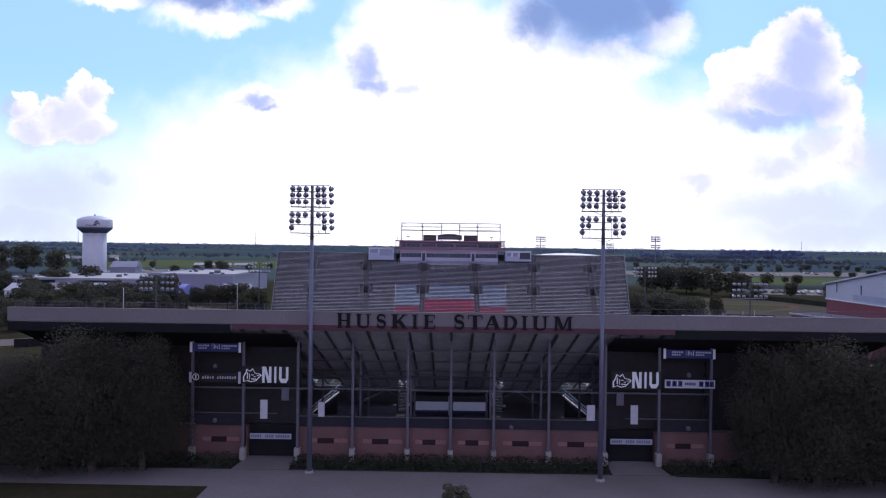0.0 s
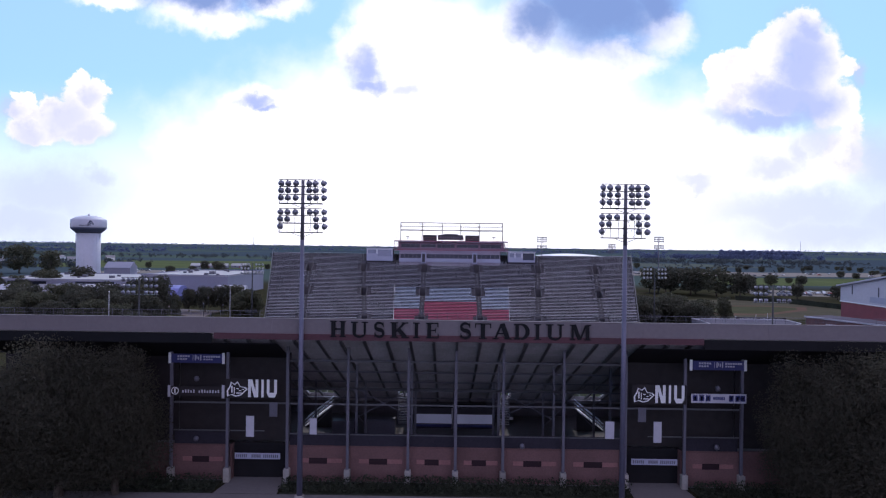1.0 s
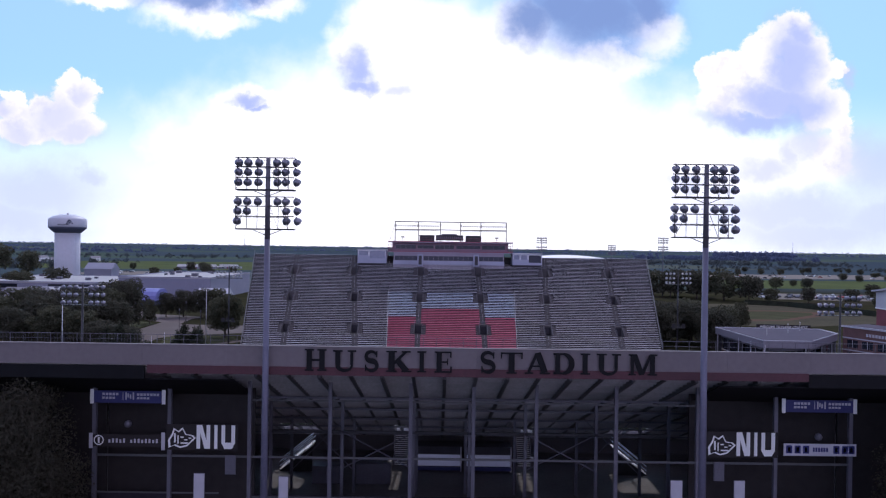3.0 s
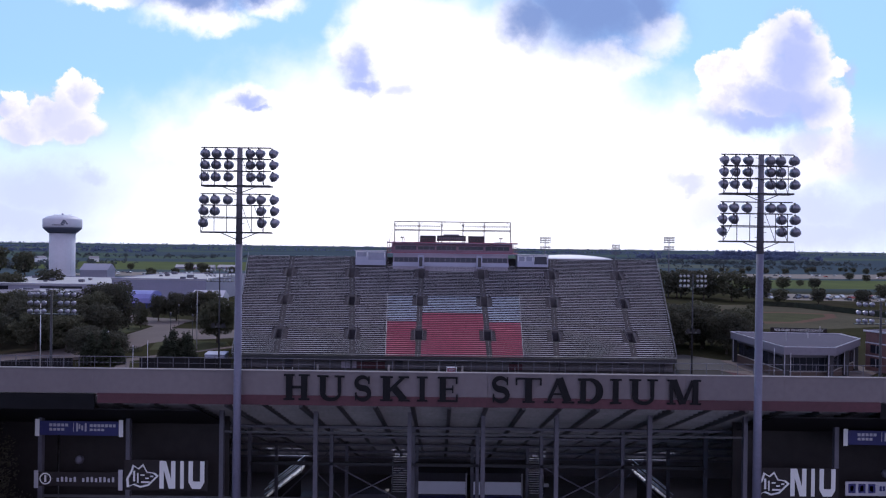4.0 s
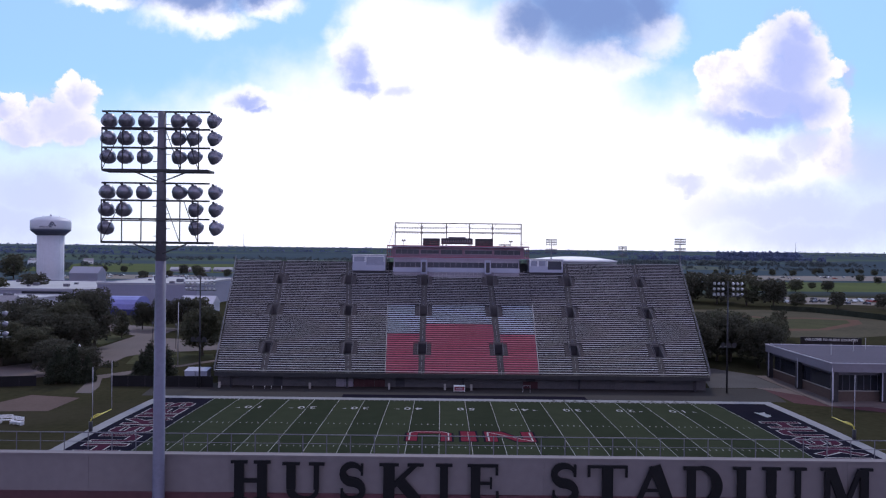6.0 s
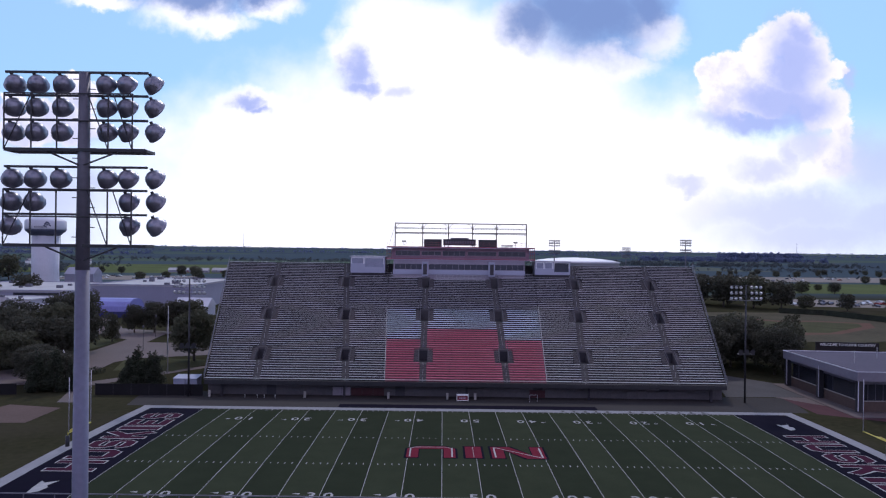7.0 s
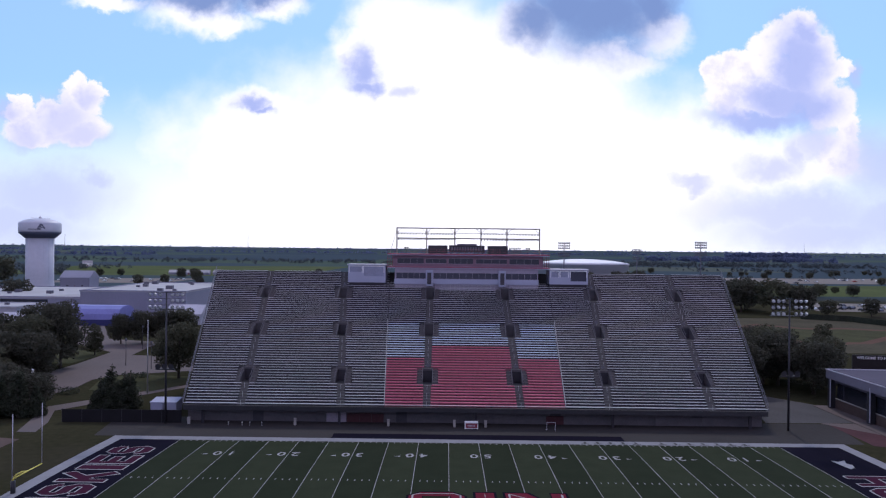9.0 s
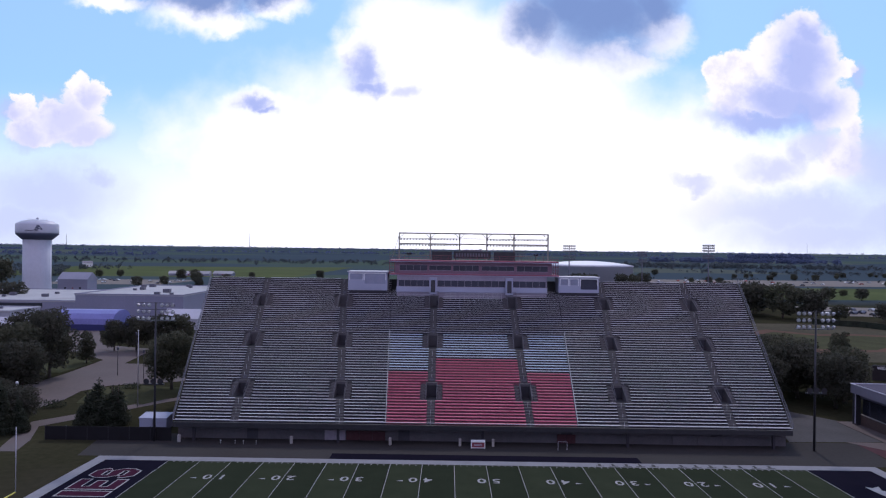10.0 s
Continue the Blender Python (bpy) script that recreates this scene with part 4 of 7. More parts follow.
# ---- press box ----
def build_press_box():
    pb = thing("press_box", (0, 92, 0), "two storey press box with dark window bands and red trim", "press box", kind="structure")
    part("lower_storey", bm_box(-16.4, 14.6, 0.2, 8.4, 20.5, 25.42), "press", pb)
    part("upper_storey", bm_box(-16.9, 15.9, 1.7, 8.4, 25.72, 28.2), "press_up", pb)
    part("stair_core", bm_box(-16.4, 14.6, 5.85, 8.4, -0.1, 20.5), "press", pb)
    for z0, z1, xa, xb, y in ((25.42, 25.72, -18.1, 17.1, 0.0), (28.2, 28.55, -18.1, 17.1, 0.6)):
        bm = bm_box(xa, xb, y, 8.7, z0, z1)
        part("deck_slab", bm, "press_red", pb, "red trimmed roof deck")
        part("deck_edge", bm_box(xa, xb, y - 0.06, y, z0 - 0.02, z0 + 0.1), "suite", pb, "pale line along the deck edge")
    for z0, z1, y, xa, xb, n in ((23.15, 24.4, 0.18, -16.1, -9.7, 5), (23.15, 24.4, 0.18, -8.0, 6.0, 10), (23.15, 24.4, 0.18, 7.6, 14.4, 5),
                                 (26.4, 27.5, 1.68, -16.0, -10.2, 4), (26.4, 27.5, 1.68, -4.8, 0.6, 4), (26.4, 27.5, 1.68, 8.5, 15.0, 4), (26.5, 27.4, 1.68, -9.8, -5.2, 3), (26.5, 27.4, 1.68, 1.2, 8.0, 4)):
        w = (xb - xa) / n
        for k in range(n):
            win = part("window", bm_box(xa + w * k + 0.03, xa + w * (k + 1) - 0.03, y - 0.02, y + 0.06, z0, z1), "press_glass", pb)
            bm = bmesh.new()
            for a, b, c, d in ((xa + w * k, xa + w * (k + 1), z0 - 0.1, z0), (xa + w * k, xa + w * (k + 1), z1, z1 + 0.08), (xa + w * k - 0.025, xa + w * k + 0.025, z0, z1)):
                box(bm, a, b, y - 0.06, y + 0.05, c, d)
            part("window_frame", bm, "press", win)
    part("sill_band", bm_box(-16.5, 14.7, -0.1, 0.18, 22.0, 23.05), "suite", pb, "pale cladding below the windows")
    for x in (-8.9, 6.8):
        part("stair_hood", bm_box(x - 0.75, x + 0.75, -0.9, 0.2, 21.6, 25.0), "suite", pb)
        part("hood_door", bm_box(x - 0.45, x + 0.45, -0.93, -0.9, 22.0, 24.5), "dark", pb)
    for x0, x1 in ((-18.1, -16.9), (15.9, 17.1)):
        bm = bmesh.new()
        for z in (26.1, 26.7, 27.4):
            tube(bm, (x0, 0.8, z), (x1, 0.8, z), 0.04, seg=5)
        for x in (x0 + 0.1, (x0 + x1) / 2, x1 - 0.1):
            tube(bm, (x, 0.8, 25.7), (x, 0.8, 28.2), 0.06, seg=5)
        part("side_gallery", bm, "red_steel", pb)
    # railing in front of the deck
    bm = bmesh.new()
    for z in (0.5, 1.0):
        tube(bm, (-18, 0.7, 28.55 + z), (17, 0.7, 28.55 + z), 0.025, seg=5)
    for k in range(24):
        x = -18 + 35 * k / 23
        tube(bm, (x, 0.7, 28.55), (x, 0.7, 29.55), 0.025, seg=5)
    part("deck_rail", bm, "red_steel", pb)
    # viewing cage on the top rows
    bm = bmesh.new()
    for z in (20.4, 20.9, 21.4, 21.9):
        tube(bm, (-6.2, -1.4, z), (5.2, -1.4, z), 0.035, seg=5)
    for k in range(13):
        x = -6.2 + 11.4 * k / 12
        tube(bm, (x, -1.4, 19.9), (x, -1.4, 21.9), 0.035, seg=5)
    part("front_cage", bm, "rail", pb)
    part("terrace", bm_box(-8.1, 6.6, -1.6, 0.2, 19.4, 20.4), "deck", pb)

    lf = thing("lighting_frame", (0, 100, 0), "tan steel lighting frame with small lamps on the press box roof", "lighting frame")
    xs = (-16.6, -9.8, -3.4, 2.54, 8.46, 15.9)
    for x in xs:
        part("post", bm_box(x - 0.13, x + 0.13, -0.13, 0.13, 28.55, 34.4), "frame_tan", lf)
    for z, r in ((34.3, 0.13), (32.0, 0.13), (33.2, 0.05)):
        part("beam", bm_tube((-16.7, 0, z), (16.0, 0, z), r * 1.15, seg=6), "frame_tan", lf)
    bm = bmesh.new()
    for x in xs:
        for s in (-1, 1):
            if -16.6 <= x + s * 1.2 <= 15.9:
                tube(bm, (x, 0, 33.2), (x + s * 1.1, 0, 34.25), 0.06, seg=5)
    tube(bm, (-16.6, 0, 34.0), (-18.2, 0, 28.5), 0.05, seg=5)
    part("braces", bm, "frame_tan", lf)
    lampm = bmesh.new()
    lathe(lampm, [(0.05, 0.0), (0.14, -0.06), (0.20, -0.24), (0.19, -0.30)], 8)
    me = mesh_of("lamp", lampm, "black_steel")
    for z in (33.15, 31.9):
        for k in range(48):
            x = -16.2 + 31.7 * k / 47
            if -3.2 < x < 2.3:
                continue
            ob = part("lamp", me, "black_steel", lf)
            ob.matrix_basis = pose(x, -0.1, z)
    for k, x in enumerate((-14.3, 13.0)):
        s = thing("loudspeaker", (x, 98.0, 28.55), "pair of small dark loudspeakers on a pole", "loudspeaker", "loudspeakers")
        part("pole", bm_tube((0, 0, 0), (0, 0, 1.2), 0.05, seg=6), "black_steel", s)
        for sx in (-0.28, 0.28):
            bm = bmesh.new()
            lathe(bm, [(0.08, -0.2), (0.24, 0.15), (0.24, 0.2)], 10, (sx, 0, 1.3), (0, -1, -0.2))
            part("horn", bm, "black_steel", s)
    for x0, x1 in ((-9.4, -5.05), (3.95, 8.5)):
        bm = bm_box(-(x1 - x0) / 2, (x1 - x0) / 2, -0.2, 0.2, 0, 1.85)
        b = part("video_panel", bm, "black_steel")
        b.matrix_world = pose((x0 + x1) / 2, 98.0, 28.55)
        tagged(b, "dark blank display panel standing on the roof deck", "display panel", "display panels")
    sg = thing("roof_sign", (-0.7, 98.0, 28.55), "dark roof sign with unreadable grey lettering", "sign")
    part("board", bm_box(-4.0, 4.0, -0.12, 0.12, 0.35, 1.9), "black_steel", sg)
    part("crest", bm_box(-2.2, 2.2, -0.1, 0.1, 1.9, 2.25), "steel", sg)
    bm = bmesh.new()
    for k in range(12):
        box(bm, -3.5 + 0.6 * k, -3.5 + 0.6 * k + 0.36, -0.16, -0.12, 0.75, 1.5)
    part("lettering", bm, "steel", sg)
    bm = bmesh.new()
    for x in (-3.6, 3.6):
        box(bm, x - 0.1, x + 0.1, -0.1, 0.1, 0, 0.35)
    part("feet", bm, "black_steel", sg)

    for x0, x1, z0, z1, wins in ((-26.5, -18.4, 22.2, 25.95, ((-26.2, -23.5), (-23.1, -18.8))), (17.05, 25.35, 22.2, 25.3, ((17.4, 19.0), (19.4, 21.1), (21.6, 25.0)))):
        s = thing("side_suite", (0, 92, 0), "pale blue viewing suite beside the press box", "viewing suite", "viewing suites", "structure")
        part("body", bm_box(x0, x1, 0, 5, z0, z1), "suite", s)
        part("base", bm_box(x0 + 0.1, x1 - 0.1, 0.1, 5, 19.5, z0), "deck", s)
        part("roof", bm_box(x0 - 0.2, x1 + 0.2, -0.25, 5.2, z1, z1 + 0.18), "wall_pale", s)
        for a, b in wins:
            w = part("window", bm_box(a, b, -0.03, 0.05, z1 - (2.4 if b - a > 3.9 or b == 25.0 else 1.5), z1 - 0.3), "press_glass" if b == 25.0 else "suite_glass", s)
            bm = bmesh.new()
            for c, d, e, f in ((a - 0.12, b + 0.12, z1 - 0.3, z1 - 0.15), (a - 0.12, a, z1 - 1.65, z1 - 0.3), (b, b + 0.12, z1 - 1.65, z1 - 0.3)):
                box(bm, c, d, -0.07, 0.04, e, f)
            part("window_frame", bm, "white", w)


build_press_box()

# ---- east stand: the street side of the near stand ----
WALL_Y, POST_Y, PLAZA = -47.2, -43.2, 0.72
POSTS = (-31.3, -25.1, -18.5, -11.85, -5.2, 0.0, 5.2, 11.8, 18.55, 25.0, 31.2)


def build_east_stand():
    wall = thing("wall_east", (0, WALL_Y, 0), "long pale precast parapet wall along the top of the near stand", "wall", kind="structure")
    n = 16
    for k in range(n):
        x0, x1 = -51.4 + 102.8 * k / n, -51.4 + 102.8 * (k + 1) / n
        part("panel", bm_box(x0 + 0.006, x1 - 0.006, 0, 0.3, 17.6, 19.12), "panel", wall)
    part("coping", bm_box(-51.45, 51.45, -0.04, 0.36, 19.12, 19.19), "panel", wall)
    part("backing", bm_box(-51.3, 51.3, 0.3, 0.5, 17.45, 19.1), "concrete", wall)
    part("fascia", bm_box(-25.3, 25.5, -0.12, 0.28, 16.98, 17.6), "fascia_red", wall, "dull red steel fascia")
    spots = [("H", 497, 547), ("U", 563, 615), ("S", 632, 668), ("K", 684, 741), ("I", 755, 776), ("E", 795, 838)]
    spots2 = [("S", 900, 938), ("T", 947, 999), ("A", 1004, 1060), ("D", 1068, 1116), ("I", 1130, 1152), ("U", 1168, 1222), ("M", 1240, 1305)]
    for row, o, x0, k in ((spots, 497, -13.2, 0.0334), (spots2, 900, 0.2, 0.0336)):
        for j, (ch, a, b) in enumerate(row):
            h = 1.68 if j == 0 else 1.62
            me = glyph_mesh("letter", serif_glyph(ch), (b - a) * k, h, 0.09, "letter")
            ob = part("letter", me, "letter", wall, "raised black Roman capital")
            ob.matrix_basis = pose(x0 + (a - o) * k, -0.125, 17.33, 90, 0, 0)
    # black strips that stand for the shadow below the wing panels
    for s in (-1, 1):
        part("skirt", bm_box(*sorted((s * 25.6, s * 51.4)), 0.06, 0.26, 16.5, 17.49), "letter", wall, "black strip put in for the shade under the panels")
    # fence behind the parapet
    post = mesh_of("fence_post", bm_tube((0, 0, 0), (0, 0, 0.84), 0.022, seg=6), "steel")
    for xa, xb, fine in ((-51.0, -26.0, True), (-26.0, 26.0, False), (26.0, 51.0, True)):
        fe = thing("parapet_fence", (0, -46.3, 18.98), "thin steel rail fence on top of the parapet", "fence", "parapet fences")
        n = round((xb - xa) / 1.04)
        for k in range(n + 1):
            part("fence_post", post, "steel", fe).matrix_basis = Matrix.Translation((xa + (xb - xa) * k / n, 0, 0))
        for z in (0.45, 0.84):
            part("rail", bm_tube((xa, 0, z), (xb, 0, z), 0.012 if z < 0.5 else 0.022, seg=6), "steel", fe)
        if fine:
            bm = bmesh.new()
            for k in range(int((xb - xa) / 0.25)):
                tube(bm, (xa + 0.25 * k, 0, 0.2), (xa + 0.25 * k, 0, 0.84), 0.007, seg=4, caps=False)
            part("mesh", bm, "steel", fe)
    # raked seating slab, seen from below
    slab = thing("seating_slab", (0, 0, 0), "raked steel seating deck seen from its underside", "seating deck", kind="structure")
    rows, ya, za, yb, zb = 40, -12.0, 3.0, -46.6, 17.3
    bm = bmesh.new()
    for i in range(rows):
        y, z = ya + (yb - ya) * i / rows, za + (zb - za) * i / rows
        dy, dz = (ya - yb) / rows, (zb - za) / rows
        spans = [(-49.0, 49.0)]
        if 5 <= i <= 9:
            spans = [(-49.0, -21.4), (-17.2, -8.1), (-6.7, 6.7), (8.1, 17.4), (21.6, 49.0)]
        for x0, x1 in spans:
            box(bm, x0, x1, y - dy, y, z - 0.08, z)
            box(bm, x0, x1, y - dy - 0.03, y - dy + 0.03, z, z + dz)
    part("steps", bm, "slab_under", slab)
    slope = (zb - za) / (yb - ya)
    for k in range(41):
        x = -49 + 2.45 * k
        bm = bmesh.new()
        deep = 0.55 if k % 2 else 0.42
        vs = [[bm.verts.new((x + d, y, z)) for y, z in ((ya, za - 0.1), (yb, zb - 0.1), (yb, zb - 0.1 - deep), (ya, za - 0.1 - deep * 0.6))] for d in (-0.13, 0.13)]
        bm.faces.new(vs[0])
        bm.faces.new(vs[1][::-1])
        for j in range(4):
            bm.faces.new((vs[0][j], vs[0][(j + 1) % 4], vs[1][(j + 1) % 4], vs[1][j]))
        part("raker_beam", bm, "girt", slab)
    for f in (0.16, 0.32, 0.48, 0.64, 0.8):
        y, z = ya + (yb - ya) * f, za + (zb - za) * f - 0.9
        part("cross_beam", bm_box(-49, 49, y - 0.12, y + 0.12, z - 0.05, z + 0.12), "steel", slab)
    # black sheets added under the wings, in place of the deck's own shade
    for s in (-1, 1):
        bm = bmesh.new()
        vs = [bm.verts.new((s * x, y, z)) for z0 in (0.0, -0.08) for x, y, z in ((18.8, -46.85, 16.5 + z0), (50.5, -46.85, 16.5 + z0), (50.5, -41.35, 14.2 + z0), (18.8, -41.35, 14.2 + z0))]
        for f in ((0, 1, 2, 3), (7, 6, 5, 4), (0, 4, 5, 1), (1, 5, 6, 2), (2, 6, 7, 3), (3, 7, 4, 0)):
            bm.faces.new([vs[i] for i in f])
        part("soffit", bm, "fence_black", slab, "black sheet added for the shade under the wings")
    part("front_wall", bm_box(-49, 49, -12.0, -11.7, -0.05, 3.6), "portal", slab)

    fr = thing("facade_frame", (0, POST_Y, 0), "grey steel posts and rails of the open stand back", "frame", kind="structure")
    for x in POSTS:
        part("post", bm_box(x - 0.15, x + 0.15, -0.15, 0.15, PLAZA, 17.3), "steel", fr)
        bm = bm_box(x - 0.33, x + 0.33, -0.45, 0.33, PLAZA - 0.3, 2.25)
        bmesh.ops.bevel(bm, geom=bm.edges[:], offset=0.05, segments=1, affect="EDGES")
        part("footing", bm, "concrete", fr, "pale concrete footing")
    for z, a, b, r in ((9.4, -31.3, 31.2, 0.09), (6.34, -31.3, -21.0, 0.06), (6.08, -18.5, 18.5, 0.06), (6.34, 21, 31.2, 0.06), (14.1, -18.5, 18.5, 0.07)):
        part("girt", bm_box(a, b, -0.05 - r / 2, -0.05 + r / 2, z - r, z + r), "girt", fr)
    for x in POSTS[2:9]:
        part("inner_post", bm_box(x - 0.14, x + 0.14, 7.0, 7.28, PLAZA - 0.7, 13.6), "steel", fr)
        part("inner_post", bm_box(x - 0.14, x + 0.14, 16.0, 16.28, 0, 9.6), "steel", fr)
    for xa, xb, yy in ((5.2, 11.8, 7.1), (-11.85, -5.2, 7.1), (11.8, 18.5, 16.1), (-18.5, -11.8, 16.1)):
        low = 6.2 if yy < 10 else 3.0
        bm = bmesh.new()
        tube(bm, (xa, yy, low), (xb, yy, 9.6), 0.06, seg=5)
        tube(bm, (xb, yy, low), (xa, yy, 9.6), 0.06, seg=5)
        part("cross_brace", bm, "steel", fr)
    part("inner_girt", bm_box(-18.5, 18.5, 7.0, 7.2, 9.5, 9.75), "black_steel", fr)

    base = thing("brick_base", (0, POST_Y + 0.5, 0), "red brown brick base wall with dark vent panels", "wall", kind="structure")
    for a, b in zip(POSTS, POSTS[1:]):
        if abs((a + b) / 2) > 18 and abs((a + b) / 2) < 25:
            continue
        part("wall_bay", bm_box(a, b, 0, 0.35, PLAZA - 0.2, 4.52), "brick", base)
        w = b - a
        m = (a + b) / 2
        part("vent", bm_box(m - w * 0.15, m + w * 0.15, -0.03, 0.0, 2.66, 3.3), "vent_dark", base, "dark maroon vent panel")
        for s in (-1, 1):
            xa, xb = sorted((m + s * w * 0.155, m + s * w * (0.40 if s > 0 else 0.32)))
            part("block_panel", bm_box(xa, xb, -0.05, 0.0, 2.78, 3.24), "brick_pale", base)
        part("wall_cap", bm_box(a, b, -0.06, 0.4, 4.52, 4.66), "brick", base)
        part("spandrel", bm_box(a + 0.15, b - 0.15, 0.1, 0.18, 4.66, 6.02), "spandrel", base, "dark navy panel above the bricks")
    for s in (-1, 1):
        xa, xb = sorted((s * 31.3, s * 51.0))
        part("wall_bay", bm_box(xa, xb, 0, 0.35, PLAZA - 0.2, 4.66), "brick", base)
        # dark screens stand for the shade that hides the frame of the wings
        part("upper_screen", bm_box(xa, xb, 1.5, 1.7, 4.6, 17.2), "banner_black", base, "dark screen in place of the shaded wing behind the trees")
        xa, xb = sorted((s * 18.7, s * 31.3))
        part("upper_screen", bm_box(xa, xb, 1.8, 2.0, 4.6, 17.2), "banner_black", base, "dark screen in place of the shaded frame behind the gate")
        # black sheet across the gate, its colour standing for the shade inside
        part("gate_dark", bm_box(*sorted((s * 18.7, s * 24.9)), 1.0, 1.2, PLAZA - 0.2, 4.6), "fence_black", base, "black sheet standing in for the unlit gate passage")
        part("gate_side", bm_box(*sorted((s * 18.65, s * 18.85)), 0.2, 1.0, PLAZA - 0.2, 4.6), "brick", base)
        part("gate_side", bm_box(*sorted((s * 24.8, s * 25.0)), 0.2, 1.0, PLAZA - 0.2, 4.6), "brick", base)
    # concourse inside
    flat("floor", [(-50, -43), (50, -43), (50, -12), (-50, -12)], 0.74, "floor", "shaded concourse floor under the stand", "floor")
    for x in (-2.9, 2.95):
        c = thing("concession_stand", (x, -20, 0.74), "concession booth with a pale blue panel given an added glow", "booth", "concession booths")
        part("body", bm_box(-2.7, 2.7, 0, 2.5, 0, 2.9), "dark", c)
        part("menu_board", bm_box(-2.55, 2.55, -0.06, 0, 0.68, 2.0), "glow_board", c)
        part("counter", bm_box(-2.6, 2.6, -0.45, 0, 0.30, 0.6), "banner_blue", c)
        part("pier", bm_box(2.56, 2.72, -0.1, 0, 0.0, 2.9), "wall_pale", c)
    for x, w, h in ((-10.0, 1.9, 2.3), (-15.2, 1.5, 2.0)):
        c = thing("supply_cage", (x, -24, 0.74), "dull grey covered supply cage on the concourse", "cage", "supply cages")
        part("cover", bm_box(-w, w, -0.8, 0.8, 0.1, h), "steel", c)
        for sx in (-w + 0.1, w - 0.1):
            part("foot", bm_box(sx - 0.08, sx + 0.08, -0.7, 0.7, 0.0, 0.1), "black_steel", c)
    # stairs that run sideways up to the openings in the deck
    for s in (-1, 1):
        st = thing("concourse_stair", (s * 19.4, -19.5, 0.74), "pale concrete stair with steel rails below an open hatch", "stairs", "concourse stairs")
        n = 16
        for k in range(n):
            xa, xb = sorted((s * (1.9 - 3.8 * k / n), s * (1.9 - 3.8 * (k + 1) / n)))
            part("tread", bm_box(xa, xb, -0.9, 0.9, 0.19 * k + 0.02, 0.19 * (k + 1)), "white", st)
        for yy in (-0.95, 0.95):
            for up in (0.55, 1.05):
                part("hand_rail", bm_tube((s * 1.9, yy, up), (-s * 1.9, yy, 3.04 + up), 0.045, seg=5), "bench_white", st)
            for k in range(5):
                f = k / 4
                part("rail_post", bm_tube((s * (1.9 - 3.8 * f), yy, 3.04 * f - 0.1), (s * (1.9 - 3.8 * f), yy, 3.04 * f + 1.05), 0.03, seg=5), "steel", st)
        bm = bmesh.new()
        vs = [[bm.verts.new((s * x, y, z)) for x, z in ((1.9, -0.05), (1.9, 0.05), (-1.9, 2.85), (-1.9, -0.05))] for y in (-1.02, -0.97)]
        bm.faces.new(vs[0])
        bm.faces.new(vs[1][::-1])
        for k in range(4):
            bm.faces.new((vs[0][k], vs[0][(k + 1) % 4], vs[1][(k + 1) % 4], vs[1][k]))
        part("side_panel", bm, "black_steel", st, "dark sheet closing the stair's side")
        # steep service stair seen end on
        st = thing("service_stair", (s * 7.4, -18.0, 0.74), "steep grey steel stair between concourse and deck", "stairs", "service stairs")
        for k in range(18):
            part("tread", bm_box(-0.75, 0.75, 0.16 * k, 0.16 * k + 0.14, 0.2 * k + 0.1, 0.2 * k + 0.16), "white", st)
        for sx in (-0.82, 0.82):
            part("stringer", bm_tube((sx, 0, 0.0), (sx, 2.9, 3.7), 0.06, seg=5), "steel", st)
            part("hand_rail", bm_tube((sx, 0, 0.95), (sx, 2.9, 4.6), 0.04, seg=5), "rail", st)
        for sx, z in ((0.75, 0.85), (-0.5, 4.1), (0.35, 4.1)):
            part("sign_plate", bm_box(sx, sx + 0.55, -0.1, -0.05, z, z + 0.4), "white", st, "small white plate")


build_east_stand()


def banner(x0, x1, z0, z1, mat, label, deco, y=POST_Y - 0.22):
    b = thing("banner", ((x0 + x1) / 2, y, z0), label, "banner", "banners on the stand back")
    w, h = x1 - x0, z1 - z0
    bm = bm_box(-w / 2, w / 2, -0.02, 0.02, 0, h)
    part("cloth", bm, mat, b)
    deco(b, w, h)
    return b


def bars(parent, rows, mat, name="lettering"):
    for x0, x1, z0, z1 in rows:
        part(name, bm_box(x0, x1, -0.035, -0.02, z0, z1), mat, parent)


def deco_blue(b, w, h):
    bars(b, [(-w / 2, -w / 2 + 0.3, -0.08, h + 0.12), (w / 2 - 0.3, w / 2, -0.08, h + 0.12)], "white", "end_flag")
    r = [(-2.1 + 0.28 * k, -2.1 + 0.28 * k + 0.2, 0.62, 0.82) for k in range(5)] + [(-2.1 + 0.28 * k, -2.1 + 0.28 * k + 0.2, 0.32, 0.5) for k in range(4)]
    r += [(0.75 + 0.27 * k, 0.75 + 0.27 * k + 0.2, 0.6, 0.8) for k in range(7)] + [(0.75 + 0.27 * k, 0.75 + 0.27 * k + 0.2, 0.32, 0.48) for k in range(4)]
    r += [(-0.42, -0.38, 0.25, 0.9), (-0.2, -0.08, 0.28, 0.88), (0.4, 0.52, 0.28, 0.88), (-0.02, 0.08, 0.45, 0.8), (0.16, 0.28, 0.35, 0.7)]
    bars(b, r, "wall_pale")


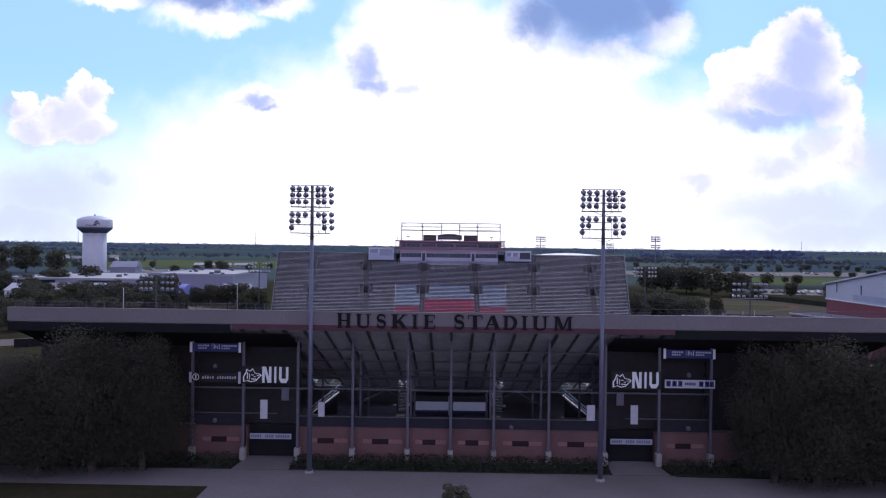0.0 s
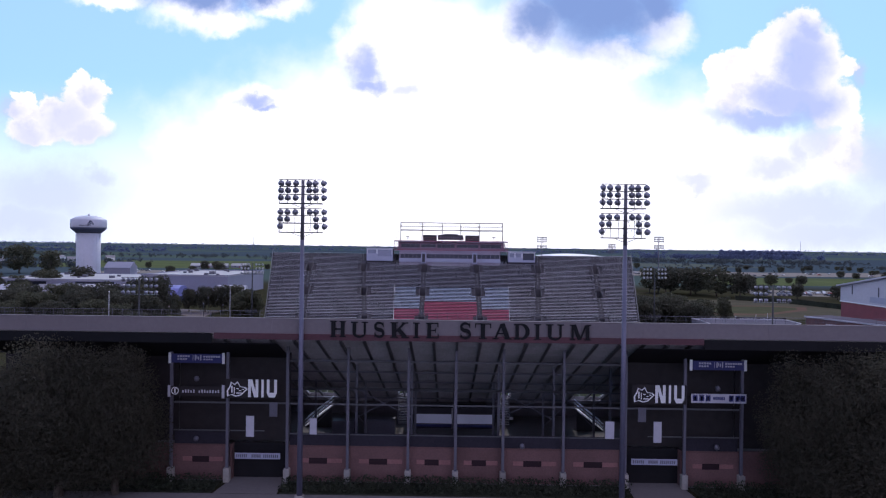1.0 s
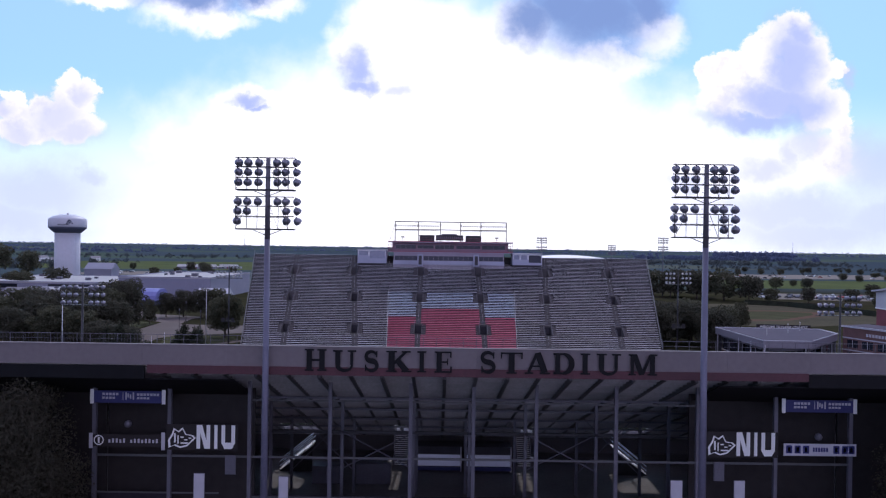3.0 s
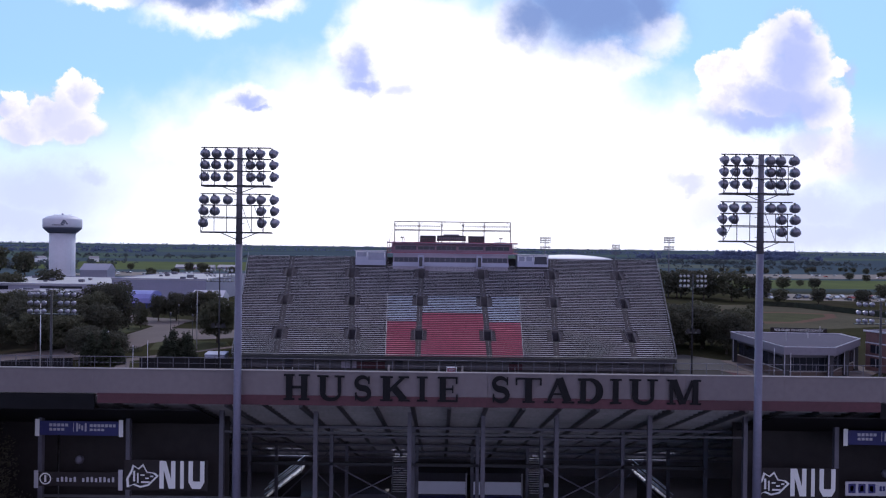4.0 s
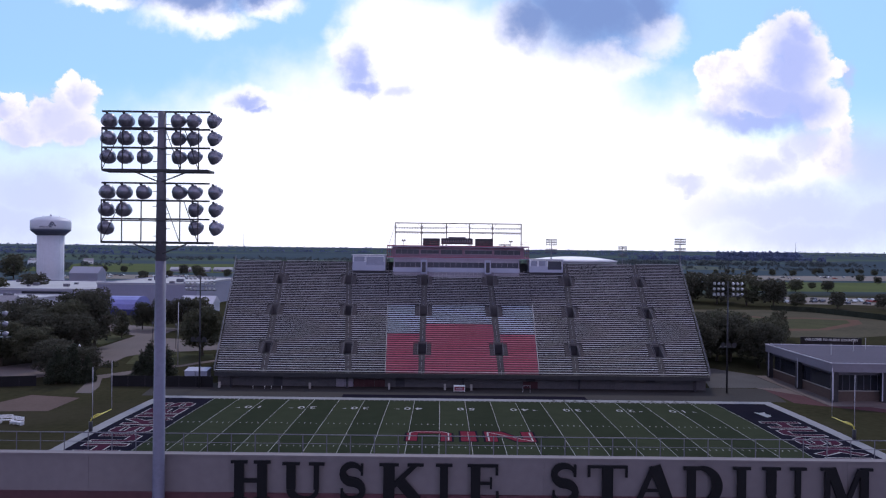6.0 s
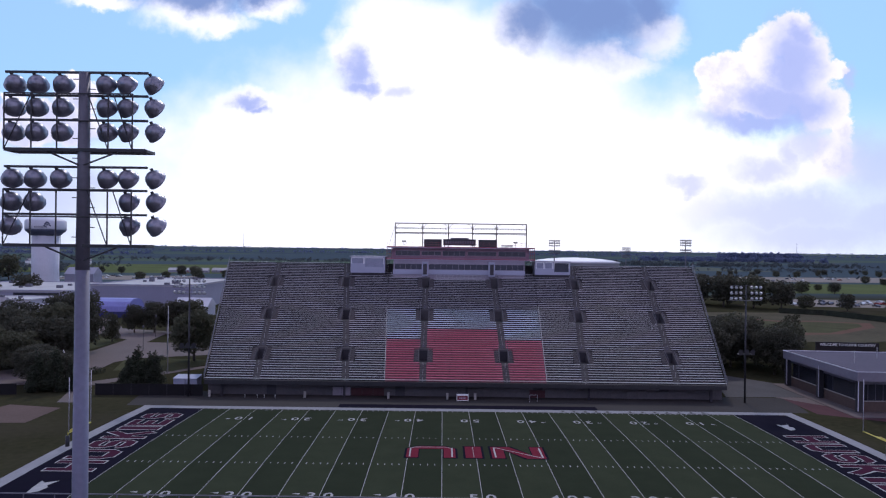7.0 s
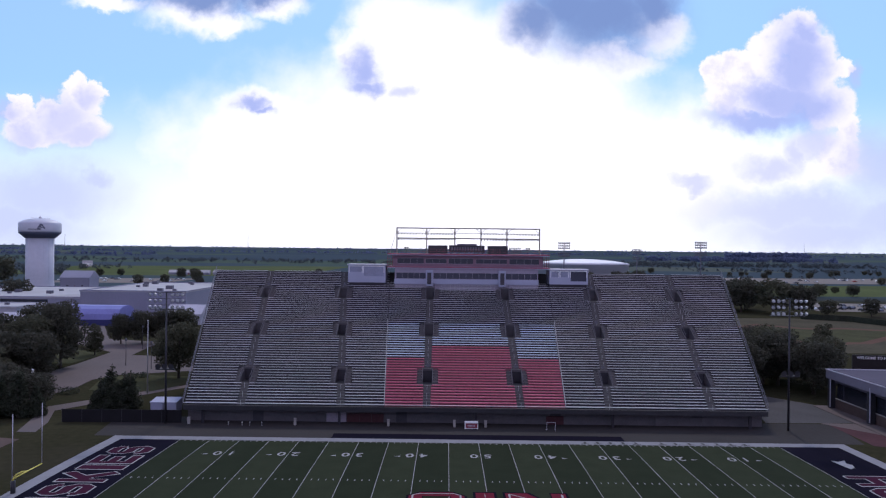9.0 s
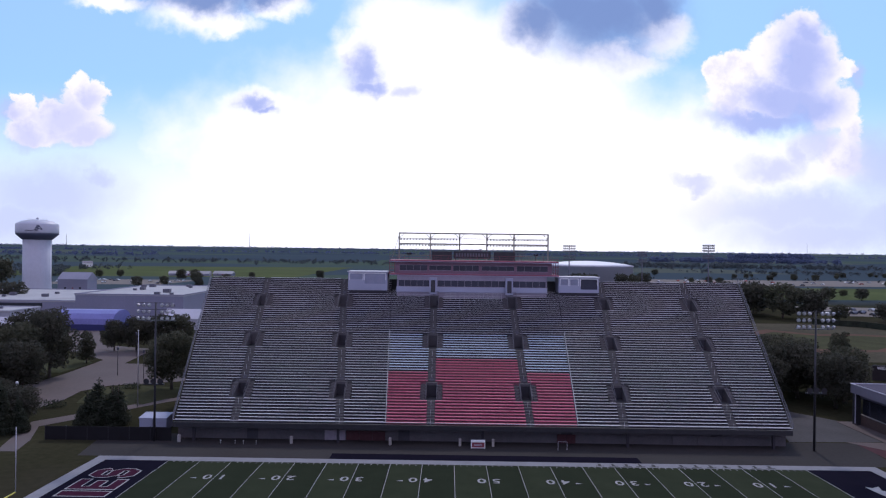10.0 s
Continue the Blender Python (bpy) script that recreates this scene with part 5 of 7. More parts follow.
def deco_bank(b, w, h):
    bars(b, [(-w / 2 - 0.05, -w / 2 + 0.25, -0.15, h + 0.1), (w / 2 - 0.3, w / 2, -0.25, h + 0.2)], "wall_pale", "end_flag")
    bars(b, [(-1.55 + 0.3 * k, -1.55 + 0.3 * k + 0.16, 0.32, 0.66 if k % 3 else 0.58) for k in range(14) if k not in (5,)], "wall_pale")
    bm = bmesh.new()
    for k in range(16):
        a0, a1 = 2 * math.pi * k / 16, 2 * math.pi * (k + 1) / 16
        vs = [bm.verts.new((-2.35 + r * math.cos(a), -0.03, 0.52 + r * math.sin(a))) for r, a in ((0.42, a0), (0.42, a1), (0.33, a1), (0.33, a0))]
        bm.faces.new(vs)
    box(bm, -2.42, -2.28, -0.035, -0.02, 0.28, 0.76)
    part("emblem", bm, "white", b)


def deco_strip(b, w, h):
    r = [(-w / 2 + 0.15 + (w - 0.3) * k / 22, -w / 2 + 0.15 + (w - 0.3) * (k + 0.62) / 22, 0.15, h - 0.15) for k in range(22) if k not in (6, 7, 13)]
    bars(b, r, "steel")


def deco_boxes(b, w, h):
    for x in (-2.55, -1.85, -1.15, 1.35, 2.05, 2.6):
        bars(b, [(x - 0.25, x + 0.25, 0.2, 0.85)], "banner_blue", "square")
        bars(b, [(x - 0.12, x + 0.1, 0.33, 0.72)], "suite", "square_mark")
    bars(b, [(-0.6 + 0.22 * k, -0.6 + 0.22 * k + 0.16, 0.35, 0.7) for k in range(6)], "banner_blue")


def deco_word(b, w, h):
    for k, ch in enumerate("NIU"):
        wide = (1.12, 0.6, 1.12)[k]
        x = (-0.45, 0.84, 1.6)[k]
        me = glyph_mesh("letter", block_glyph(ch, 0.27 if ch != "I" else 0.30), wide, 1.95, 0.02, "white")
        ob = part("letter", me, "white", b)
        ob.matrix_basis = pose(x, -0.022, 0.12, 90, 0, 0)
    bm = bmesh.new()
    pts = [(-2.75, 0.15), (-2.3, 0.35), (-1.8, 0.15), (-1.2, 0.3), (-0.75, 0.75), (-0.5, 1.0), (-0.75, 1.22), (-1.3, 1.3), (-1.6, 1.85), (-1.95, 1.55), (-2.35, 1.8), (-2.5, 1.3), (-2.8, 0.8)]
    cx, cz = -1.7, 0.9
    c = bm.verts.new((cx, -0.03, cz))
    vs = [bm.verts.new((x, -0.03, z)) for x, z in pts]
    for k in range(len(vs)):
        bm.faces.new((c, vs[k], vs[(k + 1) % len(vs)]))
    part("emblem", bm, "white", b, "pale plain emblem")
    bm = bmesh.new()
    c = bm.verts.new((cx, -0.034, cz))
    vs = [bm.verts.new((cx + (x - cx) * 0.84, -0.034, cz + (z - cz) * 0.82)) for x, z in pts]
    for k in range(len(vs)):
        bm.faces.new((c, vs[k], vs[(k + 1) % len(vs)]))
    part("emblem_field", bm, "banner_black", b, "dark inside of the emblem")
    for x0, x1, z0, z1 in ((-2.3, -2.16, 0.6, 1.35), (-2.02, -1.92, 0.5, 1.2), (-1.78, -1.5, 1.0, 1.1), (-1.75, -1.15, 0.5, 0.62), (-1.1, -0.88, 0.92, 1.02), (-1.45, -1.2, 0.78, 0.88)):
        part("emblem_mark", bm_box(x0, x1, -0.044, -0.036, z0, z1), "white", b)


for s in (-1, 1):
    x0, x1 = sorted((s * 25.4, s * 31.6))
    banner(x0, x1, 13.75, 14.75, "banner_blue", "blue banner with small white lettering and white end flags", deco_blue)
    if s < 0:
        banner(x0, x1, 10.15, 11.15, "banner_black", "black banner with a round emblem and white lettering", deco_bank)
    else:
        banner(x0 + 0.2, x1, 10.15, 11.15, "wall_pale", "pale banner with dark blue squares", deco_boxes)
    x0, x1 = (-25.3, -19.4) if s < 0 else (19.2, 25.1)
    banner(x0, x1, 9.95, 12.05, "banner_black", "black banner with large pale letters and an emblem", deco_word)
    x0, x1 = (-24.2, -19.2) if s < 0 else (19.2, 24.2)
    banner(x0, x1, 3.3, 3.95, "suite", "white strip banner over the gate with grey lettering", deco_strip)
for x, z, w, h in ((-22.55, 5.75, 0.85, 2.25), (-15.6, 6.1, 0.75, 1.75), (16.8, 6.1, 0.95, 1.85), (22.0, 5.75, 0.85, 2.25), (-20.0, 8.0, 0.8, 1.5), (20.3, 8.0, 0.8, 1.5)):
    b = thing("wall_sign", (x, POST_Y - 0.25, z), "small white sign board on the stand back", "sign", "sign boards")
    part("board", bm_box(-w / 2, w / 2, -0.03, 0.03, 0, h), "wall_pale" if z < 7.9 else "steel", b)
    part("back_frame", bm_box(-w / 2 - 0.04, w / 2 + 0.04, 0.03, 0.07, -0.04, h + 0.04), "steel", b)
for x, y in ((-28.5, 12.9), (28.5, 12.6), (-28.5, 6.3), (28.5, 6.2), (7.3, 6.0)):
    l = thing("wall_lamp", (x, POST_Y - 0.15, y - 0.9), "small round wall lamp on the stand back", "lamp", "wall lamps")
    bm = bmesh.new()
    lathe(bm, [(0.05, 0.3), (0.22, 0.22), (0.3, 0.0), (0.22, -0.22), (0.05, -0.3)], 12)
    part("globe", bm, "steel", l)
    part("arm", bm_tube((0, 0, 0), (0, 0.3, 0), 0.05, seg=6), "steel", l)


# ---- light towers ----
def shell_mesh():
    bm = bmesh.new()
    lathe(bm, [(0.05, 0.30), (0.12, 0.285), (0.20, 0.235), (0.27, 0.15), (0.315, 0.03), (0.33, -0.09), (0.345, -0.10), (0.345, -0.13), (0.31, -0.13), (0.29, -0.08)], 18)
    return mesh_of("shell", bm, "lamp_shell")


def glass_mesh():
    bm = bmesh.new()
    lathe(bm, [(0.28, 0.0), (0.2, -0.03), (0.06, -0.05)], 14)
    return mesh_of("lens", bm, "lamp_glass")


SHELL, LENS = shell_mesh(), glass_mesh()


def floodlight_head(t, pattern, top, aim, spots, gap=0.0):
    """Cross arms with floodlights hung below them; aim: +1 towards +y."""
    for row, (dz, which) in enumerate(pattern):
        z = top - dz
        bm = bmesh.new()
        box(bm, spots[0] - 0.25, spots[-1] - 0.12, -0.035, 0.035, z - 0.035, z + 0.035)
        part("cross_arm", bm, "black_steel", t)
        for k in which:
            x = spots[k] + (0.025 * row if k > 2 else -0.02 * row)
            f = part("floodlight", SHELL, "lamp_shell", t)
            f.matrix_basis = pose(x, aim * 0.1, z - 0.34, 58 * aim, 0, -aim * (k - 2.5) * 12) @ Matrix.Diagonal((0.95, 0.95, 0.9, 1))
            g = part("lens", LENS, "lamp_glass", f)
            g.matrix_basis = pose(0, 0, -0.14)
            part("bracket", bm_tube((x - 0.08, 0, z - 0.02), (x - 0.02, aim * 0.02, z - 0.16), 0.055, 0.05, 6), "black_steel", t)


def light_tower(x, y, top):
    t = thing("light_tower", (x, y, PLAZA), "tall galvanised stadium light tower with rows of floodlights", "light tower", "stadium light towers")
    H = top - PLAZA
    part("pole", bm_tube((0, 0, -0.1), (0, 0, H - 6.2), 0.30, 0.21, 16), "pole", t)
    part("upper_pole", bm_tube((0, 0, H - 6.2), (0, 0, H), 0.21, 0.16, 16), "steel", t, "dark upper pole with climbing pegs")
    for k in range(20):
        z = H - 6.1 + 0.31 * k
        part("climbing_peg", bm_tube((-0.36 if k % 2 else -0.18, 0, z), (0.18 if k % 2 else 0.36, 0, z), 0.015, seg=5), "black_steel", t)
    bm = bmesh.new()
    tube(bm, (0, 0, -0.05), (0, 0, 0.25), 0.55, 0.5, 12)
    part("base_plate", bm, "concrete", t)
    spots = (-2.24, -1.53, -0.73, 0.62, 1.27, 2.12)
    full, five, six = (0, 1, 2, 3, 4, 5), (0, 1, 4, 5), (0, 4, 5)
    floodlight_head(t, [(0.0, full), (0.73, full), (1.5, full), (2.97, full), (3.7, five), (4.46, six)], H, 1, spots)
    for z, name in ((H - 2.45, "platform"), (H - 5.44, "platform")):
        bm = bmesh.new()
        for yy in (-0.15, 0.2, 0.5):
            box(bm, -2.4, 2.0, yy - 0.04, yy + 0.04, z - 0.05, z + 0.05)
        for xx in (-2.4, -1.6, -0.8, 0.8, 1.4, 2.0):
            box(bm, xx - 0.03, xx + 0.03, -0.15, 0.5, z - 0.05, z + 0.03)
        part(name, bm, "black_steel", t)
        up = 1.75
        rods = [((xx, -0.2, z), (xx, -0.2, z + up), 0.026) for xx in (-2.4, -1.55, -0.75, 0.85, 1.6)]
        rods += [((-2.4, -0.2, z + zz), (1.6, -0.2, z + zz), 0.026) for zz in (0.9, up)]
        rods += [((-2.4, -0.2, z), (-1.55, -0.2, z + up), 0.018), ((0.2, -0.2, z + up), (0.85, -0.2, z), 0.018), ((1.0, -0.2, z + up), (1.6, -0.2, z), 0.018)]
        for a, b, r in rods:
            part("guard_rail", bm_tube(a, b, r, seg=5), "black_steel", t)
        for s in (-1.1, 1.1):
            part("platform_strut", bm_tube((0, -0.15, z - 0.5), (s, -0.1, z - 0.05), 0.03, seg=5), "black_steel", t)


light_tower(-16.12, -47.65, 33.56)
light_tower(16.82, -48.85, 33.36)


def field_light(x, y, aim, group="field light poles", base_z=0.0, top=22.0):
    t = thing("field_light", (x, y, base_z), "dark pole with three rows of floodlights facing the field", "light pole", group)
    part("pole", bm_tube((0, 0, -0.1), (0, 0, top), 0.19, 0.13, 12), "black_steel", t)
    floodlight_head(t, [(0.1, (0, 1, 2, 3, 4, 5)), (1.15, (0, 1, 2, 3, 4, 5)), (2.2, (0, 1, 2, 3, 4, 5))], top, aim, (-2.7, -1.85, -1.0, 1.0, 1.85, 2.7))
    bm = bmesh.new()
    box(bm, -2.9, 2.9, 0.25, 0.9, top - 3.0, top - 2.9)
    part("platform", bm, "black_steel", t)
    s = part("speaker_cluster", bm_box(-1.6, 1.6, -0.5, -0.2, 9.0, 9.2), "black_steel", t)
    for sx in (-1.1, 0, 1.1):
        bm = bmesh.new()
        lathe(bm, [(0.12, -0.25), (0.45, 0.2), (0.48, 0.25)], 10, (sx, -0.4, 9.6), (0, -1, -0.1))
        part("horn", bm, "black_steel", s)


field_light(-52.0, 58.4, -1)
field_light(52.0, 58.4, -1)
field_light(-52.0, -6.0, 1, base_z=0, top=21.2)
field_light(52.0, -6.0, 1, base_z=0, top=21.2)

# ---- plaza in front of the near stand ----
flat("plaza", [(-120, -52.0), (-26.0, -52.6), (-25.6, -140), (120, -140), (120, -48.8), (26.0, -47.2), (25.8, -46.9), (18.4, -46.9), (18.4, -46.6), (-18.4, -46.6), (-18.4, -46.9), (-26.2, -46.9), (-33, -46.9), (-120, -46.2)], 0.735, "paving", "pale concrete plaza in front of the stand", "pavement")
for s in (-1, 1):
    flat("gate_path", [(*p,) for p in sorted([(s * 18.7, -46.85), (s * 25.4, -46.85)])] + [(max(s * 18.9, s * 24.8), -41.75), (min(s * 18.9, s * 24.8), -41.75)], 0.742, "paving", "pale path leading into the gate", "path")


def leaf_cloud(n, centres, size, rnd, squash=0.8, inner=0.55, outer=1.1):
    """Many small bent leaf clumps spread over and inside the given balls (x, y, z, r)."""
    weights = np.array([c[3] ** 2 for c in centres])
    pick = rnd.choice(len(centres), n, p=weights / weights.sum())
    c = np.array(centres)[pick]
    d = rnd.normal(size=(n, 3))
    d /= np.linalg.norm(d, axis=1)[:, None]
    r = c[:, 3] * (inner + (outer - inner) * rnd.random(n) ** 0.6)
    p = c[:, :3] + d * r[:, None] * np.array([1, 1, squash])
    a = rnd.normal(size=(n, 3)) + d * 0.4
    a /= np.linalg.norm(a, axis=1)[:, None]
    b = np.cross(a, d + rnd.normal(size=(n, 3)) * 0.6)
    b /= np.linalg.norm(b, axis=1)[:, None] + 1e-6
    s = size * (0.55 + 0.9 * rnd.random(n))[:, None]
    v = np.stack([p - a * s, p - b * s * 0.6, p + a * s, p + b * s * 0.6], 1).reshape(-1, 3)
    f = np.arange(4 * n).reshape(-1, 4)
    return v, f


def raw_mesh(name, v, f, mat):
    me = bpy.data.meshes.new(name)
    me.from_pydata(v.tolist(), [], f.tolist())
    me.materials.append(M[mat])
    return me


def make_tree(kind, seed, leaves, mat, label, size=0.34, balls=16, inner=0.55, outer=1.1):
    """A tree about ten metres high, to be copied at other sizes."""
    rnd = np.random.RandomState(seed)
    t = thing("tree", (0, 0, -500), label, "tree", "trees")
    bm = bmesh.new()
    centres = []
    if kind == "conifer":
        tube(bm, (0, 0, -0.2), (0, 0, 9.6), 0.22, 0.03, 8)
        for k in range(balls):
            f = k / (balls - 1)
            z = 0.9 + 8.6 * f
            rad = 1.75 * (1 - f) ** 0.8 + 0.12
            for j in range(4 if f < 0.8 else 2):
                a = rnd.rand() * 6.28
                centres.append((math.cos(a) * rad * 0.55, math.sin(a) * rad * 0.55, z, rad * 0.55 + 0.1))
                if j == 0:
                    tube(bm, (0, 0, z), (math.cos(a) * rad * 0.8, math.sin(a) * rad * 0.8, z - 0.15), 0.04, 0.015, 5)
    else:
        fork = 1.7 if kind == "broad" else 1.3
        tube(bm, (0, 0, -0.3), (0.05, 0.03, fork), 0.26, 0.19, 10)
        tube(bm, (0.05, 0.03, fork), (0.1, -0.1, 7.2), 0.19, 0.05, 8)
        wide = 3.3 if kind == "broad" else 2.2
        for k in range(balls):
            a, f = 2.4 * k + rnd.rand(), (k + 0.5) / balls
            z = fork + 0.5 + (9.2 - fork - 0.9) * f
            rad = wide * math.sqrt(max(0.05, 1 - ((z - 5.0) / 4.9) ** 2)) * (0.45 + 0.5 * rnd.rand())
            p = (math.cos(a) * rad, math.sin(a) * rad, z)
            centres.append((*p, (1.0 + 0.65 * rnd.rand()) * ((1.15 - 0.55 * f) if kind == "tall" else 1.0)))
            if k % 2 == 0:
                tube(bm, (0.05, 0, fork + 0.3 + 3.0 * f), p, 0.09, 0.025, 5)
    part("trunk", bm, "bark", t, "rough brown trunk with limbs")
    v, f = leaf_cloud(leaves, centres, size, rnd, 0.85, inner, outer)
    part("crown", raw_mesh("crown", v, f, mat), mat, t)
    return t


TREES = {
    "a": make_tree("broad", 1, 7000, "leaf", "broad green deciduous tree in full summer leaf", 0.2, 24),
    "b": make_tree("broad", 2, 7000, "leaf_dark", "dark green rounded shade tree in full leaf", 0.19, 27),
    "c": make_tree("tall", 3, 6500, "leaf", "upright green tree in full leaf", 0.18, 20),
    "d": make_tree("tall", 5, 62000, "leaf_near", "dense dark green tree close to the stand", 0.055, 34, 0.15, 1.55),
    "f": make_tree("broad", 6, 1900, "leaf", "broad green tree in full leaf among the fields", 0.36, 24),
    "g": make_tree("broad", 7, 1900, "leaf_dark", "dark green tree in full leaf among the fields", 0.36, 26),
    "e": make_tree("conifer", 4, 5200, "needle", "dark pointed evergreen tree", 0.17, 15),
}
used = set()


def plant(kind, x, y, height, wide=1.0, turn=None):
    if y > 240 and kind in "abc":
        kind = "g" if kind == "b" else "f"
    t = TREES[kind]
    s = height / 10.0
    rnd = random.Random(x * 7.3 + y * 3.1)
    m = pose(x, y, ground_height(x, y) - 0.02, 0, 0, rnd.uniform(0, 360) if turn is None else turn) @ Matrix.Diagonal((s * wide, s * wide, s, 1))
    if kind not in used:
        used.add(kind)
        t.matrix_basis = m
        return t
    return copy_thing(t, Matrix(m)) if t.scale == Vector((1, 1, 1)) else plant_copy(t, m)


def plant_copy(t, m):
    made = copy_thing(t, m)
    made.matrix_basis = m
    return made


# trees against the street side of the stand
for x, y, h, w in ((-46.8, -48.6, 14.2, 1.35), (-40.8, -48.4, 17.3, 1.15), (-35.3, -47.6, 16.6, 1.0), (-52.5, -49.0, 12.2, 1.4), (-38.5, -45.8, 13.5, 1.2), (-58.5, -48.5, 11.0, 1.4), (-44.0, -45.8, 13.0, 1.3), (-64.0, -46.0, 10.0, 1.3), (-57.5, -36, 13.0, 1.2), (-66, -32, 12.0, 1.3),
                   (36.4, -48.4, 16.2, 1.0), (41.0, -48.8, 17.3, 1.15), (46.5, -49.2, 14.6, 1.35), (51.5, -48.6, 16.6, 1.2), (57.0, -48.0, 13.5, 1.4), (43.6, -46.2, 14.0, 1.3), (37.5, -45.9, 12.5, 1.1)):
    plant("d", x, y, h, w)
# trees behind the far end of the field
for kind, x, y, h, w in (("a", -65, 97, 13, 1.1), ("c", -100, 128, 9, 0.9), ("b", -97, 150, 10.5, 1.1), ("b", -91, 151, 11, 1.1), ("a", -86, 153, 11, 1.1), ("b", -103, 149, 9.5, 1.0),
                         ("b", -105, 111, 16.0, 1.0), ("b", -98, 108, 16.6, 0.95), ("a", -101, 101, 14, 1.1), ("b", -113, 106, 14.2, 1.15), ("b", -121, 104, 13.6, 1.2), ("a", -131, 110, 13.4, 1.25), ("b", -115, 92, 12.6, 1.25), ("a", -127, 88, 12.2, 1.3), ("b", -141, 98, 12.4, 1.35),
                         ("a", -105, 80, 10.5, 1.3), ("b", -100, 88, 12, 1.25), ("b", -94, 92, 11.5, 1.2), ("b", -108, 97, 13, 1.15), ("a", -97, 79, 9.5, 1.3), ("b", -84, 66, 7.5, 1.5), ("b", -79, 67, 7.0, 1.4), ("b", -88, 70, 8, 1.4), ("b", -117, 80, 10, 1.3), ("a", -130, 78, 10, 1.4), ("b", -143, 84, 10, 1.4),
                         ("b", -150, 122, 12, 1.2), ("a", -165, 140, 12, 1.2), ("b", -62, 165, 13, 1.0), ("b", -67, 178, 14, 1.0), ("a", -72, 198, 13, 1.0), ("b", -58, 148, 12, 1.0)):
    plant(kind, x, y, h, w)
for x, y, h, w in ((-65.0, 66.5, 8.8, 1.5), (-61.6, 66.2, 7.6, 1.6), (-67.2, 66.8, 6.4, 1.6), (-63.2, 67.5, 7.2, 1.7), (-78.5, 61.0, 9.5, 1.15), (-81.5, 60.5, 8.5, 1.2), (-75.8, 62, 6.5, 1.2)):
    plant("e", x, y, h, w)
for kind, x, y, h, w in (("b", 66, 98, 12, 1.25), ("a", 72, 104, 13, 1.3), ("b", 64, 110, 12, 1.2), ("b", 73, 122, 11, 1.2), ("c", 103, 141, 10, 1.1), ("c", 97, 150, 7, 1.1),
                         ("b", 128, 290, 16, 1.2), ("b", 140, 282, 17, 1.25), ("a", 152, 274, 17, 1.25), ("b", 163, 268, 15, 1.2), ("b", 134, 300, 17, 1.2), ("a", 122, 302, 16, 1.1), ("b", 148, 296, 17, 1.2),
                         ("a", 172, 262, 8, 1.3), ("b", 192, 262, 9, 1.2), ("b", 212, 258, 8.5, 1.25), ("b", 226, 252, 9, 1.3), ("a", 196, 208, 9, 1.2), ("b", 208, 200, 8.5, 1.3), ("a", 250, 300, 9, 1.3), ("b", 268, 296, 9, 1.4),
                         ("b", 190, 318, 11, 1.2), ("b", 215, 380, 9, 1.4), ("a", 240, 395, 9, 1.5), ("b", 265, 400, 8.5, 1.4), ("b", 300, 345, 9, 1.4), ("a", 330, 352, 9.5, 1.4), ("b", 355, 340, 9, 1.4),
                         ("b", 90, 470, 14, 1.0), ("a", 97, 474, 13.5, 1.0), ("b", 104, 470, 13.5, 1.1), ("b", 126, 474, 14, 1.0), ("a", 134, 470, 13.5, 1.0), ("b", 145, 478, 15, 1.0), ("b", 72, 88, 11.5, 1.2), ("a", 77, 94, 12, 1.2), ("b", 69, 97, 12.5, 1.25), ("b", 58, 92, 11, 1.25), ("b", 61, 104, 12, 1.3)):
    plant(kind, x, y, h, w)
# the taller wood left of the water tower, and single trees in the fields
rt = random.Random(11)
for k in range(26):
    plant("ab"[k % 2], -205 - rt.random() * 110, 140 + rt.random() * 130, 9 + rt.random() * 5, 1.3)
for k in range(16):
    plant("ab"[k % 2], -330 - rt.random() * 160, 260 + rt.random() * 200, 18 + rt.random() * 8, 1.2)
for k in range(14):
    plant("abc"[k % 3], -420 + rt.random() * 330, 420 + rt.random() * 170, 7 + rt.random() * 4, 1.2)
for k in range(46):
    plant("abc"[k % 3], 150 + rt.random() * 480, 430 + rt.random() * 420, 4 + rt.random() * 4, 1.4)


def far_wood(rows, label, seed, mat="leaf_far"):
    """Belts of distant trees along a line: (x0, y0, x1, y1, number, height)."""
    rnd = np.random.RandomState(seed)
    vs, fs, n = [], [], 0
    for x0, y0, x1, y1, num, h in rows:
        for k in range(num):
            f = rnd.rand()
            x, y = x0 + (x1 - x0) * f + rnd.normal() * 8, y0 + (y1 - y0) * f + rnd.normal() * min(70, num * 0.14)
            s = h * (0.55 + 0.6 * rnd.rand())
            z = ground_height(x, y)
            cs = [(x + rnd.normal() * s * 0.3, y + rnd.normal() * s * 0.3, z + s * q, s * 0.32) for q in (0.25, 0.45, 0.62, 0.75)]
            v, fc = leaf_cloud(120 if y < 2000 else 40, cs, s * (0.10 if y < 2000 else 0.15), rnd, 0.9, 0.3, 1.05)
            vs.append(v)
            fs.append(fc + n)
            n += len(v)
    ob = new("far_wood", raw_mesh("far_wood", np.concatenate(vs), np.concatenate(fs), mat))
    tagged(ob, label, "wood", "", "stuff")


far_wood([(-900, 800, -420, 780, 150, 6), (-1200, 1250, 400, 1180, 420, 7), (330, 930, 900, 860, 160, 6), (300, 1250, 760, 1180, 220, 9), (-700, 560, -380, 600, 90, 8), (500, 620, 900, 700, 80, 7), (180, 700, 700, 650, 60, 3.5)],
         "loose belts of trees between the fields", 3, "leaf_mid")
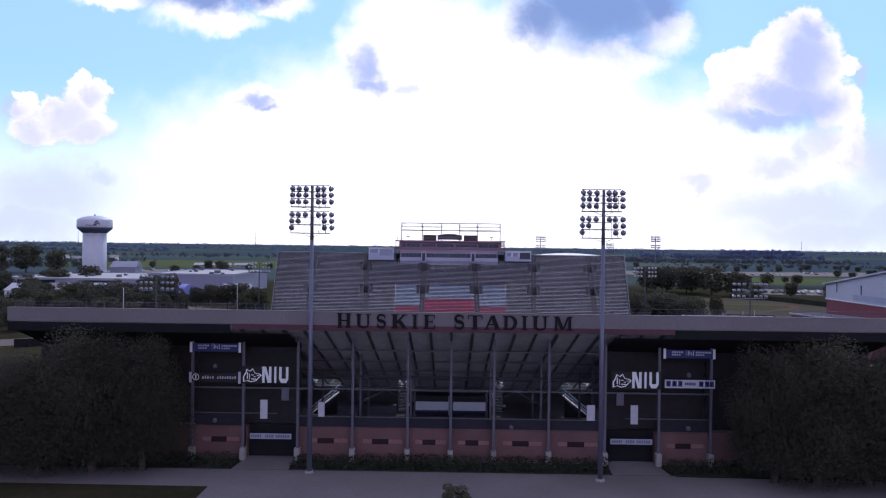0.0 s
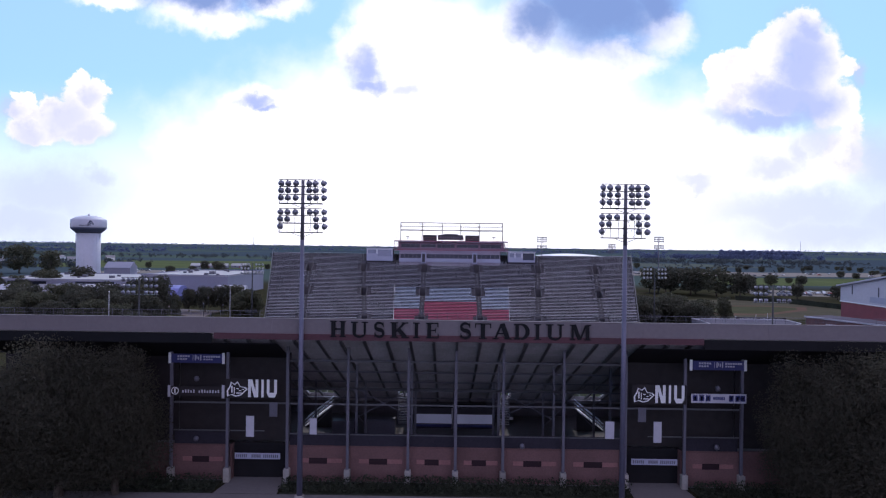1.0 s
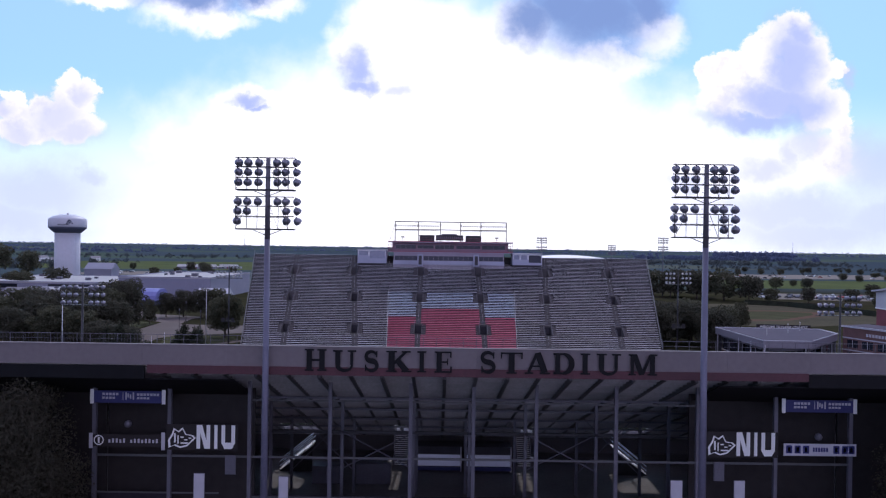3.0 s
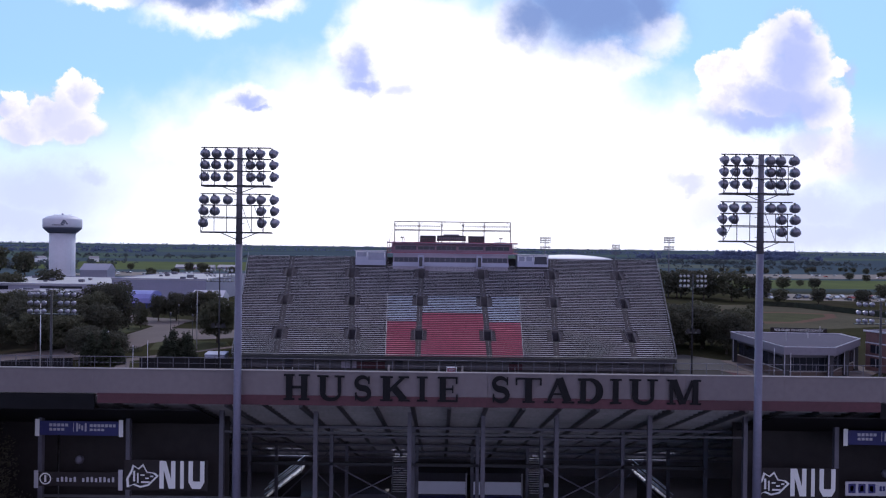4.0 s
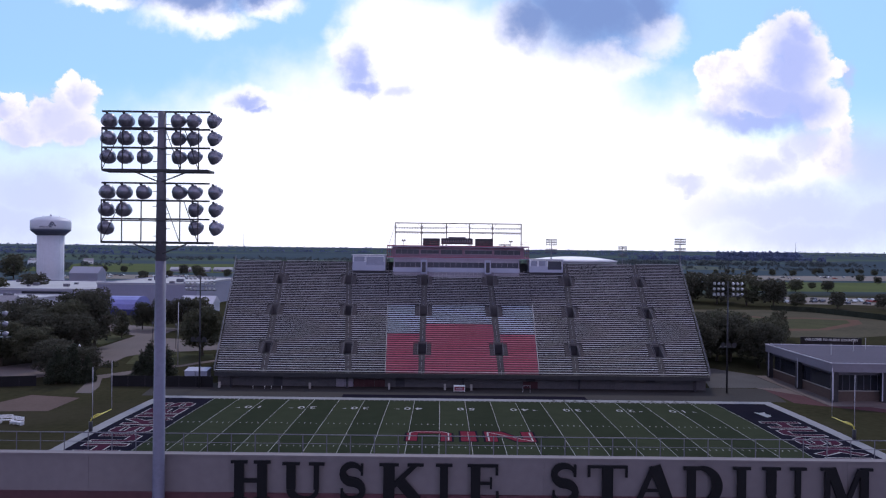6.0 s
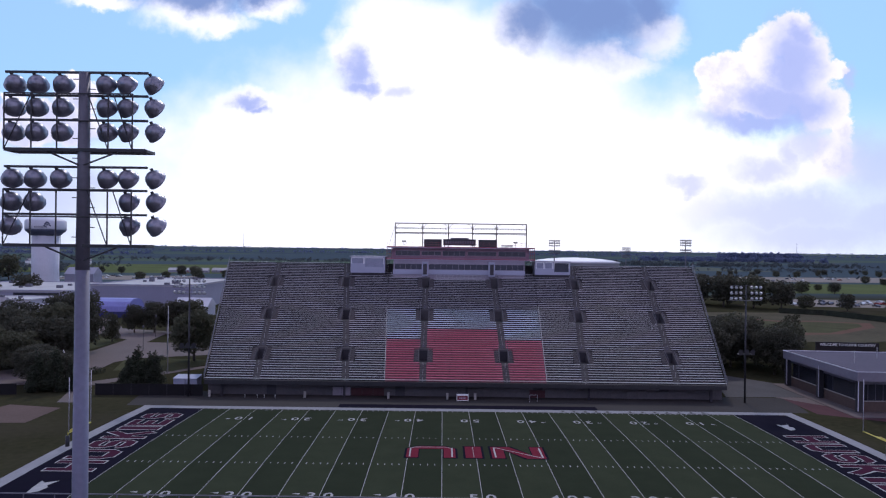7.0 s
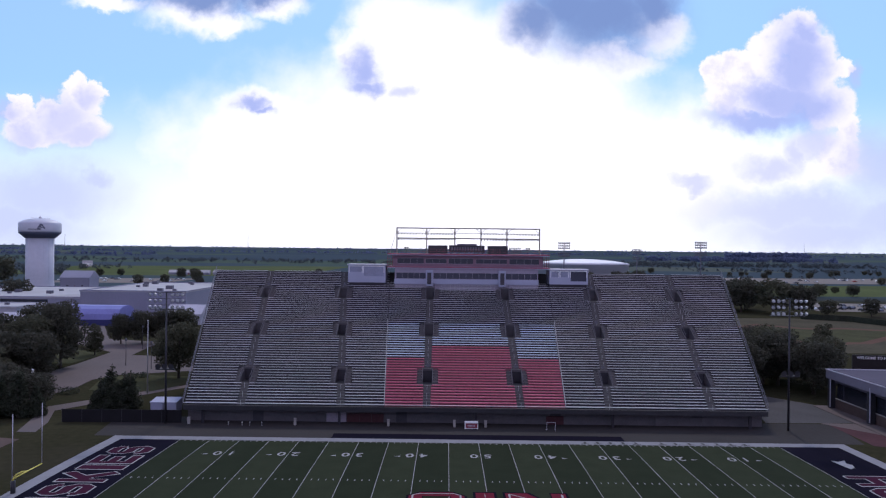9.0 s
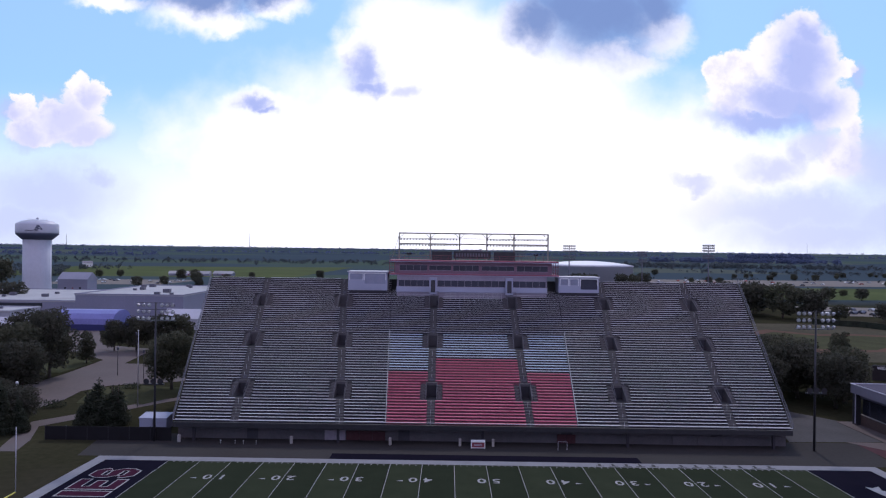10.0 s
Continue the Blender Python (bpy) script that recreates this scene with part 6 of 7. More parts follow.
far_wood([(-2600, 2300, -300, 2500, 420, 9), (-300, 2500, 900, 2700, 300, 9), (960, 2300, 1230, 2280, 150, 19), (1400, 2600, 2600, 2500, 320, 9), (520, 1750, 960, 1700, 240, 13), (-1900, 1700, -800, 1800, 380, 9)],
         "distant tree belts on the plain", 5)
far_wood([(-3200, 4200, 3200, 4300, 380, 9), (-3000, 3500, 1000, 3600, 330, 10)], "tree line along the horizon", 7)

# ---- roads, paths and grounds beyond the field ----
flat("road", [(-84, 70), (-82, 86), (-83, 94), (-80, 100), (-66, 106), (-56, 112), (-56, 126), (-90, 128), (-92, 145), (-90, 152), (-112, 160), (-124, 182), (-134, 200), (-148, 200), (-132, 178), (-116, 148), (-98, 133), (-97, 113), (-98, 97), (-100, 84), (-118, 60), (-160, 40), (-160, 26), (-112, 48)], 0.01,
     "road", "pale worn campus road curving past the stand", "road")
flat("lawn_island", [(-78, 83), (-65, 83), (-60, 92), (-63, 99), (-74, 100.5), (-82, 97)], 0.03, "lawn", "small mown grass island beside the road", "grass", thick=0.06)
flat("lawn", [(-122, 116), (-99, 114), (-98, 128), (-104, 134), (-120, 140)], 0.012, "lawn", "mown lawn between road and trees", "grass")
flat("footpath", [(-73, 52), (-70, 52), (-71.5, 58), (-75, 66), (-62, 84), (-52, 96), (-54, 97), (-64, 86), (-78, 69), (-77, 65)], 0.012, "road", "pale concrete footpath to the field", "path")
flat("dirt_patch", [(-84, 37), (-70, 38), (-70, 48), (-80, 50)], 0.006, "sand", "bare patch of pale dirt in the grass", "ground")
flat("corner_track", [(61, 50), (76, 42), (92, 36), (96, 42), (78, 52), (66, 63), (61, 63)], 0.008, "red_track", "faded red track surface at the field corner", "track")
flat("north_path", [(60, 63.5), (66, 63.5), (80, 46), (110, 34), (110, 30), (79, 41)], 0.014, "road", "pale footpath round the low building", "path")
flat("stand_path", [(50.5, 63.2), (66.5, 63.8), (66.5, 78), (60, 86), (56, 84)], 0.01, "asphalt", "worn dark paving at the end of the stand", "path")
flat("outfield", [(84, 148), (128, 146), (176, 166), (186, 190), (180, 214), (170, 240), (150, 250), (100, 246), (86, 200)], -0.004, "dry_lawn", "dry brownish outfield grass of the ball diamond", "grass")
flat("infield", [(96, 164), (112, 163), (134, 168), (160, 190), (168, 206), (150, 214), (134, 212), (122, 226), (104, 210)], 0.006, "dirt", "reddish dirt infield of a ball diamond", "ball field")
flat("infield_grass", [(113, 172), (132, 171), (157, 193), (162, 204), (148, 209), (133, 207), (121, 218), (109, 206)], 0.014, "lawn", "mown grass inside the ball diamond", "grass")
flat("car_park", [(180, 560), (480, 590), (700, 690), (740, 790), (440, 700), (180, 680)], 0.3, "lot", "wide pale gravel car park", "car park")
flat("car_park", [(182, 290), (330, 268), (380, 330), (192, 345)], 0.01, "lot", "pale car park behind the ball field", "car park")
flat("car_park", [(-330, 470), (-230, 480), (-225, 560), (-320, 545)], 0.01, "lot", "pale car park beside the flat roofed buildings", "car park")
flat("crop_field", [(-480, 600), (-160, 620), (-150, 980), (-520, 900)], 0.02, "field_green", "bright green crop field", "field")
flat("crop_field", [(210, 400), (420, 410), (520, 560), (240, 540)], 0.02, "field_green", "green playing field by the car park", "field")


def wall_fence(pts, h, mat, name, label, cat):
    t = thing(name, (0, 0, 0), label, cat)
    for (x0, y0), (x1, y1) in zip(pts, pts[1:]):
        n = max(1, int(math.hypot(x1 - x0, y1 - y0) / 3))
        for k in range(n):
            a, b = Vector((x0, y0)).lerp(Vector((x1, y1)), k / n), Vector((x0, y0)).lerp(Vector((x1, y1)), (k + 1) / n)
            d = (b - a).normalized()
            q = Vector((-d.y, d.x)) * 0.06
            a2, b2 = a + d * 0.02, b - d * 0.02
            bm = bmesh.new()
            prism(bm, [tuple(a2 - q), tuple(b2 - q), tuple(b2 + q), tuple(a2 + q)], -0.05, h)
            part("panel", bm, mat, t)
            part("fence_post", bm_tube((a.x, a.y, -0.05), (a.x, a.y, h + 0.12), 0.07, seg=6), "black_steel", t)
    return t


wall_fence([(-69.5, 58.6), (-49.5, 58.9)], 2.1, "fence_black", "screen_fence", "black screened fence at the corner of the field", "fence")
wall_fence([(-110, 45), (-90, 57), (-84, 58.2)], 2.0, "fence_black", "screen_fence", "black screened fence along the lawn", "fence")
wall_fence([(152, 248), (168, 238), (176, 214), (182, 190)], 2.4, "needle", "outfield_fence", "dark green outfield fence of the ball diamond", "fence")


def hedge(name, pts, h, w, n, mat, label, seed):
    rnd = np.random.RandomState(seed)
    cs = []
    for (x0, y0), (x1, y1) in zip(pts, pts[1:]):
        m = max(2, int(math.hypot(x1 - x0, y1 - y0) / (w * 0.5)))
        for k in range(m + 1):
            f = k / m
            x, y = x0 + (x1 - x0) * f, y0 + (y1 - y0) * f
            cs.append((x + rnd.normal() * 0.1, y + rnd.normal() * 0.1, ground_height(x, y) + h * (0.4 + 0.15 * rnd.rand()), w * (0.5 + 0.25 * rnd.rand())))
    v, f = leaf_cloud(n, cs, 0.13, rnd, 0.9)
    tagged(new(name, raw_mesh(name, v, f, mat)), label, "hedge", "", "stuff")


for a, b in ((-18.2, 18.2), (-33.5, -25.9), (25.9, 34.0), (-58, -33.5), (34, 58)):
    hedge("planting_bed", [(a, -44.6), (b, -44.6)], 1.3, 1.1, int((b - a) * 130), "needle", "low dark planting bed along the brick base", int(a) + 90)
    hedge("planting_bed", [(a, -45.9), (b, -45.9)], 0.6, 0.9, int((b - a) * 110), "needle", "low dark planting bed along the brick base", int(a) + 190)
    flat("planting_soil", [(a - 0.2, -46.9), (b + 0.2, -46.9), (b + 0.2, -43.0), (a - 0.2, -43.0)], 0.745, "needle", "dark mulch of the planting bed", "ground")
plant("c", 0.5, -62.5, 4.4, 1.3)
hedge("shrub", [(-82, 79), (-79, 80)], 1.2, 1.6, 700, "needle", "low rounded shrub in the lawn", 5)
hedge("shrub", [(-75, 97), (-73, 97.5)], 1.0, 1.4, 500, "needle", "low rounded shrub on the grass island", 6)


# ---- small things about the grounds ----
def lamp_post(x, y, h):
    t = thing("lamp_post", (x, y, ground_height(x, y)), "slim dark lamp post with a pale head beside the road", "lamp post", "lamp posts")
    part("post", bm_tube((0, 0, -0.1), (0, 0, h), 0.09, 0.06, 8), "black_steel", t)
    bm = bmesh.new()
    lathe(bm, [(0.06, 0), (0.22, 0.12), (0.24, 0.6), (0.17, 0.75), (0.04, 0.8)], 10)
    part("head", bm, "white" if h < 5.5 else "steel", t).location = (0, 0, h)


for x, y, h in ((-84.5, 75, 5.0), (-84, 112, 6.0), (-76, 108, 6.0), (-92, 139, 6)):
    lamp_post(x, y, h)


def flag_pole(x, y, h):
    t = thing("flag_pole", (x, y, 0), "bare pale flag pole with a ball top", "flag pole", "flag poles")
    part("pole", bm_tube((0, 0, -0.1), (0, 0, h), 0.12, 0.06, 8), "rail", t)
    bm = bmesh.new()
    lathe(bm, [(0.03, -0.14), (0.14, 0), (0.03, 0.14)], 8)
    part("ball", bm, "white", t).location = (0, 0, h + 0.12)


flag_pole(-65, 81, 14.5)
flag_pole(-77.9, 35.7, 15.6)
for x in (-56.4, -54.0):
    s = thing("storage_shed", (x, 66.5, 0), "small white storage shed by the fence", "shed", "storage sheds")
    part("body", bm_box(-1.1, 1.1, -1.3, 1.3, -0.05, 1.9), "suite", s)
    bm = bmesh.new()
    vs = [bm.verts.new(p) for p in ((-1.18, -1.45, 1.95), (1.18, -1.45, 1.95), (1.18, 1.45, 2.3), (-1.18, 1.45, 2.3), (-1.18, -1.45, 1.85), (1.18, -1.45, 1.85), (1.18, 1.45, 1.85), (-1.18, 1.45, 1.85))]
    for f in ((0, 1, 2, 3), (7, 6, 5, 4), (0, 4, 5, 1), (1, 5, 6, 2), (2, 6, 7, 3), (3, 7, 4, 0)):
        bm.faces.new([vs[i] for i in f])
    part("roof", bm, "suite", s)


# ---- water tower ----
def water_tower(x, y):
    t = thing("water_tower", (x, y, 0), "pale water tower with a broad domed tank and dark band", "water tower")
    bm = bmesh.new()
    lathe(bm, [(9.0, -0.3), (8.3, 1.5), (8.0, 8), (8.0, 33.4)], 40)
    part("shaft", bm, "tank", t)
    for k in range(16):
        a = 2 * math.pi * k / 16
        p = Vector((8.03 * math.cos(a), 8.03 * math.sin(a), 0))
        part("rib", bm_box(-0.03, 0.03, -0.03, 0.03, 1, 33.3), "tank", t).matrix_basis = Matrix.Translation(p)
    bm = bmesh.new()
    lathe(bm, [(8.35, 33.3), (11.9, 36.6), (11.95, 37.3)], 40)
    part("band", bm, "tank_band", t, "dark tapered band under the tank")
    bm = bmesh.new()
    lathe(bm, [(11.95, 37.32), (12.05, 38.0), (12.05, 42.6), (11.6, 43.3), (8.5, 44.9), (4.5, 45.7), (0.8, 46.0)], 40)
    part("tank", bm, "tank", t)
    bm = bmesh.new()
    lathe(bm, [(0.7, 46.0), (0.7, 46.9), (0.3, 47.2)], 10)
    part("vent", bm, "tank", t)
    bm = bmesh.new()
    for k in range(32):
        a = 2 * math.pi * k / 32
        tube(bm, (5.2 * math.cos(a), 5.2 * math.sin(a), 45.5), (5.2 * math.cos(a), 5.2 * math.sin(a), 46.5), 0.03, seg=4)
    part("top_rail", bm, "rail", t)
    # plain dark emblem and unreadable lettering, wrapped on the tank
    bm = bmesh.new()
    for k, (lo, hi) in enumerate(((39.2, 39.9), (38.9, 41.0), (38.8, 42.0), (39.0, 42.3), (39.6, 42.2), (39.9, 41.8), (39.4, 41.0), (39.2, 40.2))):
        a0, a1 = radians(-67 + 2.6 * k), radians(-67 + 2.6 * (k + 1))
        bm.faces.new([bm.verts.new((12.09 * math.cos(a), 12.09 * math.sin(a), z)) for a, z in ((a0, lo), (a1, lo), (a1, hi), (a0, hi))])
    part("emblem", bm, "tank_band", t)
    bm = bmesh.new()
    for k, (lo, hi) in enumerate(((39.7, 40.0), (39.6, 39.9), (40.6, 40.9), (40.5, 40.8), (40.2, 40.5))):
        a0, a1 = radians(-63 + 2.6 * k), radians(-63 + 2.6 * (k + 1))
        bm.faces.new([bm.verts.new((12.13 * math.cos(a), 12.13 * math.sin(a), z)) for a, z in ((a0, lo), (a1, lo), (a1, hi), (a0, hi))])
    part("emblem_line", bm, "tank", t)
    bm = bmesh.new()
    for k in range(14):
        a0, a1 = radians(-92 + 2.6 * k), radians(-92 + 2.6 * k + 1.6)
        if -66 < -92 + 2.6 * k < -50:
            lo, hi = 38.3, 38.9
        else:
            lo, hi = 38.3, 39.2
        bm.faces.new([bm.verts.new((12.09 * math.cos(a), 12.09 * math.sin(a), z)) for a, z in ((a0, lo), (a1, lo), (a1, hi), (a0, hi))])
    part("lettering", bm, "steel", t)


water_tower(-264.4, 377)


# ---- buildings ----
def flat_building(x0, x1, y0, y1, h, wall, roof, label, windows=(), units=5, seed=0, turn=0, name="building"):
    b = thing(name, ((x0 + x1) / 2, (y0 + y1) / 2, 0), label, "building", turn=turn)
    w, d = (x1 - x0) / 2, (y1 - y0) / 2
    part("wall", bm_box(-w, w, -d, d, -0.1, h), wall, b)
    part("roof", bm_box(-w - 0.25, w + 0.25, -d - 0.25, d + 0.25, h, h + 0.35), roof, b)
    bm = bmesh.new()
    for a, c, e, f in ((-w - 0.25, w + 0.25, -d - 0.25, -d + 0.1), (-w - 0.25, w + 0.25, d - 0.1, d + 0.25), (-w - 0.25, -w + 0.1, -d + 0.1, d - 0.1), (w - 0.1, w + 0.25, -d + 0.1, d - 0.1)):
        box(bm, a, c, e, f, h + 0.35, h + 0.75)
    part("parapet", bm, wall, b)
    rnd = random.Random(seed)
    for k in range(units):
        px, py = rnd.uniform(-w + 3, w - 3), rnd.uniform(-d + 3, d - 3)
        s = rnd.uniform(0.7, 1.5)
        part("roof_unit", bm_box(px - s, px + s, py - s * 0.7, py + s * 0.7, h + 0.35, h + 0.5 + s), "steel", b)
    n = int(2 * w / 4.0)
    for k in range(1, n):
        xx = -w + 2 * w * k / n
        part("wall_seam", bm_box(xx - 0.06, xx + 0.06, -d - 0.03, -d, 0, h), wall, b)
    for a, c, z0, z1 in windows:
        part("window", bm_box(a, c, -d - 0.06, -d, z0, z1), "glass", b)
    return b


flat_building(-157, -113, 226, 292, 10.2, "wall_lav", "white_roof", "large pale flat roofed sports building with a white roof", [(-3, -0.5, 0.2, 2.6), (12, 14, 0.2, 2.6)], 9, 1)
flat_building(-238, -157.6, 230, 300, 7.0, "wall_lav", "white_roof", "long low flat roofed building with a white roof", [(-30, -10, 4.5, 6.5), (5, 25, 4.5, 6.5)], 8, 2)
flat_building(-196, -170, 205, 224, 5.0, "wall_pale", "white_roof", "low pale flat roofed annex", [(-8, 8, 1.5, 3.0)], 3, 3)


def barrel_barn(x0, x1, y0, y1, wall, roof, label):
    b = thing("barn", ((x0 + x1) / 2, (y0 + y1) / 2, 0), label, "barn")
    w, d = (x1 - x0) / 2, (y1 - y0) / 2
    part("wall", bm_box(-w, w, -d, d, -0.1, 2.2), wall, b)
    bm = bmesh.new()
    prof = [(-d - 0.2, 2.2), (-d * 0.95, 4.2), (-d * 0.7, 5.9), (-d * 0.3, 6.9), (d * 0.3, 6.9), (d * 0.7, 5.9), (d * 0.95, 4.2), (d + 0.2, 2.2)]
    vs = [[bm.verts.new((s, y, z)) for y, z in prof] for s in (-w - 0.2, w + 0.2)]
    bm.faces.new(vs[0])
    bm.faces.new(vs[1][::-1])
    for k in range(len(prof)):
        j = (k + 1) % len(prof)
        bm.faces.new((vs[0][k], vs[0][j], vs[1][j], vs[1][k]))
    part("roof", bm, roof, b, "blue ribbed curved roof")
    for k in range(1, 12):
        x = -w + 2 * w * k / 12
        part("roof_rib", bm_tube((x, -d - 0.22, 2.2), (x, -d * 0.97, 4.25), 0.05, seg=4), roof, b)


barrel_barn(-147, -126, 194, 208, "banner_blue", "blue_wall", "blue barn like hall with a curved metal roof")


def house(x, y, w, d, h, turn, label, wall="siding", roof="shingle"):
    b = thing("house", (x, y, 0), label, "house", "houses", turn=turn)
    part("wall", bm_box(-w / 2, w / 2, -d / 2, d / 2, -0.1, h), wall, b)
    bm = bmesh.new()
    r = h + d * 0.32
    v = [bm.verts.new(p) for p in ((-w / 2 - 0.4, -d / 2 - 0.4, h), (w / 2 + 0.4, -d / 2 - 0.4, h), (w / 2 + 0.4, d / 2 + 0.4, h), (-w / 2 - 0.4, d / 2 + 0.4, h), (-w / 2 - 0.4, 0, r), (w / 2 + 0.4, 0, r))]
    for f in ((0, 1, 5, 4), (2, 3, 4, 5), (0, 4, 3), (1, 2, 5), (3, 2, 1, 0)):
        bm.faces.new([v[i] for i in f])
    part("roof", bm, roof, b)
    for k in (-1, 1):
        win = part("window", bm_box(k * w * 0.25 - 0.6, k * w * 0.25 + 0.6, -d / 2 - 0.05, -d / 2, 1.0, 2.3), "glass", b)
        part("sill", bm_box(k * w * 0.25 - 0.75, k * w * 0.25 + 0.75, -d / 2 - 0.15, -d / 2, 0.88, 0.98), "white", win)
    part("door", bm_box(-0.5, 0.5, -d / 2 - 0.05, -d / 2, 0, 2.1), "red_steel", b)


house(-254, 405, 19, 14, 7.5, 4, "pale grey gabled block beside the water tower", "wall_lav", "wall_lav")
house(-176, 186, 16, 12, 4, 5, "grey roofed house among the trees")
house(-198, 190, 14, 10, 4, -10, "pale house with a grey gabled roof", "white", "wall_pale")
house(-150, 178, 12, 9, 3.5, 15, "small pale hall with a light metal roof", "siding", "wall_pale")
house(-268, 640, 40, 8, 2.2, 4, "long white roofed pavilion beyond the car park", "wall_lav", "white_roof")
house(-236, 648, 20, 8, 2.2, -6, "white roofed pavilion beyond the car park", "wall_lav", "white_roof")
house(-104, 205, 13, 10, 4, 0, "pale shed with a light metal roof", "wall_pale", "wall_pale")
rh = random.Random(21)
for k in range(16):
    house(-800 + rh.random() * 330, 640 + rh.random() * 260, 12, 9, 4 + rh.random() * 2, rh.uniform(0, 90), "distant suburban house with a pale front", "white" if k % 2 else "siding")


def arena(x, y, r):
    t = thing("arena", (x, y, 0), "large round arena with a shallow white domed roof", "arena")
    bm = bmesh.new()
    lathe(bm, [(r, -0.2), (r, 16.4), (r + 0.6, 16.5), (r + 0.6, 17.4)], 48)
    part("wall", bm, "wall_pale", t)
    bm = bmesh.new()
    lathe(bm, [(r + 0.6, 17.42), (r * 0.85, 18.7), (r * 0.6, 20.0), (r * 0.3, 20.9), (1.0, 21.2)], 48)
    part("roof", bm, "white", t)


arena(117, 560, 40)


def red_hall():
    b = thing("sports_hall", (114.5, 54, 0), "large white gabled sports hall with a red lower wall", "building")
    part("lower_wall", bm_box(0, 60, -30, 30, -0.1, 12.2), "red_steel", b, "deep red wall panels")
    bm = bmesh.new()
    prof = [(-30.1, 12.2), (30.1, 12.2), (30.1, 16.6), (0, 21.3), (-30.1, 16.6)]
    vs = [[bm.verts.new((x, y, z)) for y, z in prof] for x in (-0.15, 60.15)]
    bm.faces.new(vs[0])
    bm.faces.new(vs[1][::-1])
    for k in range(5):
        bm.faces.new((vs[0][k], vs[0][(k + 1) % 5], vs[1][(k + 1) % 5], vs[1][k]))
    part("upper_wall", bm, "wall_pale", b)
    for s in (-1, 1):
        bm = bmesh.new()
        v = [bm.verts.new(p) for p in ((-0.9, s * 31, 16.5), (61, s * 31, 16.5), (61, 0, 21.35), (-0.9, 0, 21.35), (-0.9, s * 31, 16.9), (61, s * 31, 16.9), (61, 0, 21.8), (-0.9, 0, 21.8))]
        for f in ((3, 2, 1, 0), (4, 5, 6, 7), (0, 1, 5, 4), (1, 2, 6, 5), (2, 3, 7, 6), (3, 0, 4, 7)):
            bm.faces.new([v[i] for i in f])
        part("roof_slope", bm, "wall_pale", b)
    part("trim", bm_box(-0.3, -0.16, -30.2, 30.2, 12.1, 12.4), "white", b)
    part("window_band", bm_box(-0.22, -0.16, -14, 16, 12.9, 14.5), "suite", b)
    for k in range(5):
        part("downpipe", bm_box(-0.35, -0.16, -24 + 12 * k, -23.75 + 12 * k, 14.6, 17.2), "steel", b)


red_hall()


def low_building():
    """Single storey hall with a deep overhanging roof on dark piers and a cut-off corner."""
    b = thing("athletic_building", (0, 0, 0), "low athletic building with a wide grey roof on dark piers", "building")

    def inset(pts, d):
        cx, cy = sum(p[0] for p in pts) / len(pts), sum(p[1] for p in pts) / len(pts)
        return [(x + (cx - x) * d / math.hypot(x - cx, y - cy), y + (cy - y) * d / math.hypot(x - cx, y - cy)) for x, y in pts]

    roof = [(67.9, 76.0), (68.3, 50.6), (78.9, 50.4), (93.4, 65.6), (93.9, 74.6)]

    def slab(name, pts, z0, z1, mat, label=""):
        bm = bmesh.new()
        prism(bm, pts, z0, z1)
        return part(name, bm, mat, b, label)

    slab("fascia", roof, 5.7, 7.3, "fascia_grey", "broad lavender grey fascia")
    slab("roof", inset(roof, 0.7), 7.3, 7.36, "roof_purple")
    slab("base_wall", inset(roof, 1.7), -0.05, 1.9, "sand", "dull pinkish wall below the windows")
    slab("sill", inset(roof, 1.6), 1.9, 2.02, "concrete")
    slab("window_wall", inset(roof, 2.0), 2.02, 5.0, "glass", "dark band of windows")
    slab("soffit_beam", inset(roof, 1.4), 5.0, 5.7, "steel")
    slab("terrace", [(66.0, 77), (66.3, 47.6), (80.5, 47.2), (97, 64.0), (97, 77)], -0.08, 0.1, "road", "pale concrete terrace round the hall")
    edge = list(zip(roof, roof[1:] + roof[:1]))
    for (xa, ya), (xb, yb) in edge:
        part("roof_edge", bm_tube((xa, ya, 7.34), (xb, yb, 7.34), 0.10, seg=6), "wall_pale", b, "bright metal roof edge")
        n = max(2, round(math.hypot(xb - xa, yb - ya) / 1.6))
        bm = bmesh.new()
        cx, cy = 80.5, 63.5
        for k in range(1, n):
            f = k / n
            x, y = xa + (xb - xa) * f, ya + (yb - ya) * f
            d = 1.95 / math.hypot(x - cx, y - cy)
            tube(bm, (x + (cx - x) * d, y + (cy - y) * d, 2.0), (x + (cx - x) * d, y + (cy - y) * d, 5.0), 0.06, seg=4)
        part("mullion", bm, "steel", b)
    for x, y in ((68.6, 75.2), (68.7, 63.2), (69.2, 51.4), (78.3, 51.2), (85.8, 58.4), (92.6, 66.2)):
        bm = bm_box(x - 0.5, x + 0.5, y - 0.5, y + 0.5, -0.05, 5.7)
        bmesh.ops.bevel(bm, geom=bm.edges[:], offset=0.06, segments=1, affect="EDGES")
        p = part("pier", bm, "black_steel", b)
        part("lamp_strip", bm_box(x - 0.66, x - 0.5, y - 0.62, y - 0.5, 0.4, 6.4), "wall_pale", p, "pale upright strip")
    for x, y in ((74.0, 61.0), (81.5, 66.0), (86.5, 70.0)):
        v = part("roof_vent", bm_tube((x, y, 7.34), (x, y, 9.4), 0.07, seg=6), "rail", b)
        part("vent_cap", bm_tube((x, y, 9.4), (x, y, 9.55), 0.16, 0.1, seg=8), "rail", v)


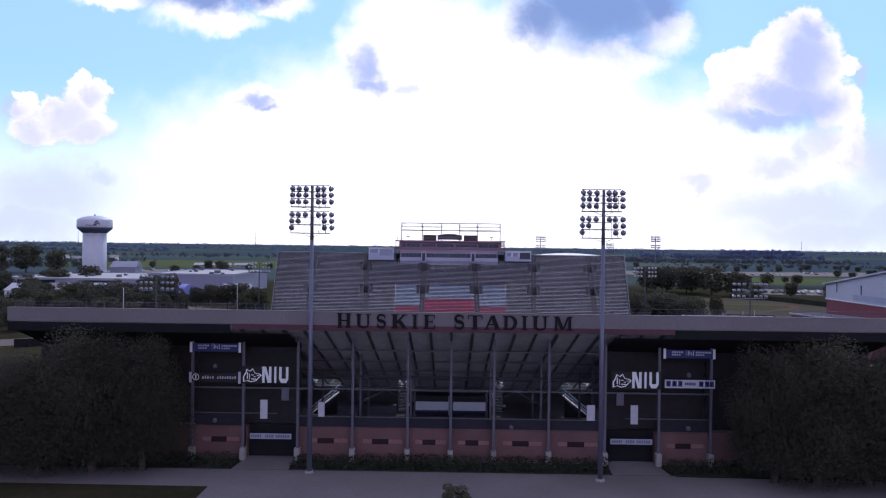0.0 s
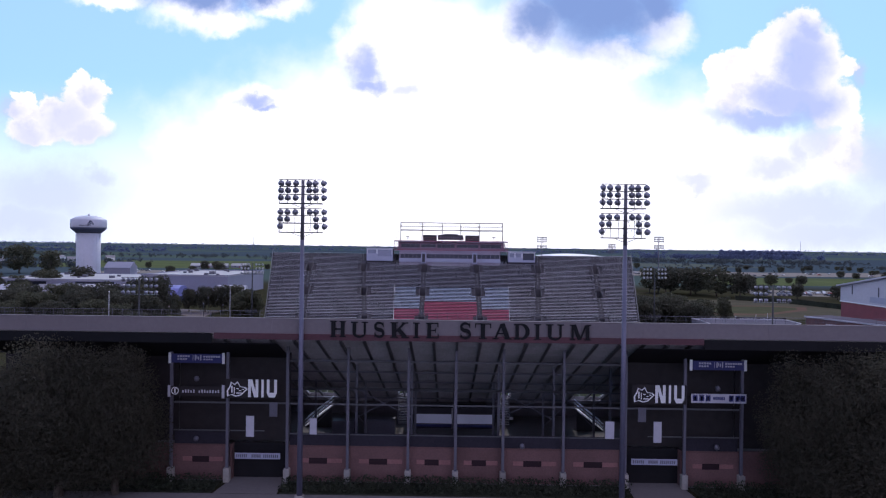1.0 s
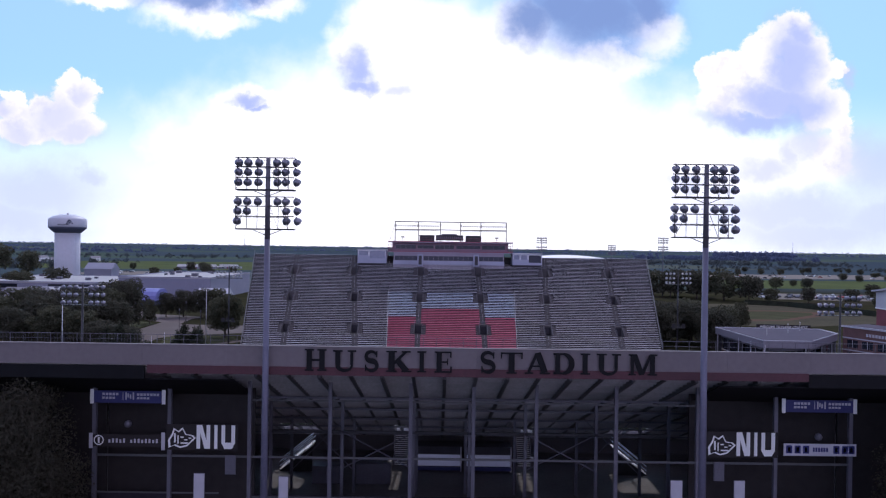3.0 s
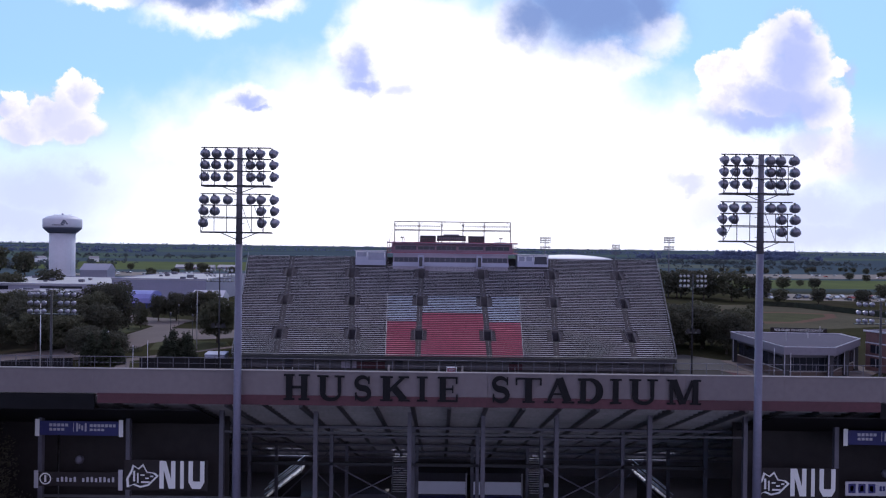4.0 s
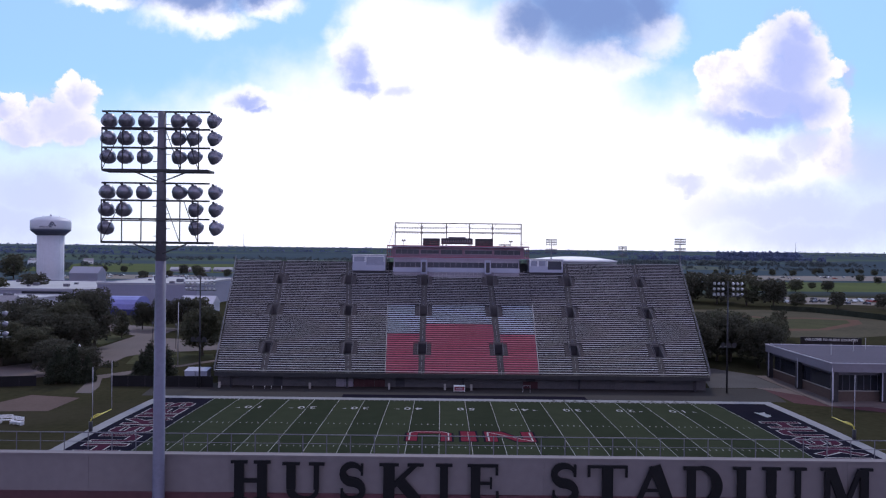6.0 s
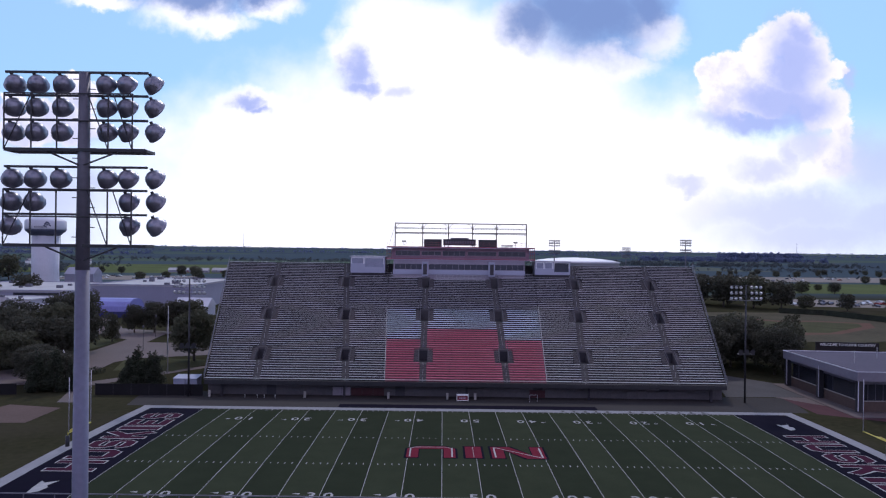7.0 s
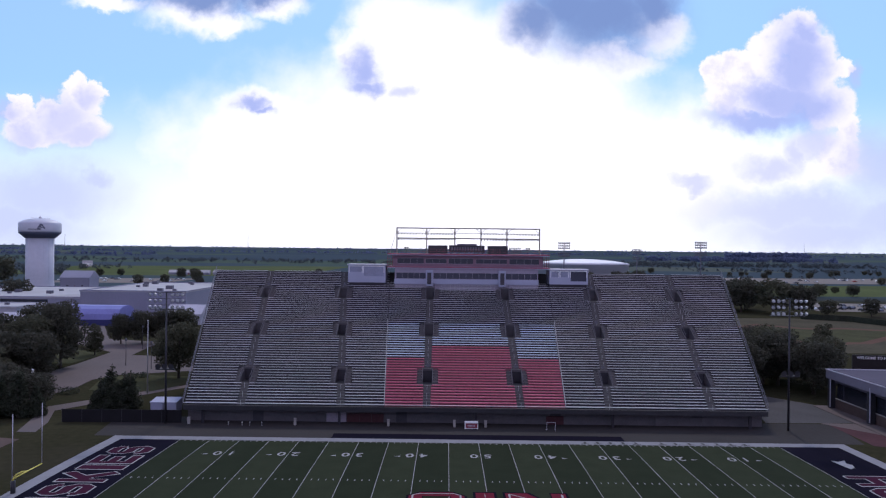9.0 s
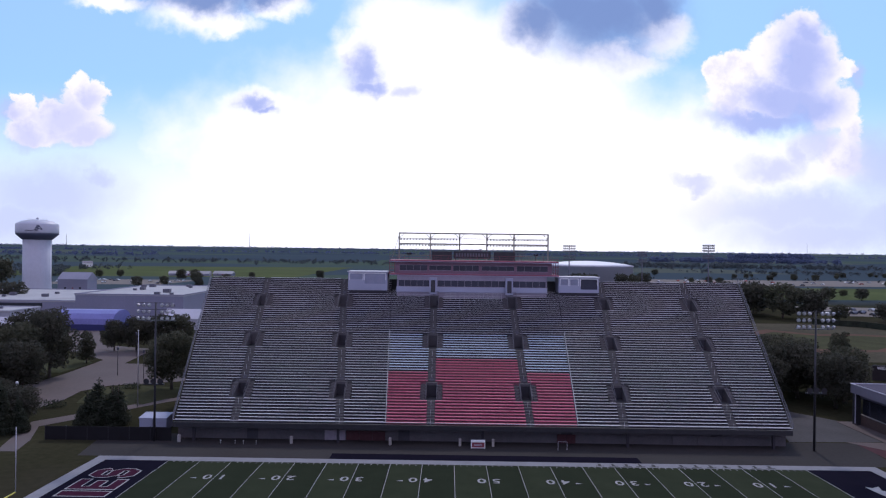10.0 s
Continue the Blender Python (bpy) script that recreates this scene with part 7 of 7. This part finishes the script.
def brick_hall():
    """Two storey brick hall whose front runs away from the low building."""
    b = thing("campus_hall", (95.2, 66.5, 0), "two storey dark brick hall with white bands", "building", turn=-68)
    part("wall", bm_box(0, 24, 0, 9.0, -0.1, 9.0), "brick", b)
    part("roof", bm_box(-0.3, 24.3, -0.3, 9.3, 9.0, 9.25), "roof_purple", b)
    part("roof_edge", bm_box(-0.35, 24.35, -0.35, -0.2, 8.95, 9.35), "wall_pale", b, "bright roof edge")
    for z in (3.4, 6.3):
        part("band", bm_box(-0.02, 24.02, -0.06, 0.0, z, z + 0.28), "wall_pale", b, "white band round the hall")
    for z0, z1 in ((1.0, 3.0), (4.2, 6.0)):
        for k in range(6):
            w = part("window", bm_box(1.2 + 3.8 * k, 3.9 + 3.8 * k, -0.04, 0.02, z0, z1), "glass", b)
            part("window_frame", bm_box(2.5 + 3.8 * k, 2.6 + 3.8 * k, -0.08, -0.04, z0, z1), "wall_pale", w)
    bm = bmesh.new()
    for k in range(9):
        box(bm, 6.0 + 0.75 * k, 6.5 + 0.75 * k, -0.1, 0.0, 7.2, 7.9)
    part("lettering", bm, "wall_pale", b, "pale lettering too small to read")


low_building()
brick_hall()
s = thing("welcome_sign", (106.6, 118, 0), "long dark wall with white welcome lettering", "sign", turn=-6)
part("wall", bm_box(-8.2, 8.2, 0, 0.5, -0.1, 3.7), "banner_black", s)
tx = part("lettering", text_mesh("WELCOME TO HUSKIE COUNTRY", 0.95, "white", 0.02, 0.03), "white", s)
tx.matrix_basis = pose(0, -0.05, 2.7, 90, 0, 0)


# ---- far light poles, cars ----
def far_mast(x, y, h, group="distant light masts"):
    t = thing("light_mast", (x, y, ground_height(x, y)), "distant grey light mast with two lamp racks", "light mast", group)
    part("pole", bm_tube((0, 0, -0.3), (0, 0, h), 0.42, 0.25, 8), "steel", t)
    for z in (h - 0.3, h - 1.6, h - 2.9, h - 5.5, h - 6.8):
        bm = bmesh.new()
        box(bm, -3.0, 3.0, -0.15, 0.15, z - 0.15, z + 0.15)
        for k in range(7):
            box(bm, -3.0 + 0.92 * k, -3.0 + 0.92 * k + 0.5, -0.45, 0.2, z + 0.15, z + 0.75)
        part("lamp_rack", bm, "steel", t)


for x, y, h in ((54.5, 293, 33), (127, 301, 34.0), (124, 410, 30), (30, 300, 30), (-14, 420, 26)):
    far_mast(x, y, h)
for x, y, h in ((-1500, 2600, 60), (-900, 3000, 75), (-2400, 3300, 80), (1900, 3600, 60), (-2600, 3200, 80)):
    t = thing("radio_mast", (x, y, ground_height(x, y)), "thin radio mast on the horizon", "mast", "radio masts")
    part("mast", bm_tube((0, 0, -1), (0, 0, h), 1.2, 0.5, 6), "steel", t)


def make_car(mat, label):
    t = thing("car", (0, 0, -500), label, "car", "parked cars")
    bm = bmesh.new()
    prof = [(-2.2, 0.35), (2.2, 0.35), (2.25, 0.75), (1.3, 0.95), (0.6, 1.42), (-1.2, 1.45), (-2.0, 0.95), (-2.25, 0.8)]
    vs = [[bm.verts.new((x, y, z)) for x, z in prof] for y in (-0.88, 0.88)]
    bm.faces.new(vs[0])
    bm.faces.new(vs[1][::-1])
    for k in range(len(prof)):
        j = (k + 1) % len(prof)
        bm.faces.new((vs[0][k], vs[0][j], vs[1][j], vs[1][k]))
    part("body", bm, mat, t)
    for s in (-0.895, 0.895):
        bm = bmesh.new()
        bm.faces.new([bm.verts.new((x, s, z)) for x, z in ((1.1, 0.98), (0.5, 1.35), (-1.1, 1.37), (-1.7, 0.98))])
        part("side_window", bm, "glass", t)
        for x in (-1.4, 1.4):
            part("wheel", bm_tube((x, s - 0.1, 0.33), (x, s + 0.05, 0.33), 0.33, seg=10), "tyre", t)
    return t


CARS = [make_car("car_a", "silver car parked in a row"), make_car("car_b", "dark car parked in a row"), make_car("car_c", "red car parked in a row")]
rc = random.Random(8)
spots = []
for k in range(16):
    spots.append((196 + 8.2 * k + rc.uniform(-1, 1), 322 + rc.uniform(-2, 2) - 1.5 * k * 0.4, 88))
for k in range(14):
    spots.append((205 + 9 * k + rc.uniform(-1, 1), 292 - k * 1.0 + rc.uniform(-1, 1), 90))
for k in range(40):
    spots.append((190 + rc.uniform(0, 320), 575 + rc.uniform(0, 90), rc.choice((0, 90))))
for k in range(26):
    spots.append((-322 + rc.uniform(0, 92), 486 + rc.uniform(0, 56), rc.choice((0, 90))))
for k in range(60):
    spots.append((184 + 3.1 * k + rc.uniform(-0.6, 0.6), 300 + 0.15 * k + rc.uniform(-6, 6), 90))
for k in range(10):
    spots.append((178 + rc.uniform(0, 90), 590 + rc.uniform(0, 40), 90))
for k, (x, y, a) in enumerate(spots):
    c = CARS[0 if rc.random() < 0.5 else (1 if rc.random() < 0.75 else 2)]
    m = pose(x, y, 0.31 if y > 556 and x > 150 else 0.02, 0, 0, a + rc.uniform(-4, 4))
    if c not in used:
        used.add(c)
        c.matrix_basis = m
    else:
        copy_thing(c, m)
for c in CARS:
    if c not in used:
        c.matrix_basis = pose(-280, 520 + 4 * CARS.index(c), 0.02)
